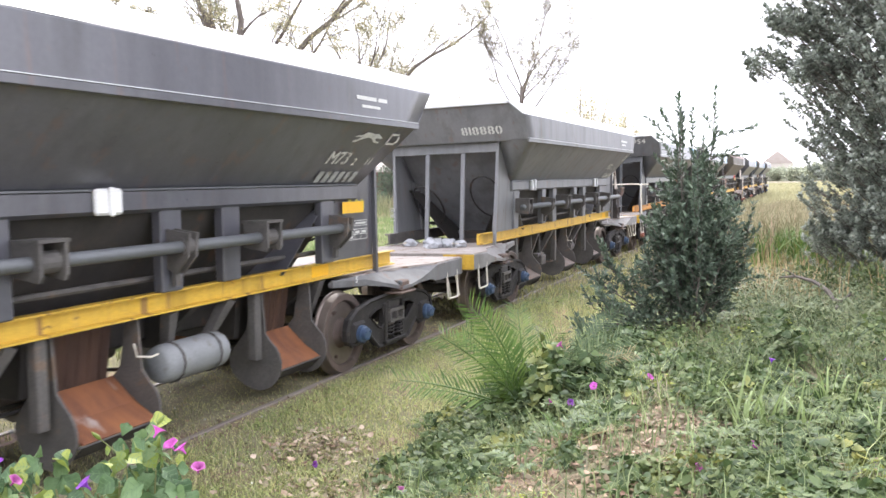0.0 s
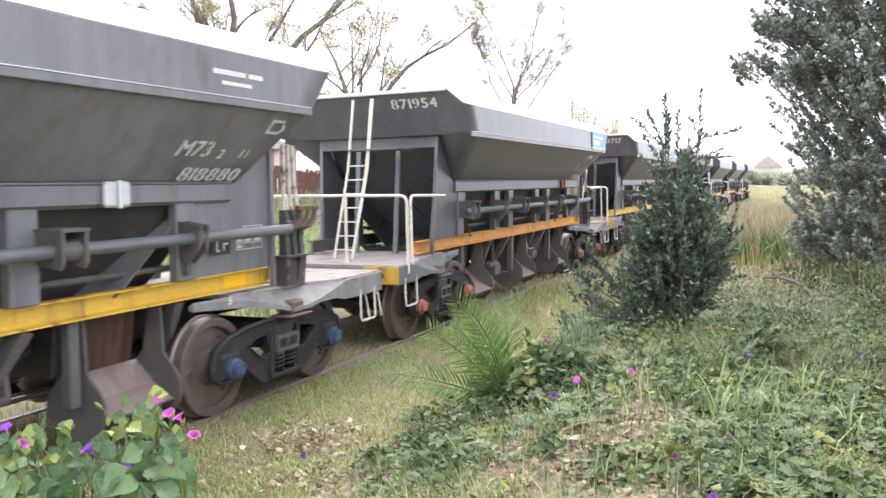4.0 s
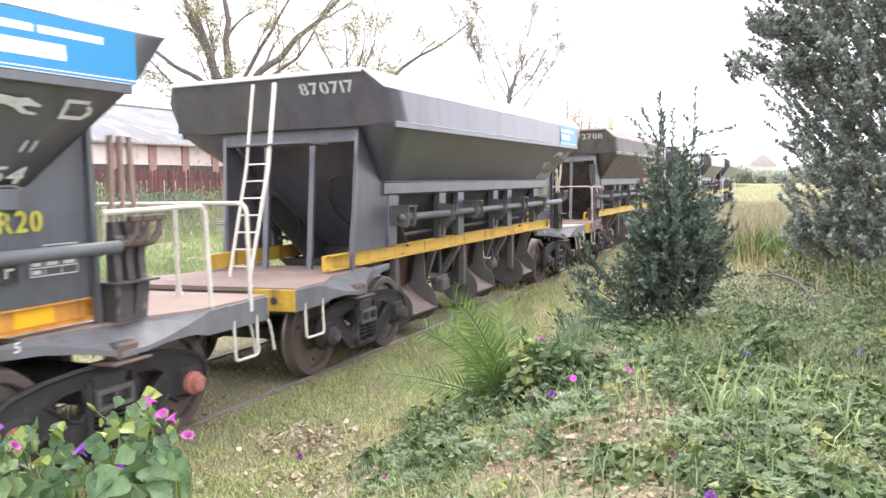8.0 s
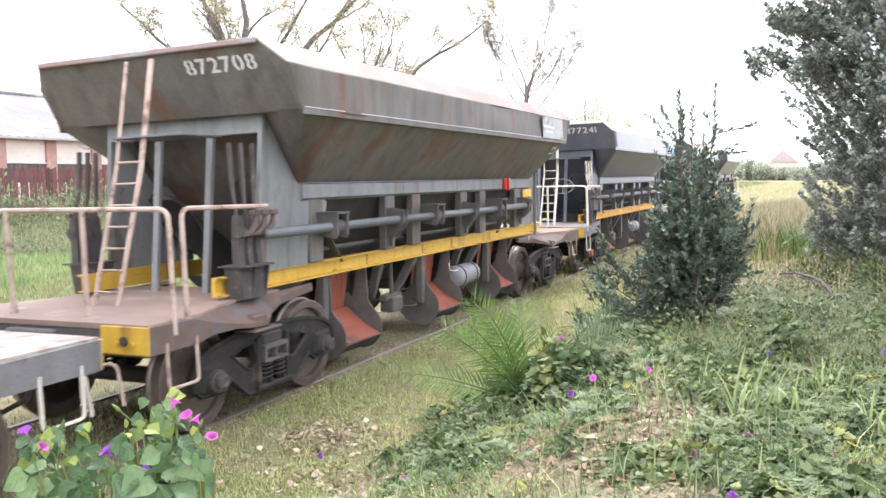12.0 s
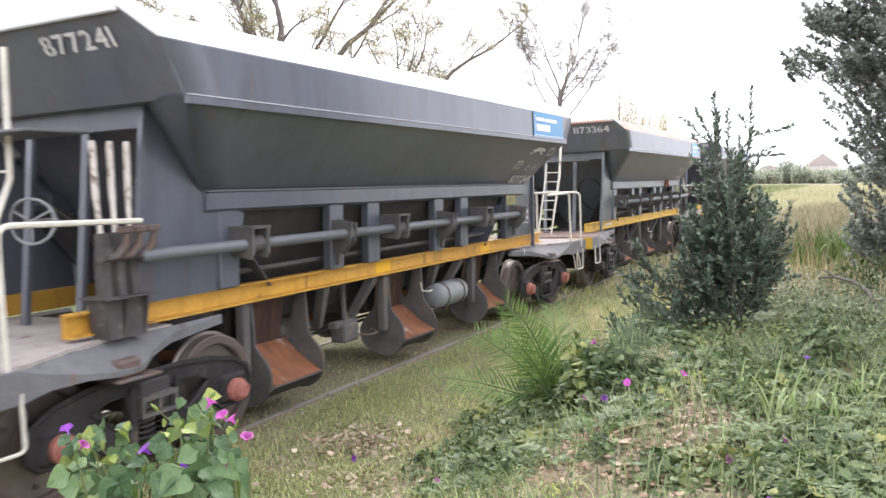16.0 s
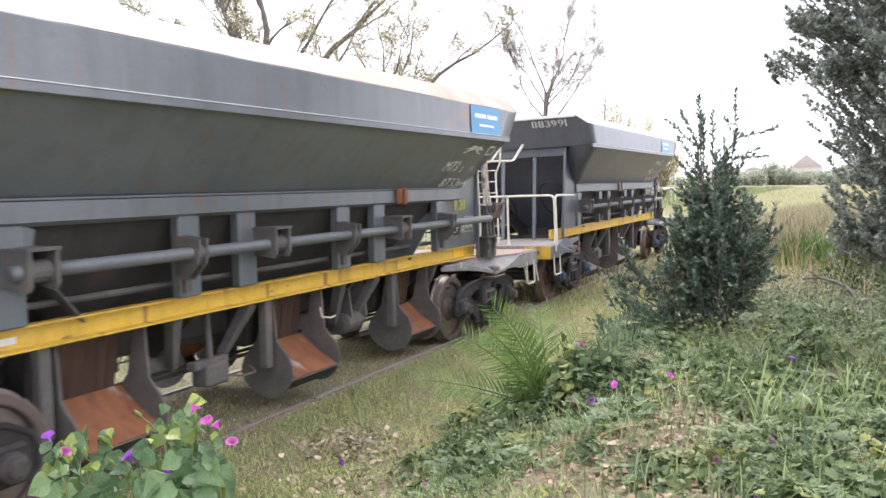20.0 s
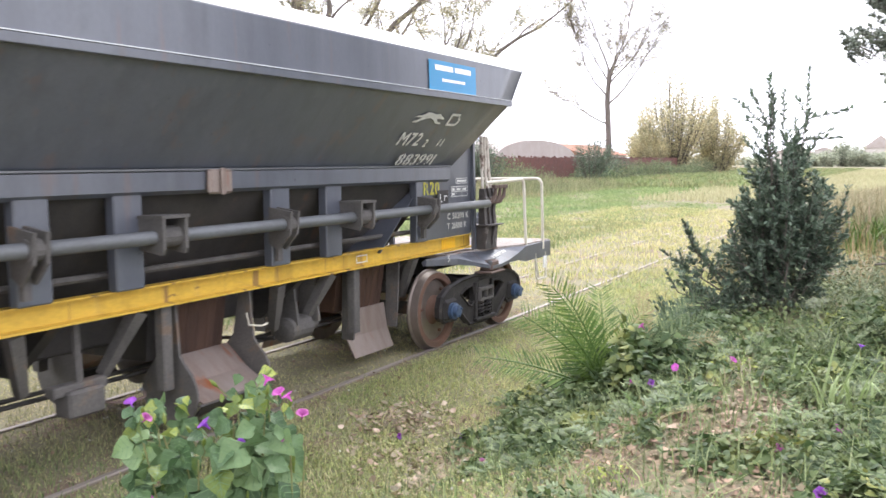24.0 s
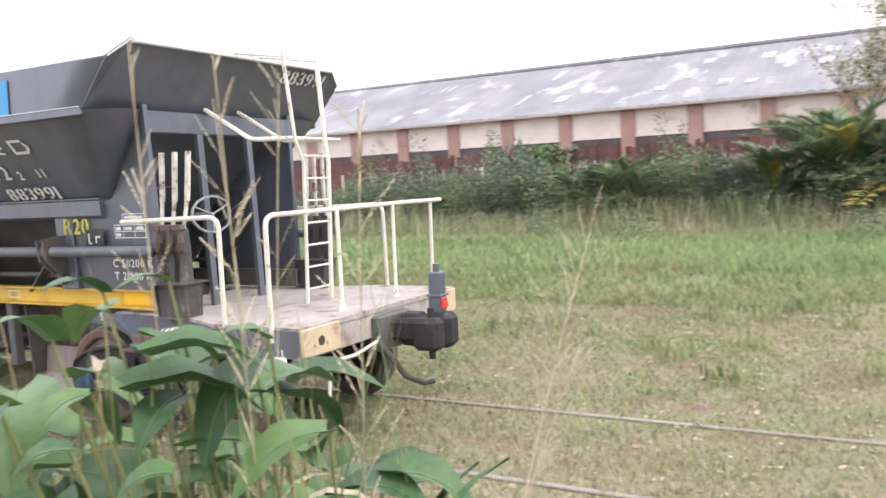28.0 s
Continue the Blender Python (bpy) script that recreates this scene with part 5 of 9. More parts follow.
            part("ladder_bracket", bm, rail, w)
    # levers that turn the door pipes
    if v.get("levers" if e > 0 else "front_levers", e > 0):
        lever_mat = M[v.get("lever_mat", "lever_paint")]
        for sx in (1, -1):
            bm = bmesh.new()
            y0 = 4.82 if e > 0 else 4.48
            prism(bm, [(e * (y0 - 0.16), 1.10), (e * (y0 + 0.15), 1.10), (e * (y0 + 0.19), 1.40), (e * (y0 - 0.18), 1.40)][::e], "x", min(sx * 0.74, sx * 0.94), max(sx * 0.74, sx * 0.94))
            for q in (-0.17, 0.02):
                prism(bm, [(sx * 0.94, 1.10), (sx * 0.99, 1.39), (sx * 0.94, 1.39)], "y", e * (y0 + q) - 0.012, e * (y0 + q) + 0.012)
            box(bm, (min(sx * 0.70, sx * 1.02), e * y0 - 0.22, 1.40), (max(sx * 0.70, sx * 1.02), e * y0 + 0.22, 1.415))
            part("lever_stand", bm, M["castrust"], w, "dark steel lever stand")
            for k in range(3):
                y = e * (y0 - 0.12 + 0.13 * k)
                bm = bmesh.new()
                prism(bm, [(sx * 0.83, 1.41), (sx * 0.93, 1.41), (sx * 0.91, 1.60), (sx * 0.93, 1.74), (sx * 0.90, 1.88), (sx * 0.84, 1.88), (sx * 0.83, 1.70)], "y", y - 0.035, y + 0.035)
                lathe_at(bm, (sx * 0.90, y, 1.72), [(-0.05, 0.035), (-0.045, 0.06), (0.045, 0.06), (0.05, 0.035)], "y", 10)
                part("lever_head", bm, M["castrust"], w)
                bm = bmesh.new()
                tube(bm, [(sx * 0.92, y, 1.70), (sx * 0.97, y + 0.05, 1.71), (sx * 1.00, y + 0.10, 1.78), (sx * 1.01, y + 0.11, 1.88)], 0, 6, [0.03, 0.032, 0.03, 0.022])
                bevelled(bm, (sx * 1.01 - 0.03, y + 0.03, 1.875), (sx * 1.01 + 0.03, y + 0.15, 1.925), 0.008)
                part("lever_arm", bm, M["pad"], w, "dark rusty cast lever arm")
                bm = bmesh.new()
                rod(bm, (sx * 0.87, y, 1.85), (sx * (0.85 - 0.02 * k), y + 0.02, 2.14), 0.02, 6)
                rod(bm, (sx * (0.85 - 0.02 * k), y + 0.02, 2.12), (sx * (0.83 - 0.03 * k), y + 0.04, 2.55), 0.026, 7)
                part("lever", bm, lever_mat, w, "upright painted door lever")
    if e > 0 or v.get("front_wheel", False):
        bm = bmesh.new()
        c = Vector((0.36, e * 4.72, 1.98))
        pts = [c + Vector((0.17 * math.cos(a), 0, 0.17 * math.sin(a))) for a in np.linspace(0, 2 * math.pi, 17)]
        tube(bm, pts, 0.012, 5)
        for a in (0.5, 2.6, 4.7):
            rod(bm, c, c + Vector((0.17 * math.cos(a), 0, 0.17 * math.sin(a))), 0.009, 5)
        rod(bm, c, c + Vector((0, -e * 0.22, 0)), 0.02, 6)
        part("brake_wheel", bm, M["tank"], w, "hand brake wheel")


def markings(w, v):
    """Stencilled numbers, greyhound shape, blue sticker panel, plates and yellow codes."""
    Z = levels(v)
    ink = M["worn_ink"] if v.get("worn_marks") else M["stencil"]
    for sx in (1, -1):
        side = lambda yy, z, lat: plane_frame((sx * lat, yy, z), (0, sx, 0), (0, 0, 1))
        sk = 0.58 / (Z["B"] - Z["F"])
        slope = lambda yy, z: plane_frame((sx * (0.80 + sk * (z - 2.20) + 0.004), yy, z - 2.20 + Z["F"]), (0, sx, 0), (sx * sk, 0, 1))
        bk = 0.015 / (Z["A"] - Z["B"])
        band = lambda yy, z: plane_frame((sx * (1.38 - bk * (z - 2.91) + 0.005 + v.get("dent", 0) * 0.6), yy, z - 2.91 + Z["B"]), (0, sx, 0), (-sx * bk, 0, 1))
        if v.get("sticker"):
            wd = 1.02 if v["sticker"] == 2 else 1.25
            start = 2.50 if v.get("tall_break") else v.get("sticker_from", 3.07)
            wd = v.get("sticker_wide", wd)
            tall = 0.31 if v.get("tall_break") else 0.37
            m = band(sx * start, 2.935)
            p = flat("sticker", [rect(0, 0, wd, tall)], M["decal"], w, m, 0.012)
            p["label"] = "blue company sticker with white bars"
            bars = [rect(0.12, 0.21, 0.38, 0.055), rect(0.54, 0.21, 0.36, 0.055), rect(0.26, 0.10, 0.50, 0.03)] if v["sticker"] == 2 else \
                [rect(0.06, 0.08, 0.015, 0.24), rect(0.12, 0.24, 0.36, 0.05), rect(0.52, 0.24, 0.52, 0.05), rect(0.12, 0.09, 0.60, 0.10), rect(0.0, 0.02, wd, 0.008)]
            flat("sticker_bar", bars, M["white"], p, m, 0.015)
        else:
            if v.get("side_patch"):
                flat("faded_sticker", [rect(0, 0, 1.2, 0.36)], M["faded"], w, band(sx * 2.95, 2.935), 0.002)
            if v.get("side_patch") or v.get("orange_panel"):
                flat("orange_panel", [rect(0, 0, 0.48, 0.13)], M["patch"], w, side(sx * 3.58, 1.84, 0.81), 0.024)
            flat("faded_bar", [rect(0, 0.16, 0.42, 0.04), rect(0.46, 0.16, 0.2, 0.04), rect(0.1, 0.08, 0.4, 0.03)], M["stencil"], w, band(3.0 * sx, 2.95), 0.003)
        sh = 0.0 if v.get("tall_break") else 0.47
        if v.get("hound", True):
            flat("greyhound_shape", [[(a * 0.62, b * 0.62) for a, b in HOUND[0]]], M["stencil"], w, slope(sx * (2.50 + sh * 1.4), 2.665), 0.014)
        fr = slope(sx * (3.22 + sh * 1.5), 2.655)
        flat("outline_mark", [rect(0, 0, 0.035, 0.16), rect(0.035, 0.13, 0.16, 0.03), rect(0.035, 0, 0.16, 0.03), [(0.195, 0.13), (0.25, 0.09), (0.25, 0.07), (0.22, 0.07), (0.185, 0.10)], [(0.195, 0.0), (0.25, 0.05), (0.25, 0.09), (0.22, 0.09), (0.185, 0.03)]], M["stencil"], w, fr, 0.012)
        if v.get("code"):
            lettering("class_code", v["code"][0], 0.165, ink, w, slope(sx * (2.47 + sh), 2.44) @ pose(0, 0, 0.014), 1.0, 0.12)
            lettering("class_suffix", v["code"][1], 0.10, ink, w, slope(sx * (3.0 + sh), 2.43) @ pose(0, 0, 0.014), 1.0, 0.12)
            lettering("class_digits", "1 1", 0.10, ink, w, slope(sx * (3.3 + sh), 2.44) @ pose(0, 0, 0.014), 1.0, 0.1)
        if v.get("number"):
            lettering("wagon_number", v["number"], 0.15, ink, w, slope(sx * (2.64 + sh), 2.245) @ pose(0, 0, 0.03), 1.25, 0.1)
        if v.get("dim_number"):
            flat("faded_number", [[(q + 0.015, 0.15), (q, 0.0), (q + 0.09, 0.0), (q + 0.105, 0.15)] for q in (0.0, 0.14, 0.28, 0.42, 0.56, 0.70)], M["faded"], w, slope(sx * 2.95 if sx > 0 else -3.8, 2.245), 0.014)
        if v.get("r20", True):
            lettering("brake_code", "R20", 0.15, M["stencil_y"], w, side(sx * (3.32 + ((-0.12 if v.get("front_levers") else 0.0) if v.get("paint") == "blue" else sh * 0.9)), 1.85, 0.80) @ pose(0, 0, 0.022), 1.0)
        back = 0.22 if v.get("front_levers") else 0.0
        tbl = side(sx * (4.0 - back), 1.80 if v.get("tall_break") else 1.52, 0.785)
        bars = [rect(0.12, 0.16, 0.30, 0.008), rect(0.12, 0.22, 0.30, 0.008), rect(0.12, 0.16, 0.008, 0.065), rect(0.41, 0.16, 0.008, 0.065), rect(0.15, 0.18, 0.24, 0.025)]
        bars += [rect(0, 0, 0.42, 0.008), rect(0, 0.06, 0.42, 0.008), rect(0, 0.12, 0.42, 0.008)] + [rect(q, 0, 0.008, 0.125) for q in (0, 0.12, 0.27, 0.412)]
        bars += [rect(0.02, 0.075, 0.07, 0.03), rect(0.14, 0.075, 0.1, 0.03), rect(0.29, 0.075, 0.1, 0.03), rect(0.02, 0.018, 0.07, 0.03)]
        if not v.get("bare_panel"):
            flat("inspection_table", bars, M["stencil"], w, tbl, 0.014)
        if v.get("weights"):
            lettering("load_text", v["weights"][0], 0.075, M["stencil"], w, side(sx * 3.93, 1.53, 0.77) @ pose(0, 0, 0.02), 1.05)
            lettering("tare_text", v["weights"][1], 0.075, M["stencil"], w, side(sx * 3.93, 1.41, 0.765) @ pose(0, 0, 0.02), 1.05)
        if not v.get("bare_panel"):
            bp = flat("black_plate", [rect(0, 0, 0.26, 0.17)], M["dark"], w, side(sx * (3.62 - back), 1.72 if v.get("tall_break") else 1.50, 0.80), 0.03)
            flat("plate_mark", [rect(0.05, 0.03, 0.02, 0.10), rect(0.05, 0.03, 0.05, 0.018), rect(0.15, 0.09, 0.07, 0.018), rect(0.15, 0.04, 0.018, 0.05)], M["stencil"], bp, side(sx * (3.62 - back), 1.72 if v.get("tall_break") else 1.50, 0.80), 0.034)
        # fresh touch-up on the sill and the small digit on the platform side
        bm = bmesh.new()
        for q in v.get("patches", (4.1,)):
            box(bm, (min(sx * 0.702, sx * 0.7045), sx * q - 0.17, 1.16), (max(sx * 0.702, sx * 0.7045), sx * q + 0.17, 1.28))
        part("paint_patch", bm, M["patch"], w)
        lettering("axle_digit", "5", 0.075, M["stencil"], w, plane_frame((sx * 0.865, sx * 3.78, 1.03), (sx * 0.07, sx, 0), (0, 0, 1)) @ pose(0, 0, 0.012), 1.1)
        if v.get("weights"):
            pf = plane_frame((sx * 1.02, sx * 4.72, 0.972), (0, sx, 0.13), (-sx * 0.86, 0, 0.51))
            flat("small_bar", [rect(0, 0, 0.03, 0.05), rect(0.06, 0, 0.05, 0.05), rect(0.125, 0, 0.045, 0.05), rect(0.185, 0, 0.05, 0.05), rect(0.25, 0, 0.012, 0.05), rect(0.28, 0, 0.045, 0.05), rect(0.34, 0, 0.045, 0.05), rect(0.40, 0, 0.05, 0.05), rect(0.465, 0, 0.035, 0.05), rect(0.53, 0, 0.045, 0.05), rect(0.59, 0, 0.05, 0.05)], M["stencil"], w, pf, 0.012)
        if v.get("sill_text"):
            flat("small_bar", [rect(0, 0, 0.10, 0.05), rect(0.13, 0, 0.14, 0.05), rect(0.30, 0, 0.22, 0.05)], M["stencil"], w, side(sx * -3.62, 1.19, 0.70), 0.006)
        if v.get("sill_box"):
            flat("outline_box", [rect(0, 0, 0.20, 0.012), rect(0, 0.07, 0.20, 0.012), rect(0, 0, 0.012, 0.08), rect(0.188, 0, 0.012, 0.08)], M["stencil"], w, side(sx * 2.15, 1.18, 0.70), 0.005)
        # reflective plates on the beam
        for q in v.get("blocks", ()):
            bm = bmesh.new()
            bevelled(bm, (min(sx * 0.84, sx * 0.90), q - 0.13, 1.98), (max(sx * 0.84, sx * 0.90), q + 0.13, 2.18), 0.02)
            bevelled(bm, (min(sx * 0.90, sx * 0.93), q - 0.03, 1.97), (max(sx * 0.90, sx * 0.93), q + 0.02, 2.19), 0.01)
            part("beam_block", bm, M[v.get("block_mat", "chute")], w, "worn rusty block on the side beam")
    if v.get("tail_lamp"):
        bm = bmesh.new()
        bevelled(bm, (1.125, 6.10, 0.70), (1.137, 6.22, 0.87), 0.004)
        part("hanging_plate", bm, M["white"], w, "small white plate below the platform")
    if v.get("number"):
        for e in (-1, 1):
            S = stations(v)[e]
            run = (S["T"] - S["B"]) / (Z["T"] - Z["B"])
            dz, lx = (0.12, -0.24) if v.get("low_number") else (0.38, -0.27)
            lx -= 0.14 if e > 0 else 0.0
            m = plane_frame((e * lx, e * (S["B"] + run * dz), Z["B"] + dz), (-e, 0, 0), (0, e * run, 1))
            lettering("end_number", v["number"], 0.155, M["stencil"], w, m @ pose(0, 0, 0.014), 1.12)


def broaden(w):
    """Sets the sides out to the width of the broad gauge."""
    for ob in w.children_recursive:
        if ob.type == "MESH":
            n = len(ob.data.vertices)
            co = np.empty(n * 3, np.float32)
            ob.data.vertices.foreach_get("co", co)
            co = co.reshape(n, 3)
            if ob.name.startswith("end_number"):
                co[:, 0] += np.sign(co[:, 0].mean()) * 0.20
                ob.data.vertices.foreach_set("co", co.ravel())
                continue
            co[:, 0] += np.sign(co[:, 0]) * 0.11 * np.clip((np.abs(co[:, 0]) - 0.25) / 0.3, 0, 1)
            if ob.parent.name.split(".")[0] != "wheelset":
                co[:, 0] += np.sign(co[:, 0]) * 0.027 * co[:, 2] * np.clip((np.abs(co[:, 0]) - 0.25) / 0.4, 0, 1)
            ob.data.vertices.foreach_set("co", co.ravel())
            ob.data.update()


def hopper_wagon(v):
    w = holder("hopper_wagon", pose(TRACK_X, 0, 0), v["label"], "hopper wagon", "wagons of the goods train")
    paint = M[v.get("paint", "grey")]
    hopper_shell(w, v, paint, M[v.get("flange", "flange")])
    underbody(w, v, paint)
    bogie(w, -4.27, v.get("cap", "capblue"))
    bogie(w, 4.53, v.get("cap", "capblue"))
    sets = [wheelset(w, y, v.get("wheel", "wheel")) for y in AXLES]
    for e in (-1, 1):
        end_platform(w, e, v, paint)
    markings(w, v)
    if v.get("tail_lamp"):
        bm = bmesh.new()
        bevelled(bm, (-0.20, 6.74, 0.96), (-0.08, 6.86, 1.39), 0.012)
        bevelled(bm, (-0.215, 6.73, 1.17), (-0.065, 6.87, 1.19), 0.004)
        rod(bm, (-0.14, 6.80, 1.38), (-0.14, 6.80, 1.46), 0.03, 8)
        t = part("tail_unit", bm, M["blue"], w, "dark tail signal box with a red light")
        bm = bmesh.new()
        bevelled(bm, (-0.19, 6.86, 1.06), (-0.09, 6.873, 1.16), 0.005)
        part("red_light", bm, M["red"], t)
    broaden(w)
    return w, sets


PITCH = 12.85
CANT = -1.55
WAGONS = [
    dict(label="grey steel hopper wagon with a yellow sill and faded lettering", paint="darkgrey", chute="rust", front_levers=True, levers=False, front_ladder=False, tank=1.2, code=("M73", "2"), dim_number=True, orange_panel=True, blocks=(0.15,), block_mat="white", patches=(3.3,)),
    dict(label="grey hopper wagon with pale top and bare front platform", paint="light", number="818880", low_number=True, grey_far_sill=True, front_ladder=False, front_rails=False, code=("M73", "2"), blocks=(-2.4, 2.45), block_mat="flange", hound=False, side_mat="dusty", r20=False),
    dict(label="dark hopper wagon with orange sill and blue sticker", paint="slate", grey_far_sill=True, number="871954", code=("73", "2"), sill="orange", sticker=1, cap="capred", sticker_from=3.12, sticker_wide=1.34, blocks=(2.6,), block_mat="rust", rails=True, rear_deck="deck_rust", lever_mat="deck_rust"),
    dict(label="grey hopper wagon with pale ladder, blue sticker and yellow sill", paint="darkgrey", cap="castrust", number="870717", code=("M73", "2"), sticker=1, front_rails=False, patches=(3.0,), deck="deck_rust", rear_deck="deck"),
    dict(label="dented olive hopper wagon streaked with rust, dusty brown platforms", paint="olive", rail_mat="rail_rusty", dent=0.05, side_mat="pad", r20=False, tank=1.15, side_patch=True, bare_panel=True, worn_marks=True, cap="castrust", beam_paint="palegrey", number="872708", code=("M73", "2"), flange="flange_dull", chute="redchute", deck="deck_rust", front_levers=True, levers=False, lever_mat="castrust", hound=False, patches=(4.3,), blocks=(2.6,), block_mat="red"),
    dict(label="dark blue-grey hopper wagon with cream rails and blue sticker", paint="blue", tank=1.36, sill="amber", sill_front=0.08, kinked_ladder=True, sticker_from=2.88, sticker_wide=1.36, number="877241", code=("73", "2"), sticker=1, cap="capred", front_levers=True, levers=False, rails=True, front_wheel=True, patches=(2.6, -0.4), chute="rust"),
    dict(label="grey hopper wagon with rust-stained pink top and blue sticker", paint="rustgrey", band_paint="rustband", deck="deck_rust", side_mat="dusty", front_rails=False, grey_far_sill=True, sill_text=True, sill_front=0.3, cap="castrust", number="873364", code=("M73", "2"), flange="flange_rust", sticker=2, chute="rust", blocks=(2.1,), block_mat="rust"),
    dict(label="last hopper wagon, dark grey with cream handrails and tail lamp", paint="blue", number="883991", code=("M72", "2"), sticker=2, weights=("C 58200 K", "T 21800 K"), brackets=True, wheel="wheel_rust", grey_far_sill=True, tail_lamp=True, rear_spread=0.55, tall_break=True, ladder=True, rails=True, blocks=(0.08,), rear_plate="tan", patches=(4.1,), sill_box=True),
]
TRAIN = [hopper_wagon(v) for v in WAGONS]

# where the middle of the last wagon stands along the track
RUN = [(0.0, 94.75), (3.0, 83.50), (8.0, 64.65), (11.0, 53.28), (17.0, 31.06), (20.0, 19.90), (23.5, 6.58), (24.5, 2.88), (25.5, -0.98), (26.0, -2.88), (26.5, -4.69), (27.0, -6.54), (27.5, -8.42), (28.0, -10.34)]


def run_at(t):
    return float(np.interp(t, [a for a, b in RUN], [b for a, b in RUN]))


def motions():
    for k, (w, sets) in enumerate(TRAIN):
        back = PITCH * (len(TRAIN) - 1 - k) + (0.25 if k < 7 else 0)
        walk(w, [(t, pose(TRACK_X, y - back, -0.024, 0, CANT, 0)) for t, y in RUN])
        ts = [i * 0.15 for i in range(187)] + [28.0]
        for s, y in zip(sets, AXLES):
            walk(s, [(t, pose(0, y, WHEEL_R, math.degrees((94.75 - run_at(t)) / WHEEL_R))) for t in ts])

# ---- plants
def frames(n, up_bias, rng):
    """Random orthonormal frames: long axis, side axis, normal."""
    a = rng.normal(size=(n, 3))
    a[:, 2] += up_bias
    a /= np.linalg.norm(a, axis=1)[:, None]
    b = np.cross(a, rng.normal(size=(n, 3)))
    b /= np.linalg.norm(b, axis=1)[:, None]
    return a, b, np.cross(a, b)


HEART = np.array([(0, 0, 0), (-0.16, -0.17, 0.03), (-0.36, -0.12, 0.06), (-0.47, 0.10, 0.09), (-0.42, 0.36, 0.07), (-0.24, 0.66, 0.03), (0, 1.0, -0.12), (0.24, 0.66, 0.03), (0.42, 0.36, 0.07), (0.47, 0.10, 0.09), (0.36, -0.12, 0.06), (0.16, -0.17, 0.03), (0, 0.28, -0.01), (0, 0.62, -0.04)])
HEART_F = np.array([(0, 1, 2, 12), (12, 2, 3, 4), (12, 4, 5, 13), (13, 5, 6, 7), (13, 7, 8, 12), (12, 8, 9, 10), (12, 10, 11, 0)])
OVAL = np.array([(0, 0, 0), (-0.24, 0.42, 0.05), (0, 1.0, -0.06), (0.24, 0.42, 0.05)])
OVAL_F = np.array([(0, 3, 2, 1)])
OVAL6 = np.array([(0, 0, 0), (-0.20, 0.28, 0.05), (-0.19, 0.66, 0.03), (0, 1.0, -0.08), (0.19, 0.66, 0.03), (0.20, 0.28, 0.05)])
OVAL6_F = np.array([(0, 5, 4, 3), (0, 3, 2, 1)])


def leaves(name, pos, size, along, side, mat, shape=OVAL, faces=OVAL_F, parent=None, width=1.0):
    """Many leaves in one mesh: at pos, of that size, pointing along, with side across the blade."""
    nrm = np.cross(side, along)
    n, k = len(pos), len(shape)
    s = np.broadcast_to(np.asarray(size, float), (n,))[:, None, None]
    v = pos[:, None] + s * (shape[None, :, 0, None] * width * side[:, None] + shape[None, :, 1, None] * along[:, None] + shape[None, :, 2, None] * nrm[:, None])
    f = (np.arange(n)[:, None, None] * k + faces[None]).reshape(-1, faces.shape[1])
    return soup(name, v.reshape(-1, 3), f, mat, parent)


def blades(name, x, y, h, mat, width=0.006, lean=0.45, rng=RNG, parent=None, z=None):
    """Grass blades: each a bent strip with a narrow tip."""
    n = len(x)
    z = ground_z(x, y) - 0.02 if z is None else z
    a = rng.uniform(0, 2 * math.pi, n)
    d = np.stack([np.cos(a), np.sin(a), np.zeros(n)], 1)
    s = np.stack([-np.sin(a), np.cos(a), np.zeros(n)], 1)
    p = np.stack([x, y, z], 1)
    ln = (lean * rng.uniform(0.2, 1.3, n))[:, None] * h[:, None]
    up = np.array([0, 0, 1.0])
    w = (width * rng.uniform(0.6, 1.4, n))[:, None]
    m = p + d * ln * 0.3 + up * h[:, None] * 0.6
    t = p + d * ln + up * h[:, None]
    v = np.stack([p - s * w, p + s * w, m + s * w * 0.8, m - s * w * 0.8, t], 1).reshape(-1, 3)
    i = np.arange(n) * 5
    f = np.concatenate([np.stack([i, i + 1, i + 2, i + 3], 1), np.stack([i + 3, i + 2, i + 4, i + 4], 1)])
    quads = f[:n]
    tris = np.stack([i + 3, i + 2, i + 4], 1)
    me = bpy.data.meshes.new(name)
    me.vertices.add(len(v))
    me.vertices.foreach_set("co", v.astype(np.float32).ravel())
    loops = np.concatenate([quads.ravel(), tris.ravel()]).astype(np.int32)
    me.loops.add(len(loops))
    me.loops.foreach_set("vertex_index", loops)
    me.polygons.add(2 * n)
    me.polygons.foreach_set("loop_start", np.concatenate([np.arange(n) * 4, 4 * n + np.arange(n) * 3]).astype(np.int32))
    me.polygons.foreach_set("loop_total", np.concatenate([np.full(n, 4), np.full(n, 3)]).astype(np.int32))
    me.update(calc_edges=True)
    me.materials.append(mat)
    ob = new(name, me)
    if parent:
        ob.parent = parent
    return ob


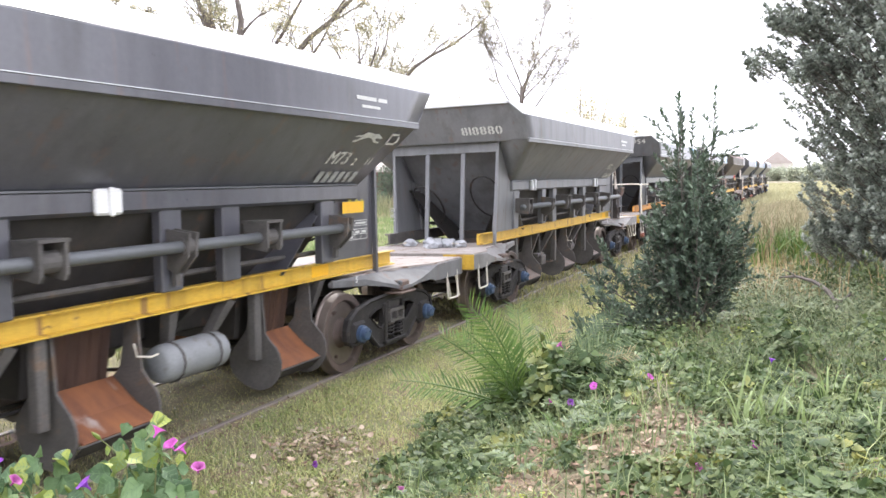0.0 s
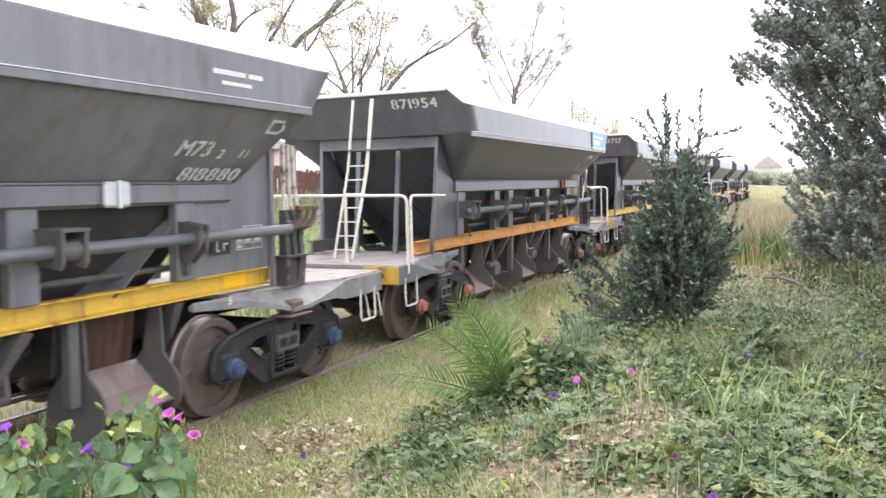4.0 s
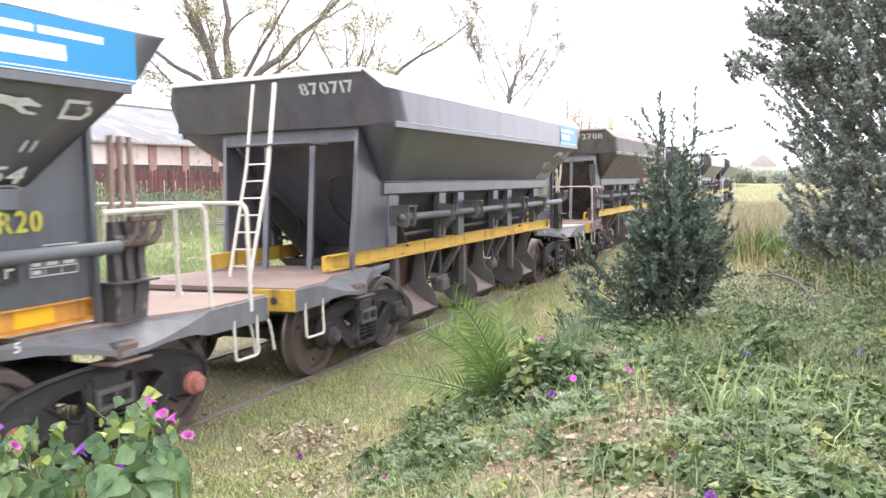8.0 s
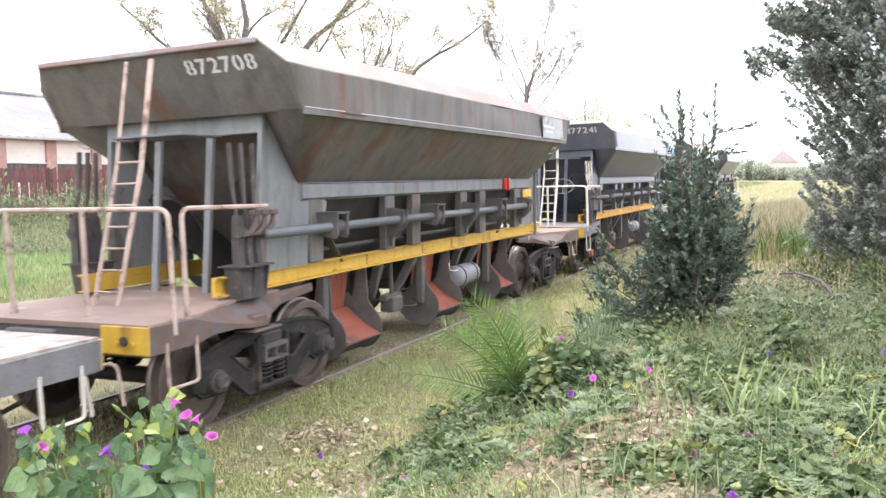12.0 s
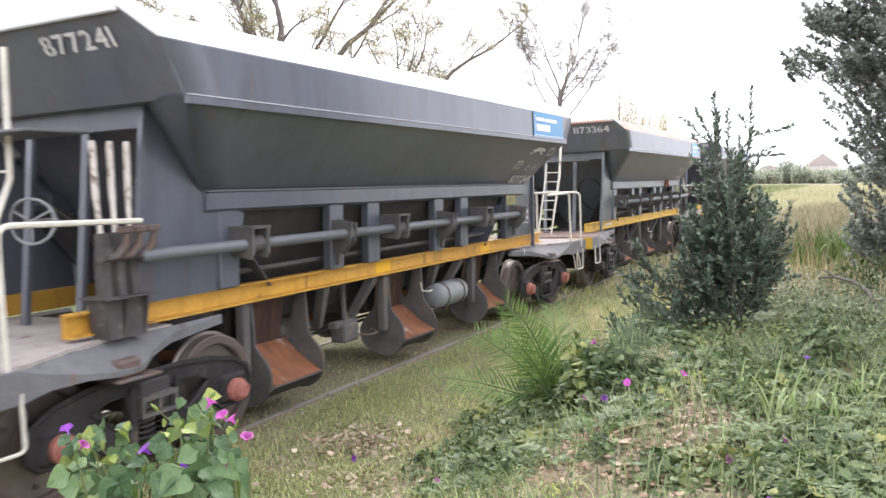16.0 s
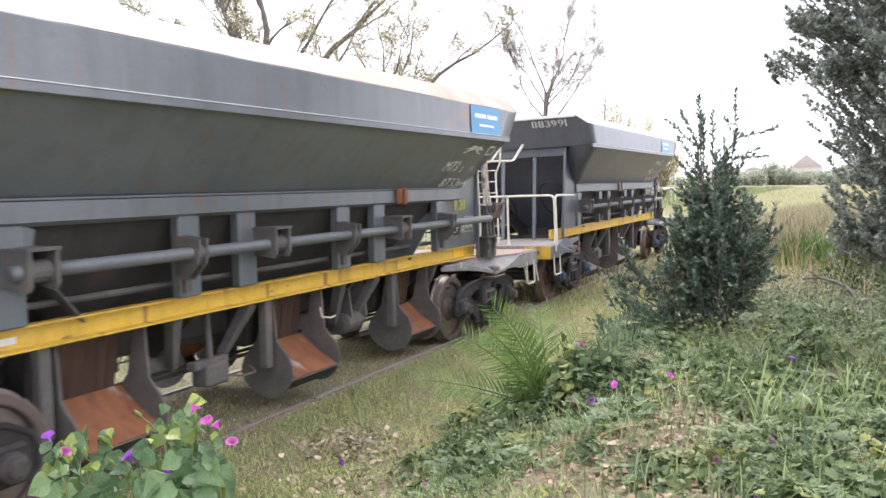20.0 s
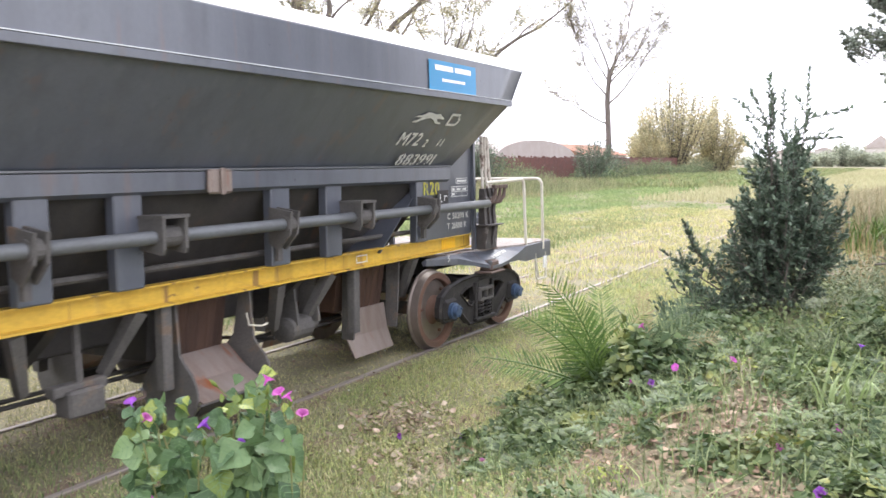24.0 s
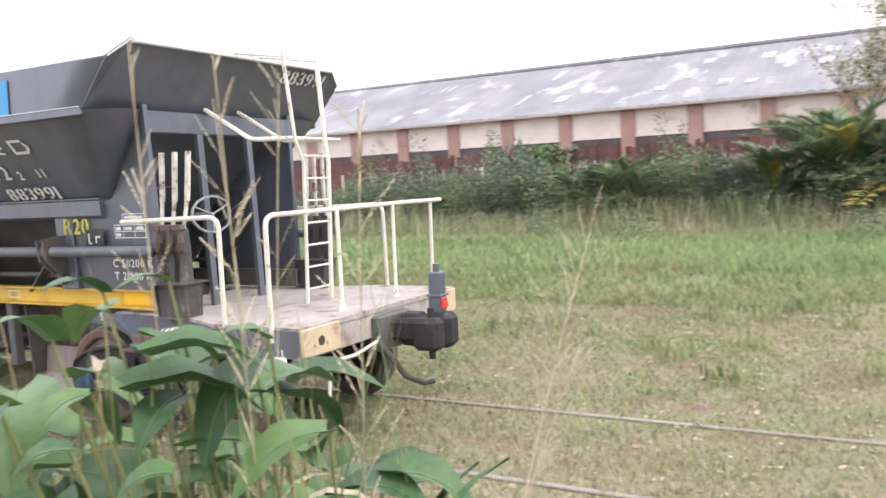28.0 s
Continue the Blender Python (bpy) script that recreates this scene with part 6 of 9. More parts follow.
def skeleton_tree(rng, base, height, spread, r0, levels=4, fork=3, trunk=0.35, up=0.55, shrink=(0.62, 0.85)):
    """Limbs as polylines with radii, and the points of the outer twigs."""
    limbs, tips = [], []

    def grow(p, d, length, r, level):
        pts, rad = [p.copy()], [r]
        steps = 5
        for k in range(steps):
            d = d + np.array([rng.normal() * 0.13, rng.normal() * 0.13, rng.normal() * 0.08 + 0.05 * up])
            d /= np.linalg.norm(d)
            p = p + d * length / steps
            pts.append(p.copy())
            rad.append(r * (1 - 0.35 * (k + 1) / steps))
            if level >= levels - 1:
                tips.append((p.copy(), d.copy()))
        limbs.append((pts, rad, level))
        if level < levels:
            n = fork + int(rng.integers(0, 2))
            for i in range(n):
                a = 2 * math.pi * (i + rng.uniform(0, 0.8)) / n
                side = np.array([math.cos(a), math.sin(a), 0.0])
                nd = d * (0.75 if level else 1.0) + side * spread * rng.uniform(0.6, 1.2) + np.array([0, 0, up * 0.5])
                nd /= np.linalg.norm(nd)
                j = int(rng.integers(max(1, steps - 3), steps + 1))
                grow(pts[j], nd, length * rng.uniform(*shrink), rad[j] * (0.66 if level else 0.56), level + 1)

    grow(np.array(base, float), np.array([0.03, 0.02, 1.0]), height * trunk, r0, 0)
    return limbs, tips


def tree(name, x, y, height, spread, r0, leaf, leaf_mat, label, seed, density=3, leaf_size=0.12, levels=4, trunk=0.35, fork=3, up=0.55, drop=0.0, z=None, shrink=(0.62, 0.85)):
    rng = np.random.default_rng(seed)
    z0 = float(ground_z(x, y)) - 0.1 if z is None else z
    t = holder(name, pose(x, y, z0), label, "tree")
    limbs, tips = skeleton_tree(rng, (0, 0, 0), height, spread, r0, levels, fork, trunk, up, shrink)
    bm = bmesh.new()
    for pts, rad, lv in limbs:
        tube(bm, pts, 0, 7 if lv < 2 else 4 if lv < 3 else 3, [max(q, 0.011) for q in rad])
    part("trunk", bm, M["bark"], t, "bare grey branching trunk", smooth=True)
    P = np.array([p for p, d in tips])
    Dv = np.array([d for p, d in tips])
    pick = rng.integers(0, len(P), int(len(P) * density))
    if drop:
        pick = pick[rng.uniform(size=len(pick)) > drop]
    pos = P[pick] + rng.normal(size=(len(pick), 3)) * leaf_size * 1.6
    a, b, c = frames(len(pick), -0.3, rng)
    leaves("crown", pos, leaf_size * rng.uniform(0.6, 1.2, len(pick)), a, b, leaf_mat, OVAL, OVAL_F, t, 1.5)
    return t


def shrub(name, x, y, h, r, label, seed, mat, n_stem=26, per=90, leaf=0.075, spikes=0, base=0.15, category="bush", taper=0.6, z=None, aspect=1.0):
    """A leafy shrub: stems that fan out, each set with leaves; a few tall leaders."""
    rng = np.random.default_rng(seed)
    z0 = float(ground_z(x, y)) - 0.05 if z is None else z
    t = holder(name, pose(x, y, z0), label, category)
    bm = bmesh.new()
    pos, al, si = [], [], []
    for k in range(n_stem):
        a = 2 * math.pi * rng.uniform()
        q = math.sqrt(rng.uniform(0.02, 1))
        top = h * (0.55 + 0.45 * (1 - q) ** taper) * rng.uniform(0.7, 1.0)
        if k < spikes:
            q, top = rng.uniform(0.1, 0.55), h * rng.uniform(0.88, 1.22)
        end = np.array([math.cos(a) * r * q, math.sin(a) * r * q * aspect, top])
        st = np.array([math.cos(a) * r * 0.12, math.sin(a) * r * 0.12, 0.0])
        mid = st * 0.4 + end * 0.6
        mid[2] = end[2] * 0.45
        pts = [(1 - u) ** 2 * st + 2 * u * (1 - u) * mid + u * u * end for u in np.linspace(0, 1, 7)]
        tube(bm, pts, 0, 4, [0.018 * (1 - 0.8 * u) * h / 2.2 for u in np.linspace(0, 1, 7)])
        m = per if k >= spikes else int(per * 1.2)
        u = rng.uniform(base, 1, m) ** 0.8
        c = (1 - u)[:, None] ** 2 * st + (2 * u * (1 - u))[:, None] * mid + (u * u)[:, None] * end
        rad = r * 0.20 * (1 - 0.72 * u) if k >= spikes else r * 0.09 * (1 - 0.5 * u)
        off = rng.normal(size=(m, 3)) * rad[:, None]
        out = off + np.array([math.cos(a) * q, math.sin(a) * q, 0.6]) * 0.08
        out = out / np.linalg.norm(out, axis=1)[:, None] + np.array([0, 0, 0.45])
        pos.append(c + off)
        al.append(out / np.linalg.norm(out, axis=1)[:, None])
        s = np.cross(al[-1], rng.normal(size=(m, 3)))
        si.append(s / np.linalg.norm(s, axis=1)[:, None])
    part("stem", bm, M["bark"], t)
    pos, al, si = map(np.concatenate, (pos, al, si))
    leaves("crown", pos, leaf * rng.uniform(0.6, 1.25, len(pos)), al, si, mat, OVAL6, OVAL6_F, t, 0.95)
    return t


def shoot_bush(t, rng, n, height, profile, leaf, per, mat, reach=0.45, skew=(0.0, 0.0), stem_r=0.012, tips=()):
    """Leafy shoots that curve up and out of a bush, leaves spiralling round the end of each; profile: height share, radius."""
    bm = bmesh.new()
    pos, al, si = [], [], []
    wide = max(b for a, b in profile)
    for k in range(n + 40 * len(tips)):
        u, rad = 1.0, 0.0
        while rad < wide * rng.uniform():
            u = rng.uniform(0.03, 1.0)
            rad = float(np.interp(u, [a for a, b in profile], [b for a, b in profile]))
        a = rng.uniform(0, 2 * math.pi)
        q = rng.uniform(0.2, 1.0) ** 0.5 * rng.uniform(0.8, 1.18)
        if k >= n:
            az, r_, h_ = tips[(k - n) // 40]
            a, u, rad, q = math.radians(az) + rng.normal() * 0.05, h_ / height + rng.normal() * 0.012, r_, rng.uniform(0.68, 1.0)
        out = np.array([math.cos(a) + skew[0] * (1 - u), math.sin(a) + skew[1] * (1 - u), 0.0])
        end = out * rad * q + np.array([0, 0, u * height])
        back = end - out * min(reach, rad * q) * rng.uniform(0.5, 0.9) - np.array([0, 0, min(reach, u * height) * rng.uniform(0.35, 0.9)])
        mid = (end + back) / 2 + out * 0.12 * reach - np.array([0, 0, 0.05 * reach])
        us = np.linspace(0, 1, 5)
        pts = [(1 - s) ** 2 * back + 2 * s * (1 - s) * mid + s * s * end for s in us]
        tube(bm, pts, 0, 3, [stem_r * (1 - 0.75 * s) for s in us])
        s = rng.uniform(0.25, 1.0, per) ** 0.75
        c = (1 - s)[:, None] ** 2 * back + (2 * s * (1 - s))[:, None] * mid + (s * s)[:, None] * end
        tan = end - mid
        tan /= np.linalg.norm(tan) + 1e-9
        r = rng.normal(size=(per, 3))
        r -= (r @ tan)[:, None] * tan
        r /= np.linalg.norm(r, axis=1)[:, None]
        d = r + tan * rng.uniform(0.3, 1.0, per)[:, None] + rng.normal(size=(per, 3)) * 0.12
        d /= np.linalg.norm(d, axis=1)[:, None]
        w = np.cross(d, tan + rng.normal(size=(per, 3)) * 0.35)
        pos.append(c)
        al.append(d)
        si.append(w / (np.linalg.norm(w, axis=1)[:, None] + 1e-9))
    part("stem", bm, M["bark"], t)
    pos, al, si = map(np.concatenate, (pos, al, si))
    leaves("crown", pos, leaf * rng.uniform(0.6, 1.2, len(pos)), al, si, mat, OVAL, OVAL_F, t, 1.25)


def palm(name, x, y, fronds, length, label, seed, mat, trunk_h=0.1, leaf_w=0.018, leaflets=34, rise=0.9, z=None, dry=0, sag=0.62, low=0.35, poses=(), face=None, dead="straw"):
    rng = np.random.default_rng(seed)
    z0 = float(ground_z(x, y)) - 0.03 if z is None else z
    t = holder(name, pose(x, y, z0), label, "palm")
    bm = bmesh.new()
    lathe(bm, [(-0.05, (0.04 + 0.10 * trunk_h) * min(1, length)), (trunk_h * 0.6, (0.05 + 0.16 * trunk_h) * min(1, length)), (trunk_h + 0.08 * min(1, length), 0.02 * min(1.5, length))], 9, "z")
    part("trunk", bm, M["bark"], t)
    for k in range(fronds):
        a = 2 * math.pi * (k * 0.382 + rng.uniform(-0.05, 0.05))
        ln = length * rng.uniform(0.75, 1.1)
        lift = rise * rng.uniform(low, 1.12)
        if poses:
            az, el, ln = poses[k][:3]
            a, lift = math.radians(az), math.radians(el)
        out = np.array([math.cos(a), math.sin(a), 0.0])
        us = np.linspace(0, 1, 9)
        pts = [np.array([0, 0, trunk_h]) + out * ln * (u * math.cos(lift * (1.0 if poses else 0.9)) + 0.18 * u * u) + np.array([0, 0, 1]) * ln * (math.sin(lift) * u - sag * u ** 2.3) for u in us]
        bm = bmesh.new()
        tube(bm, pts, 0, 4, [0.012 * ln * (1 - 0.8 * u) + 0.002 for u in us])
        fr_ob = part("frond", bm, M[dead] if k < dry else mat, t)
        pp = np.array(pts)
        u = np.repeat(np.linspace(0.14, 1, leaflets), 2)
        sgn = np.tile([1.0, -1.0], leaflets)
        p = np.stack([np.interp(u, us, pp[:, i]) for i in range(3)], 1)
        tan = np.stack([np.interp(u, us, np.gradient(pp[:, i], us)) for i in range(3)], 1)
        tan /= np.linalg.norm(tan, axis=1)[:, None]
        side = np.cross(tan, np.array([0, 0, 1.0]) if face is None else np.array(face) + rng.normal(size=3) * 0.35)
        side /= np.linalg.norm(side, axis=1)[:, None] + 1e-9
        d = tan * (0.75 if face is None else 0.62) + side * sgn[:, None] * 0.85 + np.array([0, 0, 0.32 if face is None else 0.05]) + rng.normal(size=p.shape) * 0.08
        d /= np.linalg.norm(d, axis=1)[:, None]
        s = np.cross(d, np.cross(side, tan))
        s /= np.linalg.norm(s, axis=1)[:, None] + 1e-9
        sz = ln * 0.24 * (1 - 0.55 * np.abs(u - 0.4)) * rng.uniform(0.8, 1.1, len(u))
        leaves("leaf_blade", p, sz, d, s, M[dead] if k < dry else mat, OVAL, OVAL_F, fr_ob, leaf_w / 0.012 * 0.075 / 0.24)
    return t


def trumpet(name, m, size, mat, parent):
    """A morning glory: a five-lobed funnel with a pale throat."""
    bm = bmesh.new()
    n = 10
    rings = []
    for h, r, lob in ((0, 0.07, 0), (0.35, 0.10, 0), (0.60, 0.22, 0.0), (0.78, 0.44, 0.02), (0.86, 0.60, 0.04), (0.84, 0.68, 0.05)):
        rings.append([bm.verts.new(m @ Vector(((r + lob * (1 if i % 2 else -1)) * size * math.cos(2 * math.pi * i / n), (r + lob * (1 if i % 2 else -1)) * size * math.sin(2 * math.pi * i / n), h * size))) for i in range(n)])
    for a, b in zip(rings, rings[1:]):
        for i in range(n):
            bm.faces.new((a[i], a[(i + 1) % n], b[(i + 1) % n], b[i]))
    return part(name, bm, mat, parent, smooth=True)

# ---- planting, space by space
LATTICE = np.random.default_rng(99).uniform(size=(64, 64))


def vnoise(x, y, size):
    """Smooth value noise between 0 and 1 with blotches of about that size."""
    u, v = np.asarray(x, float) / size + 311.3, np.asarray(y, float) / size + 172.7
    i, j = np.floor(u).astype(int), np.floor(v).astype(int)
    f, g = u - i, v - j
    f, g = f * f * (3 - 2 * f), g * g * (3 - 2 * g)
    q = lambda a, b: LATTICE[(i + a) % 64, (j + b) % 64]
    return (q(0, 0) * (1 - f) + q(1, 0) * f) * (1 - g) + (q(0, 1) * (1 - f) + q(1, 1) * f) * g


# morning glory beside the camera
BLADE_U = np.linspace(0, 1, 9)


def vine_leaf(bm, veins, base, along, side, size, curl, rng):
    """A heart-shaped leaf, folded along its midrib and drooping to a point, with raised veins."""
    nrm = side.cross(along)
    half = (0.0, 0.44, 0.52, 0.50, 0.43, 0.33, 0.22, 0.11, 0.0)
    bump = rng.uniform(0, 6)

    def at(u, f):
        w = np.interp(u, BLADE_U, half)
        back = -0.16 * math.sin(math.pi * abs(f) ** 0.8) * max(0.0, 1 - u * 5)
        return base + along * (size * (u + back)) + side * (size * w * f) + nrm * (size * (0.16 * abs(f) * w * 2 - curl * u * u + 0.025 * math.sin(9 * u + 4 * f + bump)))

    grid = [[bm.verts.new(at(u, f)) for f in (-1, -0.66, -0.33, 0, 0.33, 0.66, 1)] for u in BLADE_U]
    for a, b in zip(grid, grid[1:]):
        for k in range(6):
            bm.faces.new((a[k], a[k + 1], b[k + 1], b[k]))
    lift = nrm * size * 0.012
    runs = [[at(u, 0) for u in (0, 0.3, 0.6, 0.95)]] + [[at(u0, 0), at(u0 + 0.12, f * 0.45), at(u0 + 0.2, f * 0.9)] for u0 in (0.02, 0.2, 0.4, 0.6) for f in (-1, 1)]
    for run in runs:
        t = 0.016 * size
        for p, q in zip(run, run[1:]):
            d = (q - p).cross(nrm).normalized() * t
            veins.faces.new([veins.verts.new(c + lift) for c in (p - d, p + d, q + d * 0.6, q - d * 0.6)])


def morning_glory():
    rng = np.random.default_rng(11)
    x, y = -1.40, 1.36
    z0 = float(ground_z(x, y))
    t = holder("morning_glory", pose(x, y, z0), "leafy morning glory with magenta and violet flowers", "flowering plant")
    right = Vector((0.71, 0.70, 0))
    ahead = Vector((-0.70, 0.71, 0))
    top = lambda q: float(np.interp(q, (-0.26, -0.235, -0.17, -0.10, -0.05, 0.0, 0.03, 0.09, 0.15, 0.19, 0.215), (1.5, 1.685, 1.69, 1.66, 1.615, 1.69, 1.75, 1.715, 1.67, 1.61, 1.45))) - z0
    leaf, vein = bmesh.new(), bmesh.new()
    stems = []
    for k in range(16):
        q = -0.18 + 0.36 * k / 15
        dp = rng.uniform(-0.12, 0.12)
        end = right * q + ahead * dp + Vector((0, 0, top(q) - 0.07))
        foot = right * q * 0.4 + ahead * dp * 0.4 + Vector((0, 0, -0.03))
        pts = [foot.lerp(end, u) + Vector((rng.normal(), rng.normal(), 0)) * 0.012 for u in np.linspace(0, 1, 7)]
        bm = bmesh.new()
        tube(bm, [tuple(p) for p in pts], 0.0022, 5)
        stems.append(part("stem", bm, M["stem"], t))
    young = bmesh.new()
    for k in range(250):
        q = rng.uniform(-0.22, 0.155)
        hi = top(q)
        drop = abs(rng.normal()) * 0.15
        z = hi - drop - 0.005 if k < 190 else rng.uniform(0.15, hi - 0.1)
        base = right * q + ahead * (rng.uniform(-0.15, 0.15)) + Vector((0, 0, max(z, 0.08)))
        nrm = Vector((0.45 + rng.normal() * 0.6, -0.45 + rng.normal() * 0.6, 0.65)).normalized()
        down = Vector((rng.normal() * 0.8 + q * 1.5, rng.normal() * 0.8 + q * 1.5, -0.75))
        along = (down - nrm * down.dot(nrm)).normalized()
        size = (0.026 + 0.042 * min(1.0, (hi - z) / 0.16)) * rng.uniform(0.65, 1.35)
        fresh = k < 190 and rng.uniform() < (0.30 if drop < 0.06 else 0.07)
        vine_leaf(young if fresh else leaf, vein, base, along, along.cross(nrm), float(size), rng.uniform(0.05, 0.5), rng)
    for bunch, paint, name in ((leaf, M["leaf"], "leaf"), (young, M["lime"], "young_leaf"), (vein, M["vein"], "vein")):
        ob = part(name, bunch, paint, t, smooth=name != "vein")
        ob["kind"] = "stuff"
    # thin sprigs with closed buds above the leaves
    for k in range(12):
        q = rng.uniform(-0.2, 0.16)
        foot = right * q + ahead * rng.uniform(-0.08, 0.02) + Vector((0, 0, top(q) - 0.07))
        end = foot + Vector((rng.normal() * 0.025, rng.normal() * 0.025, rng.uniform(0.03, 0.06)))
        bm = bmesh.new()
        tube(bm, [foot, foot.lerp(end, 0.5) + Vector((rng.normal() * 0.008, rng.normal() * 0.008, 0)), end], 0.0013, 4)
        sprig = part("sprig", bm, M["stem"], t)
        bm = bmesh.new()
        up = (end - foot).normalized()
        tube(bm, [end, end + up * 0.008, end + up * 0.018, end + up * 0.026], 0, 6, [0.002, 0.005, 0.004, 0.0008])
        part("bud", bm, M["lime"], sprig, smooth=True)
    blooms = [(-1.470, 1.139, 1.722, 1, 0.8), (-1.441, 1.158, 1.685, 0, 0.2), (-1.360, 1.243, 1.661, 1, 0.3), (-1.293, 1.288, 1.608, 1, 0.0), (-1.275, 1.363, 1.747, 0, 1.0), (-1.252, 1.370, 1.716, 0, 0.4), (-1.238, 1.384, 1.706, 0, 0.9), (-1.204, 1.396, 1.666, 0, 0.5), (-1.231, 1.352, 1.619, 0, 0.1), (-1.45, 1.16, 1.49, 0, 0.2), (-1.38, 1.22, 1.38, 0, 0.2)]
    for bx, by, bz, kind, rise in blooms:
        face = Vector((0.4 * (1 - rise) + rng.normal() * 0.8, -0.4 * (1 - rise) + rng.normal() * 0.8, 0.35 + rise)).normalized()
        size = 0.023 * rng.uniform(0.85, 1.15)
        m = Matrix.Translation(Vector((bx - x, by - y, bz - z0)) - face * size * 0.8) @ face.to_track_quat("Z", "Y").to_matrix().to_4x4()
        trumpet("flower", m, size, M["petal_v"] if kind else M["petal"], t)
    return t


morning_glory()

# the bank: bare litter patches, heaps of vine, low weeds between
BARE = ((-0.70, 5.04, 0.25, 0.28), (-0.94, 4.48, 0.25, 0.26), (-1.07, 3.88, 0.36, 0.22), (-1.45, 4.55, 0.16, 0.22), (-3.80, 5.85, 0.32, 0.30), (-2.9, 5.1, 0.25, 0.3), (-0.5, 3.6, 0.25, 0.2))
HEAPS = ((-2.35, 5.5, 0.55, 0.75, 0.22), (-1.85, 6.3, 0.45, 0.45, 0.40), (-2.6, 6.7, 0.5, 0.5, 0.25), (-0.25, 7.3, 0.75, 0.45, 0.32), (-1.55, 7.5, 0.6, 0.4, 0.22), (0.5, 5.6, 0.5, 0.8, 0.16), (-1.9, 4.6, 0.35, 0.4, 0.14), (0.9, 7.4, 0.6, 0.5, 0.3), (-0.2, 4.2, 0.4, 0.3, 0.1), (1.6, 6.0, 0.7, 0.8, 0.2), (1.0, 4.6, 0.5, 0.6, 0.12), (-0.6, 6.2, 0.45, 0.35, 0.12), (1.8, 8.6, 0.8, 0.8, 0.3), (-2.1, 8.3, 0.6, 0.5, 0.2))


def bump_field(x, y, spots):
    return sum(np.exp(-((x - s[0]) / s[2]) ** 2 - ((y - s[1]) / s[3]) ** 2) * (s[4] if len(s) > 4 else 1.0) for s in spots)


def bank_leaves(name, n, keep, size, mat, shape, faces, width, height, seed, label, upright=0.0):
    rng = np.random.default_rng(seed)
    x, y = rng.uniform(-3.9, 3.2, n), rng.uniform(2.2, 11.5, n)
    edge = np.clip((x + 3.3 - np.clip(5.2 - y, 0, 5) * 0.75 + 0.8 * (vnoise(x, y, 0.6) - 0.5)) / 0.8, 0, 1)
    ok = rng.uniform(size=n) < keep(x, y) * edge
    x, y = x[ok], y[ok]
    n = len(x)
    heap = bump_field(x, y, HEAPS) + 0.07 * patchy(x, y, 4.7, 3.3) + 0.05 * patchy(x, y, 9.1, 6.3)
    z = ground_z(x, y) + 0.01 + (heap + height) * rng.uniform(0.1, 1.0, n) ** 0.7
    d = np.stack([rng.normal(size=n), rng.normal(size=n) - 0.4, rng.normal(size=n) * 0.35 - 0.3 + upright], 1)
    d /= np.linalg.norm(d, axis=1)[:, None]
    up = np.stack([rng.normal(size=n) * 0.55, rng.normal(size=n) * 0.55 - 0.25, np.ones(n)], 1)
    s = np.cross(up, d)
    s /= np.linalg.norm(s, axis=1)[:, None]
    ob = leaves(name, np.stack([x, y, z], 1), rng.uniform(size[0], size[1], n), d, s, mat, shape, faces, None, width)
    tagged(ob, label, "creeper", kind="stuff")


patchy = lambda x, y, a, b: vnoise(x, y, 2.2 / a)
bare = lambda x, y: np.clip(1 - 1.25 * bump_field(x, y, BARE), 0.03, 1)


def clumps(name, spots, size, mat, shape, faces, width, seed, label):
    """Domes of leaves that lie outwards like shingles over each spot: x, y, radius, height, leaves."""
    rng = np.random.default_rng(seed)
    P, D, S = [], [], []
    for cx, cy, rad, h, n in spots:
        a, r = rng.uniform(0, 2 * math.pi, n), np.sqrt(rng.uniform(0, 1, n)) * (1 + 0.25 * rng.normal(size=n))
        dx, dy = r * np.cos(a), r * np.sin(a)
        x, y = cx + dx * rad, cy + dy * rad
        z = ground_z(x, y) + 0.015 + h * np.clip(1 - r ** 2, 0, 1) * rng.uniform(0.45, 1.0, n) + 0.03 * rng.uniform(size=n)
        d = np.stack([dx + rng.normal(size=n) * 0.55, dy + rng.normal(size=n) * 0.55, -0.45 + rng.normal(size=n) * 0.3], 1)
        d /= np.linalg.norm(d, axis=1)[:, None]
        up = np.stack([dx * 1.1 + rng.normal(size=n) * 0.35, dy * 1.1 + rng.normal(size=n) * 0.35, np.ones(n)], 1)
        s_ = np.cross(up, d)
        P.append(np.stack([x, y, z], 1))
        D.append(d)
        S.append(s_ / np.linalg.norm(s_, axis=1)[:, None])
    P, D, S = map(np.concatenate, (P, D, S))
    tagged(leaves(name, P, rng.uniform(size[0], size[1], len(P)) * rng.uniform(0.7, 1.0, len(P)), D, S, mat, shape, faces, None, width), label, "creeper", kind="stuff")


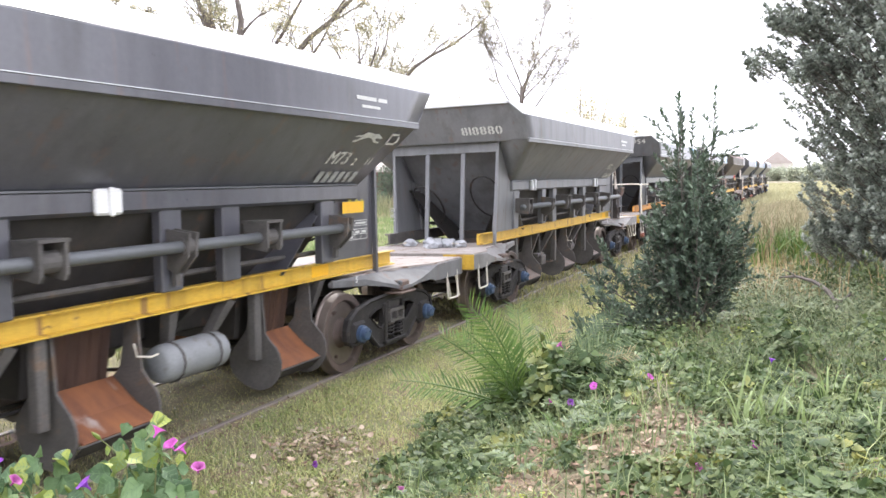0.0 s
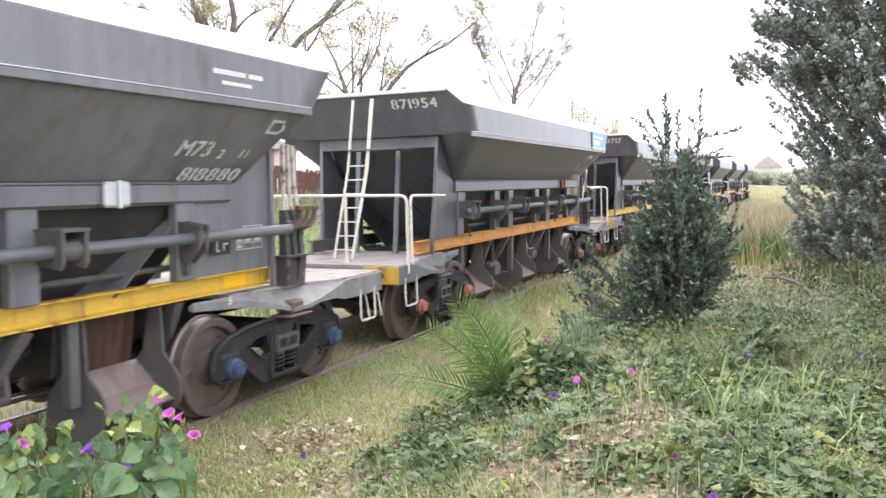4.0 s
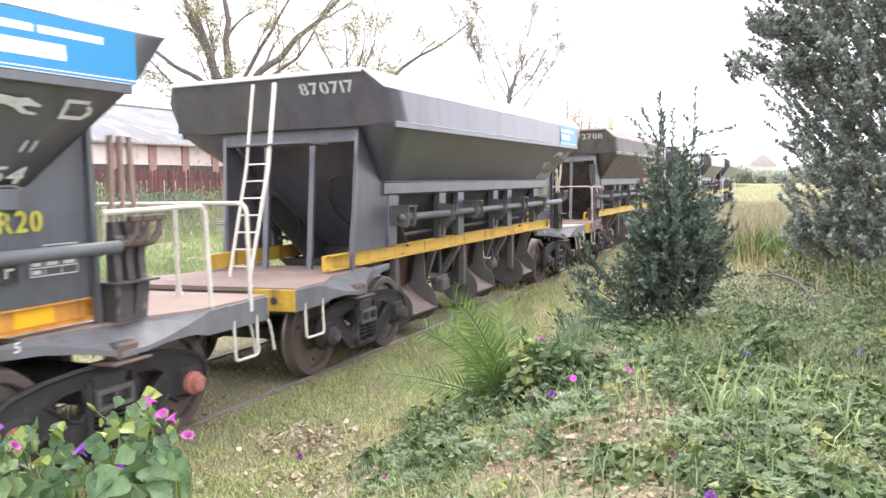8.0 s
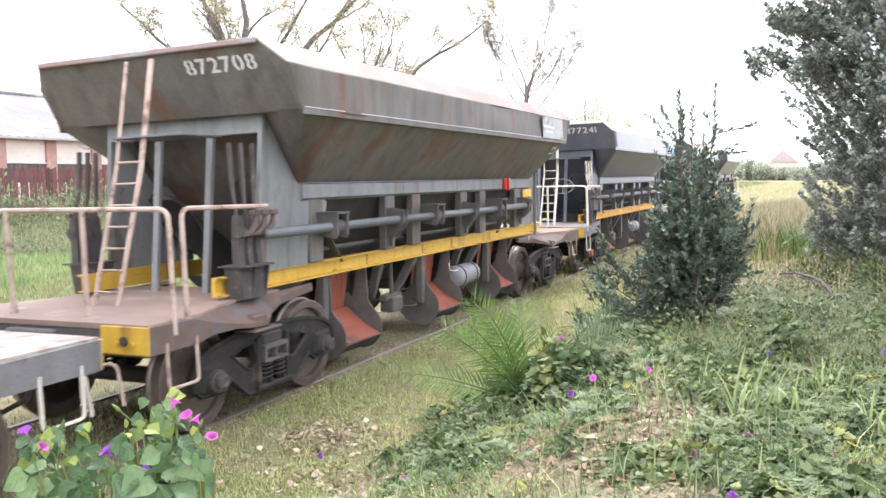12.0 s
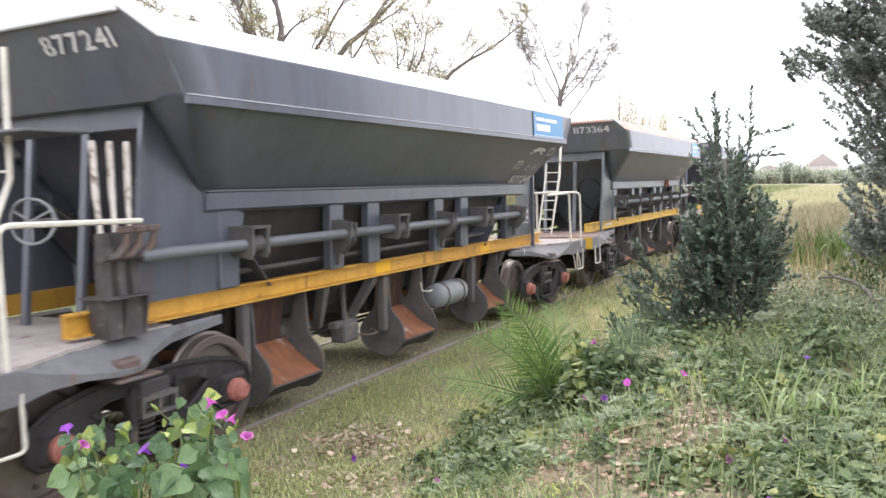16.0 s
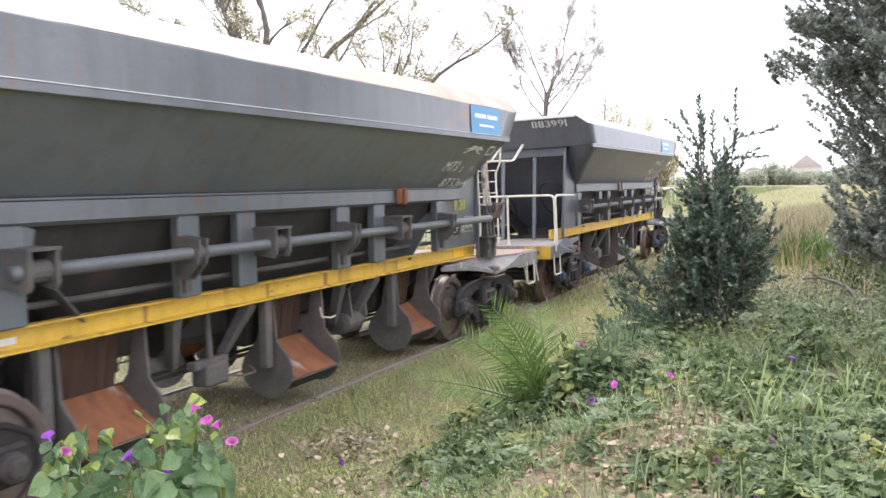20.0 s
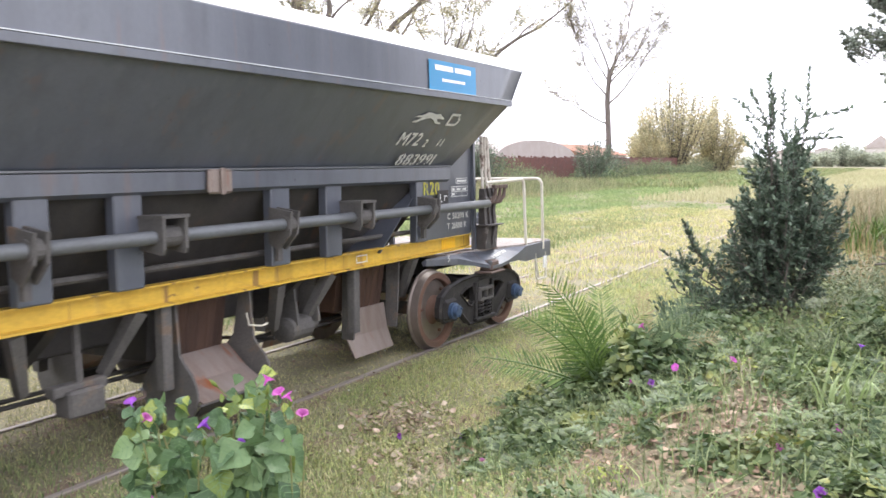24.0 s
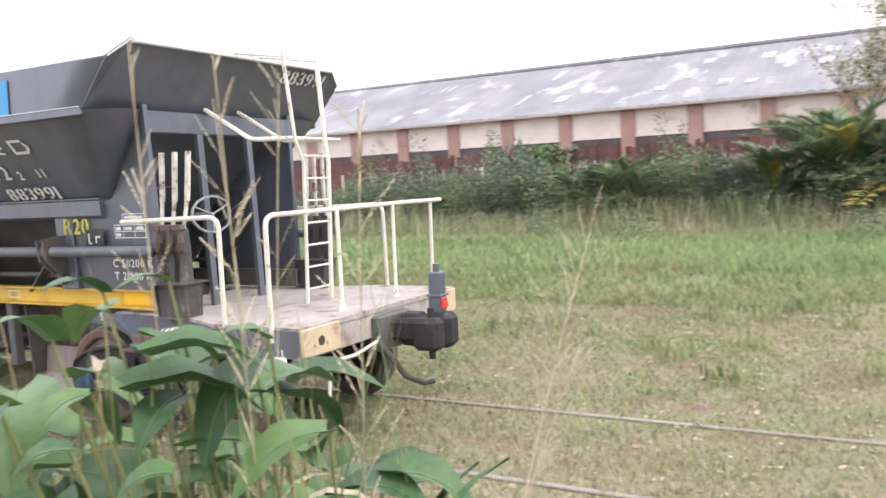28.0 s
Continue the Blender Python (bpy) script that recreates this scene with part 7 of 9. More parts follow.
cr = np.random.default_rng(31)
vine_spots, weed_spots, pale_spots = [], [], []
for hx, hy, hrx, hry, hh in HEAPS:
    for q in range(9):
        vine_spots.append((hx + cr.normal() * hrx * 0.55, hy + cr.normal() * hry * 0.55, cr.uniform(0.14, 0.30), hh * cr.uniform(0.5, 1.2), int(cr.integers(60, 130))))
for q in range(16):
    vine_spots.append((cr.normal(-1.72, 0.20), cr.normal(5.9, 0.20), cr.uniform(0.12, 0.22), cr.uniform(0.25, 0.62), int(cr.integers(60, 120))))
while len(weed_spots) < 330:
    wx, wy = cr.uniform(-3.0, 3.2), cr.uniform(2.3, 10.5)
    if wx < -2.9 + 0.5 * np.sin(wy * 1.7) + np.clip(5.2 - wy, 0, 5) * 0.75 or bump_field(wx, wy, BARE) > 0.25:
        continue
    weed_spots.append((wx, wy, cr.uniform(0.08, 0.24), cr.uniform(0.05, 0.20), int(cr.integers(60, 160))))
    if cr.uniform() < 0.45:
        pale_spots.append((wx + cr.normal() * 0.2, wy + cr.normal() * 0.2, cr.uniform(0.06, 0.18), cr.uniform(0.08, 0.26), int(cr.integers(40, 110))))
for q in range(60):
    wx, wy = cr.uniform(-2.1, 1.8), cr.uniform(3.0, 6.6)
    if wx > -2.6 + np.clip(5.2 - wy, 0, 5) * 0.75 and bump_field(wx, wy, BARE) < 0.3:
        vine_spots.append((wx, wy, cr.uniform(0.16, 0.32), cr.uniform(0.05, 0.14), int(cr.integers(60, 110))))
clumps("creeper_vine", vine_spots, (0.04, 0.09), M["vine"], HEART, HEART_F, 1.0, 24, "dark heart-leaved creeper heaped over the bank")
clumps("ground_weeds", weed_spots, (0.025, 0.055), M["vine"], HEART, HEART_F, 0.9, 25, "small-leaved dark weeds in low clumps")
clumps("pale_weeds", pale_spots, (0.03, 0.06), M["cover"], OVAL6, OVAL6_F, 1.1, 26, "yellow-green weeds in loose clumps")
clumps("yellow_weeds", [(-0.97, 5.75, 0.16, 0.10, 150), (-0.80, 5.55, 0.12, 0.06, 110), (-1.15, 5.95, 0.10, 0.08, 80), (-0.55, 7.1, 0.25, 0.30, 160), (-0.25, 7.6, 0.3, 0.3, 170), (0.3, 4.6, 0.12, 0.08, 80), (-1.25, 3.6, 0.14, 0.07, 90), (0.7, 5.7, 0.2, 0.15, 120)], (0.02, 0.045), M["lime"], OVAL6, OVAL6_F, 1.0, 27, "yellow-green weeds in small patches")
bank_leaves("ground_cover", 46000, lambda x, y: np.clip(2.2 * vnoise(x, y, 0.5) * vnoise(x, y, 1.3) - 0.12, 0, 1) * bare(x, y), (0.018, 0.045), M["cover"], OVAL6, OVAL6_F, 1.5, 0.02, 22, "tiny-leaved ground cover between the clumps", 0.15)
bank_leaves("grey_weeds", 30000, lambda x, y: np.clip((y - 7.0) / 1.5, 0, 1) * (0.25 + 0.75 * patchy(x, y, 2.2, 1.3)) * np.clip((x + 1.6) / 1.0, 0, 1) * 0.8, (0.03, 0.07), M["greyweed"], OVAL, OVAL_F, 0.75, 0.32, 23, "pale grey-green weeds in a loose tangle", 0.7)

hb = np.random.default_rng(58)
clumps("grey_herbs", [(hb.uniform(-0.9, 1.0), hb.uniform(9.0, 13.0), hb.uniform(0.15, 0.4), hb.uniform(0.12, 0.40), int(hb.integers(90, 200))) for q in range(46)], (0.03, 0.07), M["greyweed"], OVAL6, OVAL6_F, 0.8, 59, "grey-green herbs before the field")

# feathery herbs and runners between the vines
herb = np.random.default_rng(37)
HP, HD, HS = [], [], []
for q in range(260):
    hx, hy = herb.uniform(-2.6, 3.0), herb.uniform(2.6, 9.5)
    if hx < -2.9 + np.clip(5.2 - hy, 0, 5) * 0.75 or bump_field(hx, hy, BARE) > 0.3:
        continue
    for k in range(int(herb.integers(5, 10))):
        a = herb.uniform(0, 2 * math.pi)
        ln, m = herb.uniform(0.10, 0.26), 9
        u = np.repeat(np.linspace(0.2, 1, m), 2)
        run = np.stack([np.cos(a) * ln * u * 0.75, np.sin(a) * ln * u * 0.75, 0.03 + ln * (0.9 * u - 0.6 * u * u)], 1) + [hx, hy, float(ground_z(hx, hy))]
        sg = np.tile([1.0, -1.0], m)
        HP.append(run)
        d = np.stack([np.cos(a) * 0.6 - np.sin(a) * sg, np.sin(a) * 0.6 + np.cos(a) * sg, herb.normal(size=2 * m) * 0.2], 1)
        d /= np.linalg.norm(d, axis=1)[:, None]
        b = np.cross(np.array([0.1, -0.2, 1.0]), d)
        HD.append(d)
        HS.append(b / np.linalg.norm(b, axis=1)[:, None])
HP, HD, HS = map(np.concatenate, (HP, HD, HS))
tagged(leaves("feathery_herbs", HP, herb.uniform(0.03, 0.06, len(HP)), HD, HS, M["herb"], OVAL6, OVAL6_F, None, 0.8), "pale feathery herbs among the creepers", "herbs", kind="stuff")
n = 900
hx, hy = herb.uniform(-2.4, 2.8, n), herb.uniform(2.6, 9.0, n)
tagged(blades("dead_stems", hx, hy, herb.uniform(0.02, 0.14, n), M["bark"], 0.0022, 3.2, herb), "brown dead stems lying on the bank", "dead stems", kind="stuff")

# single flowers along the bank
bank_flowers = [(-1.63, 5.64, 0.46, 0), (-1.35, 5.46, 0.14, 0), (-1.62, 5.25, 0.15, 0), (-1.50, 5.33, 0.10, 1), (-1.05, 5.69, 0.10, 0), (-0.29, 6.17, 0.20, 1), (-0.54, 4.10, 0.06, 0), (-0.315, 4.64, 0.05, 0), (-3.55, 5.36, 0.06, 1), (-3.10, 5.59, 0.06, 1), (-2.38, 4.58, 0.07, 0), (-0.29, 3.63, 0.06, 1), (0.51, 6.96, 0.15, 1)]
for k, (fx, fy, fh, kind) in enumerate(bank_flowers):
    rng = np.random.default_rng(100 + k)
    z = float(ground_z(fx, fy))
    f = holder("vine_flower", pose(fx, fy, z), "violet morning glory flower on its vine" if kind else "magenta morning glory flower on its vine", "flower", "flowers on the bank")
    bm = bmesh.new()
    tube(bm, [(0, 0, -0.05), (0.01, 0, fh * 0.5), (0, 0, fh + 0.01)], 0.003, 4)
    part("stem", bm, M["stem"], f)
    face = Vector((0.2 + rng.normal() * 0.8, -0.5 + rng.normal() * 0.5, 0.8))
    trumpet("flower", Matrix.Translation((0, 0, fh)) @ face.to_track_quat("Z", "Y").to_matrix().to_4x4(), 0.042, M["petal_v"] if kind else M["petal"], f)

# palm seedlings, the dark bush and the big evergreen at the bank's edge
UPRIGHT = ((206, 66, 0.80), (190, 76, 1.02), (232, 78, 1.0), (214, 58, 0.92), (120, 80, 0.92), (30, 82, 0.75), (212, 30, 0.92), (196, 24, 0.74), (262, 52, 0.62), (228, 68, 0.9))
palm("young_palm", -2.0, 5.93, len(UPRIGHT), 1.0, "young feathery palm growing out of vines", 5, M["frond"], 0.06, 0.0058, 27, 1.45, dry=0, sag=0.16, poses=UPRIGHT, face=(0.44, -0.88, 0.2))
STIFF = ((20, 30, 0.5), (110, 70, 0.55), (60, 50, 0.5), (26, 62, 0.62), (8, 44, 0.62), (350, 50, 0.58), (48, 64, 0.55), (326, 34, 0.55), (24, 22, 0.56), (150, 60, 0.45), (300, 48, 0.5))
palm("young_palm", -1.74, 6.02, len(STIFF), 0.6, "dark stiff palm seedling with dead pale fronds", 15, M["darkfrond"], 0.22, 0.0062, 24, 1.3, dry=2, sag=0.10, poses=STIFF, face=(0.44, -0.80, 0.5))
palm("young_palm", -2.95, 6.45, 6, 0.36, "tiny palm seedling in the grass", 6, M["frond"], 0.02, 0.006, 14, 1.2, dry=0, sag=0.3)
palm("young_palm", -1.30, 4.50, 6, 0.36, "small palm seedling with a yellowing frond", 7, M["frond"], 0.02, 0.006, 16, 0.9, dry=1, sag=0.3)


def bough_bush(t, rng, boughs, leaf, mat, shoots=13, per=17):
    """A bush of single boughs from one foot, each beset with short upward shoots of spiralling leaves."""
    bm = bmesh.new()
    pos, al, si = [], [], []
    for az, r, h in boughs:
        a = math.radians(az) + rng.normal() * 0.12
        out = np.array([math.cos(a), math.sin(a), 0.0])
        end = out * r + np.array([0, 0, h])
        mid = out * r * 0.50 + np.array([0, 0, h * 0.42])
        curve = lambda u: (1 - u) ** 2 * out * 0.04 + 2 * u * (1 - u) * mid + u * u * end
        us = np.linspace(0, 1, 8)
        tube(bm, [curve(u) for u in us], 0, 5, [0.016 * (1 - 0.75 * u) for u in us])
        for k in range(shoots):
            u = 1.0 if k == 0 else rng.uniform(0.12, 1.0) ** 0.75
            p = curve(u)
            d = out * rng.uniform(0.0, 0.9) + rng.normal(size=3) * 0.45 + np.array([0, 0, rng.uniform(0.5, 1.3)])
            d /= np.linalg.norm(d)
            ln = rng.uniform(0.14, 0.36) * (1.0 if h < 1.6 else 1.25)
            if k == 0:
                d, ln = (end - mid) / np.linalg.norm(end - mid) * 0.5 + np.array([0, 0, 0.7]), ln * 1.2
                d /= np.linalg.norm(d)
            tip = p + d * ln
            tube(bm, [p, (p + tip) / 2 + rng.normal(size=3) * 0.01, tip], 0, 3, [0.005, 0.004, 0.002])
            m = int(per * ln / 0.25)
            w = np.linspace(0.12, 1.0, m)
            c = p + np.outer(w, tip - p)
            ring = rng.normal(size=(m, 3))
            ring -= (ring @ d)[:, None] * d
            ring /= np.linalg.norm(ring, axis=1)[:, None]
            q = ring * rng.uniform(0.5, 1.0, m)[:, None] + d * (0.45 + 0.5 * w)[:, None]
            q /= np.linalg.norm(q, axis=1)[:, None]
            sd = np.cross(q, d + rng.normal(size=(m, 3)) * 0.3)
            pos.append(c)
            al.append(q)
            si.append(sd / (np.linalg.norm(sd, axis=1)[:, None] + 1e-9))
    part("stem", bm, M["bark"], t)
    pos, al, si = map(np.concatenate, (pos, al, si))
    leaves("crown", pos, leaf * rng.uniform(0.65, 1.2, len(pos)), al, si, mat, OVAL6, OVAL6_F, t, 0.95)


db = holder("dark_bush", pose(-1.12, 8.45, float(ground_z(-1.12, 8.45)) - 0.05), "dark green bush with upright leafy shoots", "bush")
rng = np.random.default_rng(3)
BOUGHS = [(360 * q / 13 + 8, 0.42 + 0.14 * ((q * 5) % 4) / 3, 0.52 + 0.20 * ((q * 7) % 3)) for q in range(13)]
BOUGHS += [(360 * q / 12 + 20, 0.32 + 0.12 * ((q * 3) % 4) / 3, 0.92 + 0.12 * ((q * 5) % 3)) for q in range(12)]
BOUGHS += [(360 * q / 9 + 5, 0.13 + 0.07 * ((q * 2) % 3), 1.22 + 0.12 * ((q * 4) % 3)) for q in range(9)]
BOUGHS += [(206, 0.92, 0.52), (214, 1.02, 0.30), (198, 0.80, 0.66), (222, 0.85, 0.16), (206, 0.20, 1.98), (26, 0.22, 2.00), (120, 0.10, 1.72), (30, 0.12, 1.66), (210, 0.14, 1.62), (300, 0.18, 1.50), (26, 0.66, 0.80), (16, 0.60, 0.98)]
BOUGHS = [(az, r * (0.82 if r < 0.7 else 1.0), h) for az, r, h in BOUGHS]
bough_bush(db, rng, BOUGHS, 0.060, M["bush"], 19, 24)
shrub("bush_skirt", -1.75, 8.6, 0.34, 0.62, "low dark foliage at the foot of the bush", 8, M["bush"], 14, 44, 0.08, 0, 0.0)


def evergreen(x, y, seed):
    rng = np.random.default_rng(seed)
    z0 = float(ground_z(x, y)) - 0.1
    t = holder("evergreen_tree", pose(x, y, z0), "tall dense grey-green evergreen tree beside the field", "tree")
    bm = bmesh.new()
    tube(bm, [(0, 0, 0), (0.1, 0, 1.5), (0.05, 0.1, 3.5), (0.1, 0, 6.5)], 0, 8, [0.2, 0.16, 0.12, 0.04])
    part("trunk", bm, M["bark"], t)
    profile = ((0, 1.25), (0.07, 1.38), (0.13, 1.48), (0.20, 1.64), (0.25, 1.56), (0.28, 1.60), (0.32, 1.68), (0.37, 1.82), (0.51, 1.98), (0.7, 1.9), (0.88, 1.5), (1.0, 0.8))
    tips = ((176, 2.45, 3.25), (170, 2.25, 3.9), (190, 2.35, 4.6), (200, 2.3, 3.6), (214, 2.1, 3.0), (205, 1.7, 0.9))
    shoot_bush(t, rng, 5600, 7.6, profile, 0.066, 46, M["evergreen"], 0.42, (-0.02, -0.02), 0.007, tips)


evergreen(1.45, 12.6, 17)
shrub("field_scrub", 1.2, 9.6, 0.8, 0.9, "tangled grey-green scrub on the bank", 31, M["cover"], 22, 50, 0.06)
shrub("field_scrub", 0.35, 11.2, 0.6, 0.7, "low tangled scrub in dry grass", 32, M["cover"], 18, 50, 0.06)
shrub("field_scrub", 2.2, 7.6, 0.8, 0.9, "leafy scrub beside the creeper", 33, M["cover"], 20, 60, 0.07)
bc = np.random.default_rng(34)
bn = 2600
tagged(blades("grass_clump", 0.0 + bc.normal(size=bn) * 0.42, 15.9 + bc.normal(size=bn) * 0.8, bc.uniform(0.25, 0.62, bn), M["frond"], 0.014, 0.9, bc), "bright green clump of rank grass by the field", "grass clump", kind="stuff")

# bare-branched trees behind the fence
def limbed_tree(x, y, seed, trunk, limbs, label, density=2.0, leaf=0.16, twig=0.022, fork=0.8):
    """A trunk with long crooked limbs that branch towards their ends, and thin yellowing leaf on the twigs.
    trunk: height and foot radius; limbs: azimuth, height, rise, length and radius."""
    rng = np.random.default_rng(seed)
    t = holder("street_tree", pose(x, y, float(ground_z(x, y)) - 0.1), label, "tree")
    bm = bmesh.new()
    tips = []
    h, r0 = trunk
    tube(bm, [(0, 0, 0), (0.02 * h, 0, h * 0.3), (-0.01 * h, 0.02 * h, h * 0.7), (0.01 * h, 0.01 * h, h)], 0, 9, [r0 * 1.15, r0 * 0.9, r0 * 0.8, r0 * 0.65])

    def limb(p, az, el, ln, r, level):
        d = np.array([math.cos(az) * math.cos(el), math.sin(az) * math.cos(el), math.sin(el)])
        pts, q = [np.array(p, float)], np.array(p, float)
        for k in range(8):
            d = d + rng.normal(size=3) * (0.13 + 0.03 * level) + np.array([0, 0, 0.05 if level < 2 else -0.03])
            d /= np.linalg.norm(d)
            q = q + d * ln / 8
            pts.append(q.copy())
            if level > 0 and k > 1:
                tips.append(q.copy())
            for split in range(int(level < 3 and k > 0) * (int(rng.uniform() < fork) + int(rng.uniform() < fork - 0.8))):
                a = math.atan2(d[1], d[0]) + rng.choice((-1, 1)) * rng.uniform(0.5, 1.4)
                limb(q, a, math.asin(max(-0.9, min(0.95, d[2]))) * 0.6 + rng.uniform(-0.1, 0.5), ln * rng.uniform(0.25, 0.5) * (1.15 - 0.07 * k), r * 0.42 * (1 - 0.07 * k), level + 1)
        tube(bm, pts, 0, 7 if level == 0 else 4 if level == 1 else 3, [max(twig, r * (1 - 0.10 * k)) for k in range(9)])

    for az, z, el, ln, r in limbs:
        limb((0.01 * z, 0.01 * z, z), math.radians(az), el, ln, r, 0)
    part("trunk", bm, M["bark"], t, "grey trunk with crooked branching limbs", smooth=True)
    P = np.array(tips)
    pick = rng.integers(0, len(P), int(len(P) * density))
    a, b, c = frames(len(pick), -0.3, rng)
    leaves("crown", P[pick] + rng.normal(size=(len(pick), 3)) * 0.28, leaf * rng.uniform(0.6, 1.2, len(pick)), a, b, M["autumn"], OVAL, OVAL_F, t, 1.5)


limbed_tree(-38.4, 49.9, 48, (8.0, 0.74), ((30, 7.4, 0.92, 15, 0.36), (212, 6.6, 1.05, 14, 0.34), (120, 7.8, 1.30, 13, 0.36), (206, 5.4, 0.50, 10, 0.17), (26, 4.6, 0.42, 7, 0.14), (20, 7.8, 0.55, 12, 0.17), (216, 7.6, 0.75, 13, 0.22), (300, 6.5, 0.7, 9, 0.16),
            (240, 7.9, 0.95, 12, 0.20), (0, 7.9, 0.95, 12, 0.20), (150, 7.6, 0.8, 10, 0.18)), "large old tree with sparse yellowing leaves", 2.6, 0.125, 0.022)
limbed_tree(-39.4, 69.5, 46, (6.0, 0.46), ((208, 5.6, 1.48, 15, 0.26), (30, 5.6, 1.12, 17, 0.30), (206, 5.4, 0.72, 11, 0.15), (28, 8.6, 0.35, 9, 0.12), (26, 6.6, 0.25, 6, 0.10), (110, 5.8, 1.2, 14, 0.18), (300, 5.8, 1.0, 12, 0.16), (212, 9.0, 0.7, 10, 0.13), (40, 11.0, 0.9, 10, 0.13)), "spreading tree with thin yellowing crown", 2.8, 0.13, 0.024)
limbed_tree(-38.0, 112.0, 43, (15.0, 0.46), ((206, 7.4, 0.40, 10.5, 0.12), (30, 10.2, 0.75, 13, 0.14), (200, 11.0, 0.80, 12, 0.13), (80, 12.8, 1.05, 15, 0.14), (20, 14.6, 1.15, 16, 0.12), (215, 14.6, 1.25, 15, 0.14), (300, 12.0, 0.8, 10.0, 0.15), (40, 13.0, 0.9, 14, 0.12), (196, 13.0, 0.95, 14, 0.12)), "tall slender tree, nearly bare of leaves", 0.22, 0.16, 0.018, 1.1)
tree("street_tree", -36.0, -1.0, 8.6, 0.6, 0.13, 0.3, M["autumn"], "small bare-twigged tree behind the palms", 44, 3, 0.12, 4, 0.42, 4, 0.6)
for gx_, gy_, gh, gr, gs, gl in ((-35.5, 139, 17.0, 6.6, 45, "broad autumn tree with golden leaves down to the ground"), (-30.0, 146, 11.5, 5.0, 47, "lower tree turning tan and yellow in autumn"), (-38.5, 133, 8.0, 4.2, 49, "yellow-leaved bush below the autumn tree")):
    shrub("golden_tree", gx_, gy_, gh, gr, gl, gs, M["golden"], 60, 200, 0.42, 8, 0.05, category="tree", taper=0.45)

# shrubs and palms along the fence
for px_, py_, ln_, n_, dry_, th_, lab_ in ((-27.6, -1.4, 3.4, 46, 2, 1.2, "large clump of dark palm fronds by the fence"), (-27.0, 0.6, 3.0, 40, 6, 0.8, "palm clump with yellow dying fronds"), (-27.4, 2.8, 2.9, 40, 7, 0.6, "palm clump with some yellow fronds"),
                                      (-27.8, -3.4, 2.7, 34, 1, 0.7, "small palm clump in the hedge"), (-26.9, -8.0, 2.6, 36, 0, 0.5, "low palm clump by the fence"), (-27.2, -9.6, 2.3, 30, 0, 0.4, "low spreading palm clump in the hedge")):
    palm("fence_palm", px_, py_, n_, ln_, lab_, 51 + n_ + dry_, M["darkfrond"], th_, 0.0095, 44, 1.5, dry=dry_, sag=0.40, low=0.22, dead="yellowfrond")
hr = random.Random(9)
for k, (hx, hy, hh, hw) in enumerate(((-31.5, -12.5, 1.7, 1.9), (-31.8, -15.5, 1.5, 1.6), (-31.5, -4.2, 2.0, 1.6), (-31.5, 5.2, 1.5, 2.0), (-31.5, 8.4, 1.7, 2.0), (-31.6, 12.2, 1.3, 2.2),
                                      (-31.0, 16.5, 1.2, 1.6), (-31.2, 20.4, 1.5, 1.8), (-31.5, 25.6, 1.5, 2.2), (-31.5, 30.0, 1.2, 2.0), (-31.0, 36.0, 1.5, 2.4), (-31.0, 42.0, 1.5, 2.6), (-30.6, 50.0, 1.7, 2.4),
                                      (-32.5, 62.2, 2.9, 2.6), (-32.6, 70.0, 1.6, 2.4), (-32.5, 90.5, 3.4, 3.0), (-32.5, 98.0, 2.4, 3.0), (-32.5, -20.0, 1.6, 2.2))):
    near = 3 < hy < 32
    shrub("fence_shrub", hx + (4.0 if near else 1.2), hy, hh * (1.75 if near else 1.25), hw * (1.35 if near else 1.2), "dark overgrown shrub against the fence", 60 + k, M["hedge"] if k % 3 else M["hedgedark"], 34, 70, 0.17, 0, 0.0)
for k in range(13):
    shrub("fence_shrub", -27.9 + hr.uniform(-0.6, 0.6), -27 + 2.35 * k, hr.uniform(1.9, 3.8), hr.uniform(1.4, 2.4), "dense dark shrub in the overgrown hedge by the fence", 130 + k, M["hedge"] if k % 2 else M["hedgedark"], 34, 80, 0.16, 0, 0.0)
for k in range(11):
    shrub("fence_scrub", -30.6 + hr.uniform(-1.2, 1.2), 86 + 4.6 * k, hr.uniform(1.6, 3.2), hr.uniform(2.2, 3.4), "rank tan and green scrub hiding the fence", 230 + k, M["greyweed"] if k % 3 else M["hedge"], 26, 60, 0.22, 0, 0.0)
shrub("fence_shrub", -29.4, 57.0, 4.8, 2.0, "tall dark shrub standing before the board fence", 171, M["hedgedark"], 46, 110, 0.16, 4, 0.0)
shrub("fence_shrub", -29.6, 82.3, 5.6, 2.6, "tall dark shrub beside the arched shed", 172, M["hedgedark"], 46, 110, 0.18, 4, 0.0)
for k, (hx, hy, hh, hw) in enumerate(((-27.2, -15.6, 2.9, 1.7), (-27.0, -13.4, 3.0, 1.6), (-27.0, -11.6, 2.6, 1.3), (-27.2, -6.3, 3.0, 1.5), (-27.4, -5.0, 2.4, 1.2), (-27.3, -18.4, 2.6, 2.0))):
    shrub("fence_shrub", hx, hy, hh, hw, "leafy shrub grown up over the board fence", 330 + k, M["hedge"] if k % 2 else M["hedgedark"], 40, 90, 0.13, 3, 0.0)
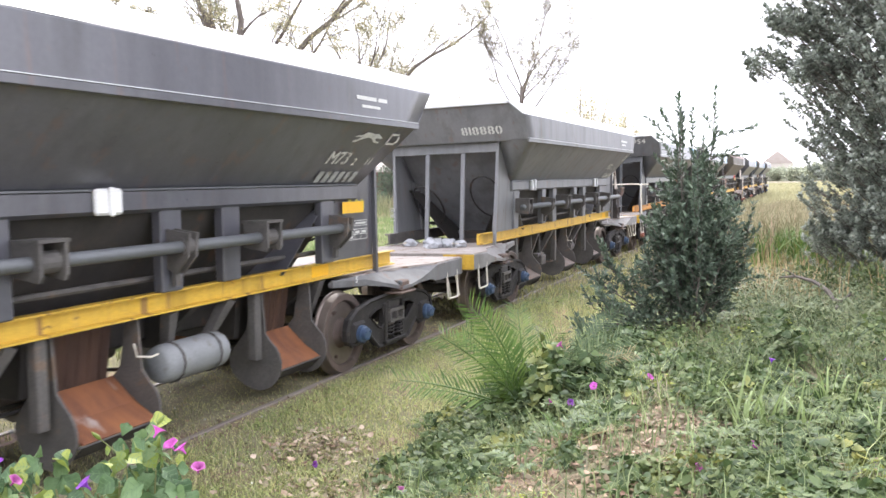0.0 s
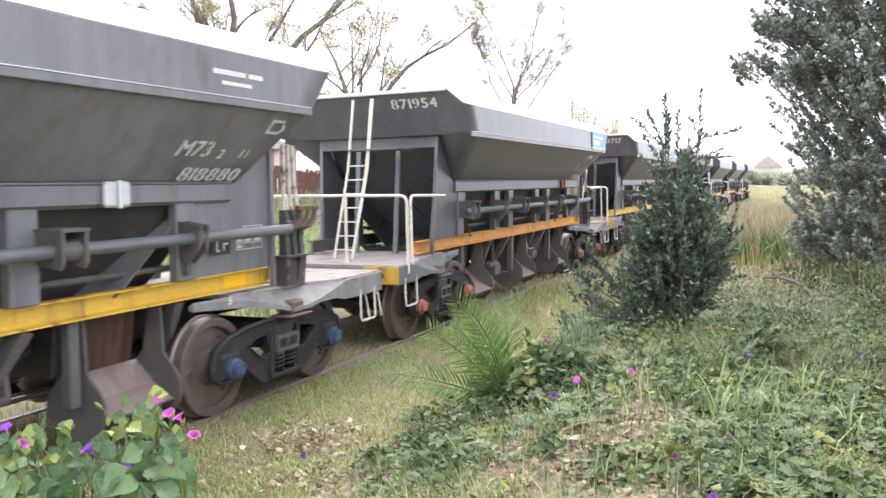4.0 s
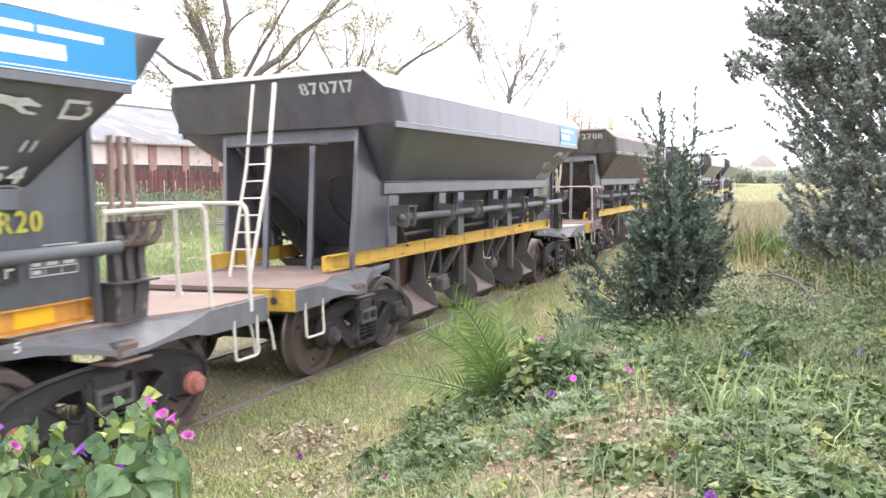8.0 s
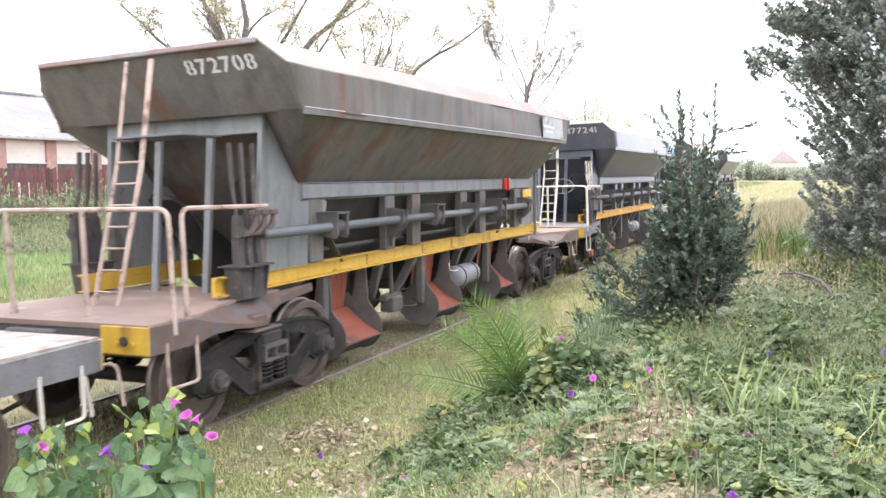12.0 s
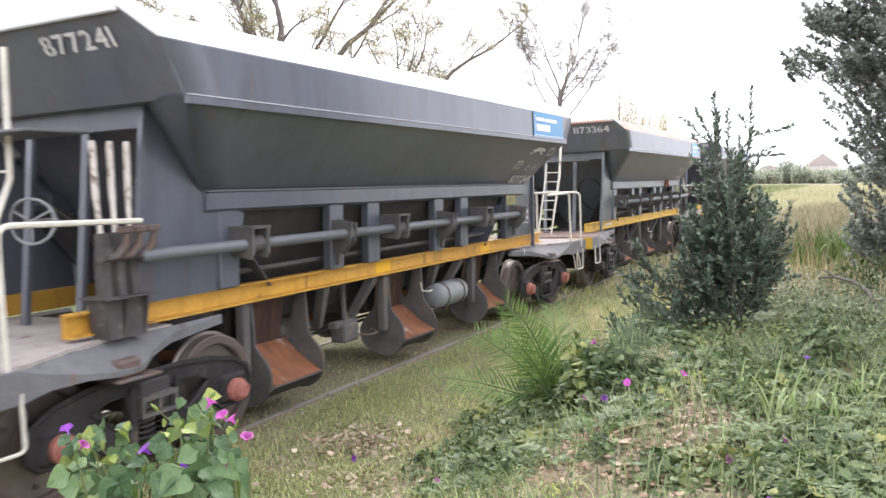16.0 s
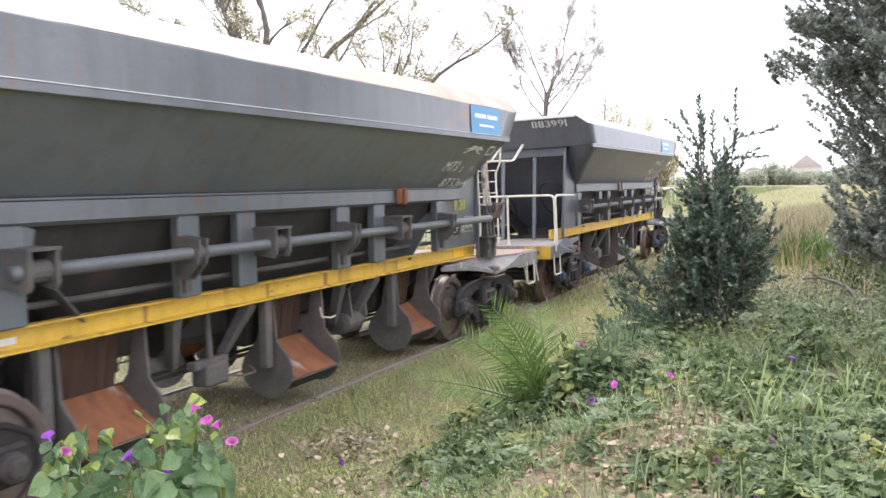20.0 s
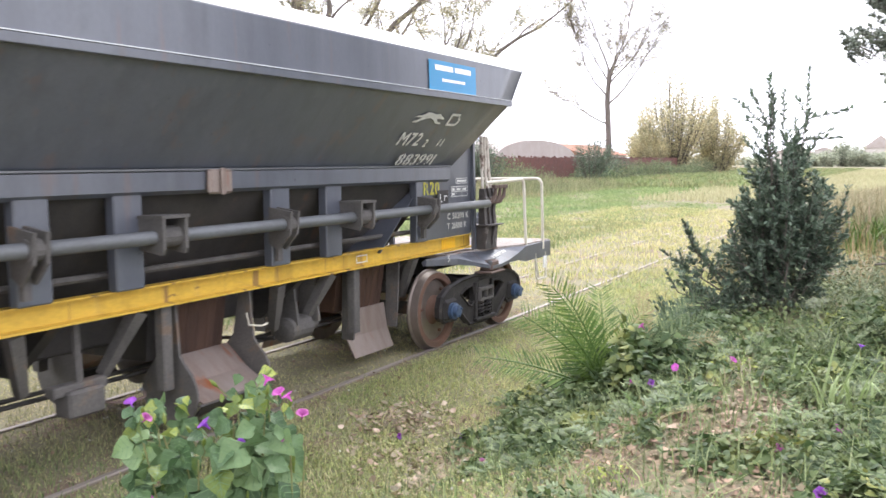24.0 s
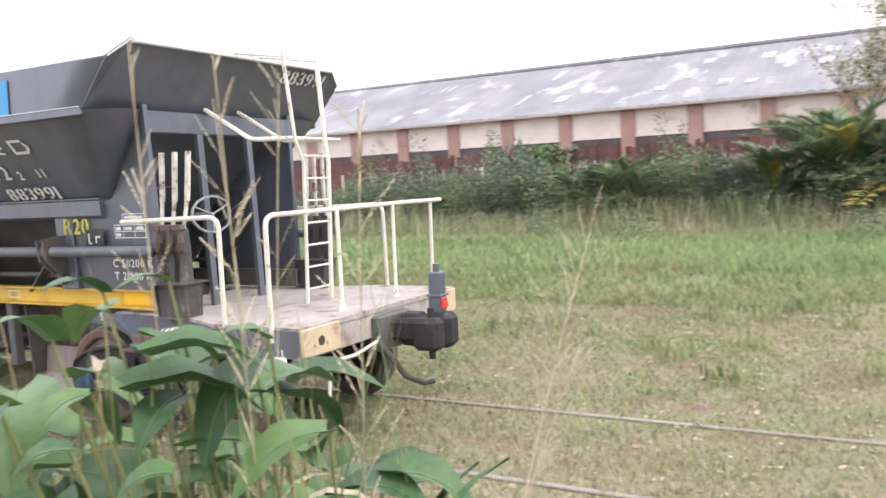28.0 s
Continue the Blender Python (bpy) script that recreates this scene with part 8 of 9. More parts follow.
# ivy over the fence top
for k, (iy, wdt) in enumerate(((-13.8, 1.8), (15.2, 0.8))):
    rng = np.random.default_rng(90 + k)
    n = 900
    p = np.stack([FENCE_X + 0.15 + np.abs(rng.normal(size=n)) * 0.22, iy + rng.normal(size=n) * wdt * 0.5, rng.uniform(0.6, 2.9, n)], 1)
    a, b, c = frames(n, -0.6, rng)
    tagged(leaves("ivy_curtain", p, 0.16 * rng.uniform(0.6, 1.2, n), a, b, M["leaf"], HEART, HEART_F), "ivy hanging over the board fence", "ivy", kind="stuff")

# trees and hedges before the far houses
for k, (fx_, fy_, fh_, fr_) in enumerate(((-21.5, 300, 9.0, 4.0), (-17.5, 296, 7.5, 3.6), (-25.5, 290, 5.5, 3.2), (-11.0, 296, 5.2, 4.4), (-5.0, 285, 5.6, 4.6), (0.5, 270, 7.0, 4.8), (6.0, 262, 8.0, 5.0), (-14.5, 305, 4.5, 3.0), (-30.0, 300, 4.6, 3.2), (-35.0, 306, 6.5, 4.2))):
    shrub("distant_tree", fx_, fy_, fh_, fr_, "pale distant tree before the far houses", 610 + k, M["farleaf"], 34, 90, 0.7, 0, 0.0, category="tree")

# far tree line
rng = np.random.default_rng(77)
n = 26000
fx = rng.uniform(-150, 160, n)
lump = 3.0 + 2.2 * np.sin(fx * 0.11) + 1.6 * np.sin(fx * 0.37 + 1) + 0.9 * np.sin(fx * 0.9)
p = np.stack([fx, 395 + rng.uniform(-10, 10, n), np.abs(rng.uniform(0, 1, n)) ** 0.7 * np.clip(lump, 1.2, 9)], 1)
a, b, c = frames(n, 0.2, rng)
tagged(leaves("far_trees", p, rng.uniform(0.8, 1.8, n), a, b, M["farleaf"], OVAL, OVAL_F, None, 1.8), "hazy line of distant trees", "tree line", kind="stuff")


# grass
def scatter(n, x0, x1, y0, y1, rng, keep=None):
    x, y = rng.uniform(x0, x1, n), rng.uniform(y0, y1, n)
    if keep is not None:
        k = keep(x, y)
        x, y = x[k], y[k]
    return x, y


rng = np.random.default_rng(5)
lumpy = lambda x, y: rng.uniform(size=len(x)) < 0.12 + 0.88 * np.clip(1.5 * vnoise(x, y, 0.55) * (0.4 + vnoise(x, y, 1.9)) - 0.1, 0, 1)
thick = lambda x, y: rng.uniform(size=len(x)) < 0.45 + 0.55 * vnoise(x, y, 0.5) * (0.5 + vnoise(x, y, 1.7))
broad = lambda x, y: rng.uniform(size=len(x)) < 0.15 + 0.85 * np.clip(2 * vnoise(x, y, 2.4) - 0.5, 0, 1)
off_rail = lambda x: (np.abs(x + 4.975) > 0.045) & (np.abs(x + 6.725) > 0.04)
short = lambda x, y: thick(x, y) & off_rail(x)
spotty = lambda x, y: lumpy(x, y) & off_rail(x)
x, y = scatter(190000, -9, -1.2, 1, 14, rng, short)
tagged(blades("grass", x, y, rng.uniform(0.012, 0.055, len(x)), M["blade"], 0.0038, 1.1), "short rough grass mixed with straw", "grass", kind="stuff")
x, y = scatter(26000, -4.7, -2.4, 3, 14, rng, spotty)
tagged(blades("grass", x, y, rng.uniform(0.04, 0.12, len(x)), M["tuft"], 0.0038, 1.1), "longer yellow-green grass beside the rails", "grass", kind="stuff")
x, y = scatter(100000, -4.85, -1.7, 1, 14, rng, short)
tagged(blades("grass_mat", x, y, rng.uniform(0.008, 0.026, len(x)), M["tuft"], 0.0042, 3.0), "flattened pale grass beside the rails", "grass", kind="stuff")
x, y = scatter(80000, -4.8, -1.5, 6.0, 17, rng, short)
tagged(blades("grass", x, y, rng.uniform(0.02, 0.07, len(x)), M["fresh"], 0.005, 0.9), "fresh green grass between track and bush", "grass", kind="stuff")
x, y = scatter(30000, -4.8, -2.0, 2.0, 6.0, rng, spotty)
tagged(blades("grass", x, y, rng.uniform(0.02, 0.07, len(x)), M["fresh"], 0.004, 0.9), "fresh green grass by the rail", "grass", kind="stuff")
x, y = scatter(60000, -4.85, -1.6, 1.5, 15, rng, spotty)
n = len(x)
a = rng.uniform(0, 2 * math.pi, n)
d = np.stack([np.cos(a), np.sin(a), rng.normal(size=n) * 0.25], 1)
b = np.cross(np.stack([rng.normal(size=n) * 0.3, rng.normal(size=n) * 0.3, np.ones(n)], 1), d)
b /= np.linalg.norm(b, axis=1)[:, None]
tagged(leaves("lawn_weeds", np.stack([x, y, ground_z(x, y) + rng.uniform(0.005, 0.045, n)], 1), rng.uniform(0.010, 0.028, n), d, b, M["fresh"], OVAL6, OVAL6_F, None, 1.7), "tiny round-leaved weeds in the short grass", "lawn weeds", kind="stuff")
n = 1500
x, y = rng.uniform(-13, -2.2, n), rng.uniform(-8, 16, n)
a, b, c = frames(n, 0.0, rng)
tagged(leaves("grass_daisies", np.stack([x, y, ground_z(x, y) + rng.uniform(0.05, 0.10, n)], 1), rng.uniform(0.012, 0.03, n), a, b, M["palebit"], OVAL6, OVAL6_F, None, 1.8), "tiny pale flowers dotted in the grass", "daisies", kind="stuff")
x, y = scatter(30000, -14.5, -8.2, 2, 45, rng, thick)
tagged(blades("grass", x, y, rng.uniform(0.05, 0.15, len(x)), M["lush"], 0.011), "green grass beyond the rails", "grass", kind="stuff")
x, y = scatter(90000, -13, 4, 13, 40, rng, lumpy)
tagged(blades("grass", x, y, rng.uniform(0.05, 0.16, len(x)), M["blade"], 0.010), "short rough grass along the track", "grass", kind="stuff")
fade = lambda x, y: short(x, y) & (rng.uniform(size=len(x)) < np.clip((7.0 - y) / 5.5, 0, 1)) & (rng.uniform(size=len(x)) < np.clip((x + 15.5) / 3.0, 0, 1))
x, y = scatter(470000, -15.5, -2.4, -14, 7, rng, fade)
tagged(blades("grass", x, y, rng.uniform(0.03, 0.10, len(x)), M["dryblade"], 0.005), "short dry grass around the rails", "grass", kind="stuff")
x, y = scatter(150000, -15.0, -2.4, -12, 7, rng, fade)
tagged(blades("straw_mat", x, y, rng.uniform(0.015, 0.05, len(x)), M["strawmat"], 0.004, 2.2), "matted straw between the rails", "straw", kind="stuff")
x, y = scatter(90000, -15.5, -8.5, 3, 30, rng, lumpy)
tagged(blades("grass", x, y, rng.uniform(0.04, 0.13, len(x)), M["dryblade"], 0.008), "dry tufted grass beyond the rails", "grass", kind="stuff")
soft = lambda x, y: rng.uniform(size=len(x)) < 0.4 + 0.6 * vnoise(x, y, 2.1)
x, y = scatter(150000, -22.5, -12.5, -24, 70, rng, soft)
tagged(blades("grass", x, y, rng.uniform(0.05, 0.20, len(x)) * np.clip((-11.5 - x) / 3, 0.35, 1), M["lush"], 0.017), "lush green grass strip beyond the track", "grass", kind="stuff")
x, y = scatter(70000, -33.5, -20, -24, 70, rng, broad)
tagged(blades("grass", x, y, rng.uniform(0.10, 0.40, len(x)), M["meadow"], 0.018), "unmown meadow grass before the fence", "grass", kind="stuff")
x, y = scatter(80000, -33.5, -20.5, -26, 70, rng, soft)
tagged(blades("grass", x, y, rng.uniform(0.3, 1.2, len(x)) * np.clip((-18.5 - x) / 6, 0.25, 1) * (0.35 + 1.1 * vnoise(x, y, 1.6)), M["drymeadow"], 0.013, 0.4), "tall dry grass along the fence", "grass", kind="stuff")
x, y = scatter(60000, -3.2, 7, 15, 46, rng, soft)
tagged(blades("grass", x, y, rng.uniform(0.35, 0.95, len(x)), M["strawmat"], 0.009, 0.6), "tall tan grass gone to seed in the field", "grass", kind="stuff")
x, y = scatter(26000, -2.0, 14, 10, 46, rng, lumpy)
tagged(blades("grass", x, y, rng.uniform(0.2, 0.6, len(x)), M["straw"], 0.008, 0.5), "tall dry field grass on the bank", "grass", kind="stuff")
x, y = scatter(12000, -2.6, 3.5, 2.4, 9.5, rng, lambda x, y: soft(x, y) & (bump_field(x, y, BARE) < 0.3))
tagged(blades("grass", x, y, rng.uniform(0.05, 0.22, len(x)), M["strap"], 0.003, 1.2), "pale arching grass through the creepers", "grass", kind="stuff")
x, y = scatter(20000, -3.0, 4.5, 2.2, 10, rng, lumpy)
tagged(blades("grass", x, y, rng.uniform(0.06, 0.26, len(x)), M["bankgrass"], 0.0035, 0.8), "long loose grass among the creepers", "grass", kind="stuff")
x, y = scatter(2600, -2.6, 3.0, 2.4, 9, rng, lumpy)
tagged(blades("dry_stems", x, y, rng.uniform(0.03, 0.10, len(x)), M["straw"], 0.0025, 2.6), "thin dry stems lying among the weeds", "dry stems", kind="stuff")
x, y = scatter(110000, -14, 24, 46, 200, rng, soft)
tagged(blades("grass", x, y, rng.uniform(0.15, 0.5, len(x)), M["palemeadow"], 0.04), "pale field grass in the distance", "grass", kind="stuff")

x, y = scatter(90000, -36, -10, 68, 200, rng, soft)
tagged(blades("grass", x, y, rng.uniform(0.2, 0.7, len(x)), M["meadow"], 0.05, 0.6), "meadow grass far along the fence", "grass", kind="stuff")

x, y = scatter(60000, -21.5, -15.5, -22, 16, rng, soft)
tagged(blades("grass", x, y, rng.uniform(0.10, 0.34, len(x)), M["lush"], 0.014, 0.6), "thick green grass in the middle of the meadow", "grass", kind="stuff")
x, y = scatter(60000, -14.5, -10.0, -20, 14, rng, lumpy)
tagged(blades("straw_mat", x, y, rng.uniform(0.02, 0.09, len(x)), M["strawmat"], 0.007, 1.8), "tawny flattened grass beside the track", "straw", kind="stuff")

x, y = scatter(110000, -3.4, 6.5, -7.5, 2.6, rng, thick)
tagged(blades("grass", x, y, rng.uniform(0.02, 0.09, len(x)), M["dryblade"], 0.006, 1.0), "short rough grass on top of the bank", "grass", kind="stuff")

# rank weeds and tufts in the meadow
field = np.random.default_rng(66)
clumps("meadow_weeds", [(field.uniform(-27.0, -20.5), field.uniform(-22, 34), field.uniform(0.35, 0.9), field.uniform(0.35, 0.95), int(field.integers(90, 260))) for q in range(210)], (0.07, 0.15), M["greyweed"], OVAL6, OVAL6_F, 0.8, 67, "rank grey-green weeds in the tall dry grass")
clumps("meadow_weeds", [(field.uniform(-26.5, -21.0), field.uniform(-22, 34), field.uniform(0.2, 0.5), field.uniform(0.5, 1.1), int(field.integers(60, 140))) for q in range(70)], (0.05, 0.11), M["drymeadow"], OVAL, OVAL_F, 0.8, 68, "rusty seed heads in the tall dry grass")
tx, ty = np.repeat(field.uniform(-22, -8.0, 420), 34), np.repeat(field.uniform(-16, 26, 420), 34)
tagged(blades("grass_tufts", tx + field.normal(size=len(tx)) * 0.13, ty + field.normal(size=len(tx)) * 0.13, field.uniform(0.10, 0.34, len(tx)), M["meadow"], 0.009, 0.7, field), "coarse grass tufts in the meadow", "grass", kind="stuff")

# fallen leaves
n = 5200
x, y = scatter(n, -8, 0.8, 1.5, 16, rng, lumpy)
lx = np.concatenate([rng.normal(b[0], b[2] * 0.62, 260) for b in BARE])
ly = np.concatenate([rng.normal(b[1], b[3] * 0.62, 260) for b in BARE])
lx2, ly2 = rng.uniform(-2.8, 2.8, 5200), rng.uniform(2.3, 9.5, 5200)
x, y = np.concatenate([x, lx, lx2]), np.concatenate([y, ly, ly2])
x3, y3 = scatter(15000, -14, -3.0, -16, 2, rng)
x, y = np.concatenate([x, x3]), np.concatenate([y, y3])
z = ground_z(x, y) + rng.uniform(0.005, 0.05, len(x))
d = rng.normal(size=(len(x), 3)) * [1, 1, 0.15]
d /= np.linalg.norm(d, axis=1)[:, None]
s = np.cross(np.stack([rng.normal(size=len(x)) * 0.25, rng.normal(size=len(x)) * 0.25, np.ones(len(x))], 1), d)
s /= np.linalg.norm(s, axis=1)[:, None]
tagged(leaves("leaf_litter", np.stack([x, y, z], 1), 0.016 + 0.052 * rng.uniform(size=len(x)) ** 2, d, s, M["litter"], OVAL6, OVAL6_F, None, 1.5), "brown fallen leaves scattered on the grass", "leaf litter", kind="stuff")

lx = np.concatenate([rng.normal(b[0], b[2] * 0.7, 130) for b in BARE])
ly = np.concatenate([rng.normal(b[1], b[3] * 0.7, 130) for b in BARE])
tagged(blades("straw_litter", lx, ly, rng.uniform(0.008, 0.04, len(lx)), M["straw"], 0.003, 6.0), "dry straw lying on the bare patches", "straw", kind="stuff")
tagged(blades("twig_litter", lx[::3] + 0.05, ly[::3] - 0.04, rng.uniform(0.01, 0.05, len(lx[::3])), M["bark"], 0.003, 5.0), "thin brown twigs on the bare patches", "twigs", kind="stuff")
x, y = scatter(60000, -4.8, -2.2, 2.5, 9, rng, spotty)
tagged(blades("straw_mat", x, y, rng.uniform(0.006, 0.03, len(x)), M["straw"], 0.0028, 4.0), "pale straw strewn over the short grass", "straw", kind="stuff")

x, y = scatter(15000, -12.5, -3.2, -15, 2.5, rng, lumpy)
n = len(x)
d = rng.normal(size=(n, 3)) * [1, 1, 0.3]
d /= np.linalg.norm(d, axis=1)[:, None]
s = np.cross(np.stack([rng.normal(size=n) * 0.5, rng.normal(size=n) * 0.5, np.ones(n)], 1), d)
s /= np.linalg.norm(s, axis=1)[:, None]
tagged(leaves("pale_leaf_litter", np.stack([x, y, ground_z(x, y) + rng.uniform(0.01, 0.05, n)], 1), 0.014 + 0.05 * rng.uniform(size=n) ** 2.5, d, s, M["palelitter"], OVAL6, OVAL6_F, None, 1.6), "bleached and brown dead leaves strewn on the grass", "leaf litter", kind="stuff")
x, y = scatter(60000, -17.5, -12.0, -20, 6, rng, lumpy)
tagged(blades("grass", x, y, rng.uniform(0.05, 0.20, len(x)), M["meadow"], 0.009, 0.8), "rank green grass in uneven patches", "grass", kind="stuff")

n = 420
x = np.concatenate([rng.normal(-3.80, 0.22, n), rng.normal(-3.35, 0.25, n // 2), rng.normal(-2.85, 0.2, n // 2), rng.normal(-0.80, 0.22, n // 3)])
y = np.concatenate([rng.normal(5.85, 0.25, n), rng.normal(5.1, 0.25, n // 2), rng.normal(4.6, 0.2, n // 2), rng.normal(4.75, 0.3, n // 3)])
n = len(x)
d = rng.normal(size=(n, 3)) * [1, 1, 0.35]
d /= np.linalg.norm(d, axis=1)[:, None]
s = np.cross(np.stack([rng.normal(size=n) * 0.5, rng.normal(size=n) * 0.5, np.ones(n)], 1), d)
s /= np.linalg.norm(s, axis=1)[:, None]
tagged(leaves("pale_leaf_litter", np.stack([x, y, ground_z(x, y) + rng.uniform(0.015, 0.06, n)], 1), 0.02 + 0.06 * rng.uniform(size=n) ** 2, d, s, M["palelitter"], OVAL6, OVAL6_F, None, 1.7), "curled pale dead leaves in a drift", "leaf litter", kind="stuff")

# ---- the tangle beside the camera, seen as it turns to follow the train
def broad_leaf(bm, base, tip, width, cup=0.35, segs=10):
    """One large arrow-shaped leaf blade between base and tip."""
    base, tip = Vector(base), Vector(tip)
    d = tip - base
    ln = d.length
    d.normalize()
    side = d.cross(Vector((0, 0, 1)))
    side.normalize()
    nrm = side.cross(d)
    rows = []
    cols = (-1, -0.8, -0.5, -0.22, 0, 0.22, 0.5, 0.8, 1)
    ph = base.x * 40 + tip.y * 30
    for k in range(segs + 1):
        u = k / segs
        w = width * max(0.02, math.sin(math.pi * min(1.0, 0.10 + 0.90 * u)) ** 0.75 * (1.08 - 0.35 * u))
        if k == segs:
            w = 0.002
        c = base + d * ln * u + nrm * (0.14 * ln * math.sin(math.pi * u) - 0.10 * ln * u * u)
        rows.append([bm.verts.new(c + side * (w * s) + nrm * (cup * w * abs(s) + 0.05 * w * math.sin(6 * u * 3 + ph + 3 * s) * abs(s)) - d * (0.10 * ln * abs(s) ** 2 * (1 - u))) for s in cols])
    for a, b in zip(rows, rows[1:]):
        for i in range(len(cols) - 1):
            bm.faces.new((a[i], a[i + 1], b[i + 1], b[i]))


def broad_plant(x, y, seed, n, height, reach, size, label):
    rng = np.random.default_rng(seed)
    z0 = float(ground_z(x, y))
    t = holder("broadleaf_weed", pose(x, y, z0), label, "plant", "tangle of weeds")
    for k in range(n):
        a = 2 * math.pi * (k * 0.382) + rng.uniform(-0.3, 0.3)
        h = height * rng.uniform(0.35, 1.0)
        out = Vector((math.cos(a), math.sin(a), 0))
        p = out * reach * rng.uniform(0.2, 0.8) + Vector((0, 0, h))
        bm = bmesh.new()
        tube(bm, [(0, 0, -0.05), tuple(out * 0.08 + Vector((0, 0, h * 0.5))), tuple(p)], 0, 5, [0.0045, 0.0035, 0.0025])
        st = part("stalk", bm, M["stem"], t)
        bm = bmesh.new()
        s = size * rng.uniform(0.6, 1.15)
        drop = rng.uniform(-0.75, 0.15)
        d = (out + Vector((rng.normal() * 0.4, rng.normal() * 0.4, drop))).normalized()
        broad_leaf(bm, p, p + d * s, s * rng.uniform(0.26, 0.36))
        part("leaf", bm, M["bigleaf"], st, smooth=True)
        bm = bmesh.new()
        side = d.cross(Vector((0, 0, 1))).normalized()
        nrm = side.cross(d)
        tube(bm, [tuple(p + d * s * u + nrm * (0.14 * s * math.sin(math.pi * u) - 0.10 * s * u * u + 0.001)) for u in np.linspace(0, 0.95, 7)], 0, 4, [0.0028 * (1 - 0.8 * u) + 0.0004 for u in np.linspace(0, 1, 7)])
        part("midrib", bm, M["vein"], st)
    return t


def seed_stalk(x, y, seed, height, lean, label):
    """A dry tall grass: stem, a drooping strap leaf and an open seed head."""
    rng = np.random.default_rng(seed)
    z0 = float(ground_z(x, y))
    t = holder("dry_grass_stalk", pose(x, y, z0), label, "dry grass", "dry stalks")
    us = np.linspace(0, 1, 8)
    pts = [np.array([lean[0] * u ** 1.6, lean[1] * u ** 1.6, height * u]) for u in us]
    bm = bmesh.new()
    tube(bm, pts, 0, 5, [0.0022 * (1 - 0.7 * u) + 0.0006 for u in us])
    part("stem", bm, M["palestraw"], t)
    bm = bmesh.new()
    for k in range(22):
        u = rng.uniform(0.45, 1.0)
        p = np.array([np.interp(u, us, [q[i] for q in pts]) for i in range(3)])
        a = rng.uniform(0, 2 * math.pi)
        ln = rng.uniform(0.07, 0.2) * (1.3 - u * 0.7)
        d = np.array([math.cos(a) * 0.6, math.sin(a) * 0.6, 0.8])
        e = p + d * ln
        tube(bm, [p, (p + e) / 2 + [0, 0, 0.01], e], 0.0007, 3)
        for q in np.linspace(0.35, 1, 6):
            c = p + (e - p) * q
            rod(bm, c - d * 0.006, c + d * 0.005, 0.0016, 4, 0.0006)
    ob = part("seed_head", bm, M["palestraw"], t)
    ob["kind"] = "stuff"
    for k in range(2):
        bm = bmesh.new()
        a = rng.uniform(0, 2 * math.pi)
        z = height * rng.uniform(0.15, 0.5)
        ln = rng.uniform(0.3, 0.5)
        prev = None
        for j in range(7):
            u = j / 6
            c = Vector((math.cos(a) * ln * u * 0.8 + lean[0] * (z / height) ** 1.6, math.sin(a) * ln * u * 0.8 + lean[1] * (z / height) ** 1.6, z + ln * (0.9 * u - 1.25 * u * u)))
            s = Vector((-math.sin(a), math.cos(a), 0.3 * math.sin(3 * u))) * 0.014 * (1 - 0.85 * u)
            cur = (bm.verts.new(c - s), bm.verts.new(c + s))
            if prev:
                bm.faces.new((prev[0], prev[1], cur[1], cur[0]))
            prev = cur
        part("strap_leaf", bm, M["palestraw"], t)
    return t


M["palestraw"] = material("pale_bleached_straw", (0.56, 0.50, 0.36), (0.44, 0.36, 0.24), 8.0, 0.7, 0, 0.05, 60, (0.34, 0.25, 0.16), 0.6, 5.0, objrand=0.5, sub=0.2)
M["bigleaf"] = material("broad_green_leaf", (0.042, 0.090, 0.030), (0.085, 0.155, 0.050), 5.0, 0.44, 0, 0.12, 40, (0.14, 0.22, 0.06), 0.62, 3.0, objrand=0.9, spec=0.38, sub=0.14)
for k, (px, py, n, h, r, s) in enumerate(((-1.21, -1.17, 15, 0.98, 0.28, 0.34), (-0.93, -1.18, 15, 1.14, 0.25, 0.30), (-0.70, -1.24, 14, 1.34, 0.25, 0.28), (-1.09, -1.57, 16, 1.20, 0.32, 0.36),
                                                (-0.77, -1.56, 14, 1.34, 0.30, 0.32), (-1.42, -1.18, 12, 0.70, 0.25, 0.36), (-1.45, -1.75, 14, 1.08, 0.32, 0.36), (-1.65, -1.45, 12, 0.78, 0.32, 0.36), (-1.05, -1.0, 10, 0.74, 0.2, 0.3))):
    broad_plant(px, py, 200 + k, int(n * 1.1), h, r, s * 0.82, "broad-leaved green weed on the bank")


# the nearest weed: single large leaves, base, tip and half width
NEAR_LEAVES = ((-0.97, -1.1, 1.93, -0.78, -1.09, 1.77, 0.062), (-0.99, -0.94, 1.79, -0.77, -1.01, 1.74, 0.072), (-0.96, -1.05, 1.98, -0.89, -1.11, 2.01, 0.04), (-0.92, -1.27, 2.1, -0.81, -1.3, 2.11, 0.021), (-0.82, -1.35, 2.09, -0.68, -1.34, 2.13, 0.032), (-0.43, -1.11, 1.99, -0.37, -1.11, 1.89, 0.058), (-0.83, -1.16, 1.89, -0.68, -1.13, 1.84, 0.053),
               (-0.62, -1.24, 2.04, -0.51, -1.2, 2.11, 0.044), (-0.86, -1.3, 2.0, -0.92, -1.24, 1.93, 0.035), (-0.94, -1.12, 1.87, -1.06, -1.03, 1.79, 0.026), (-0.49, -1.04, 1.91, -0.42, -1.08, 1.9, 0.043), (-0.65, -1.01, 1.82, -0.58, -1.07, 1.8, 0.051), (-0.99, -1.23, 1.92, -0.9, -1.26, 1.98, 0.03), (-0.65, -1.19, 1.94, -0.54, -1.2, 1.91, 0.044))
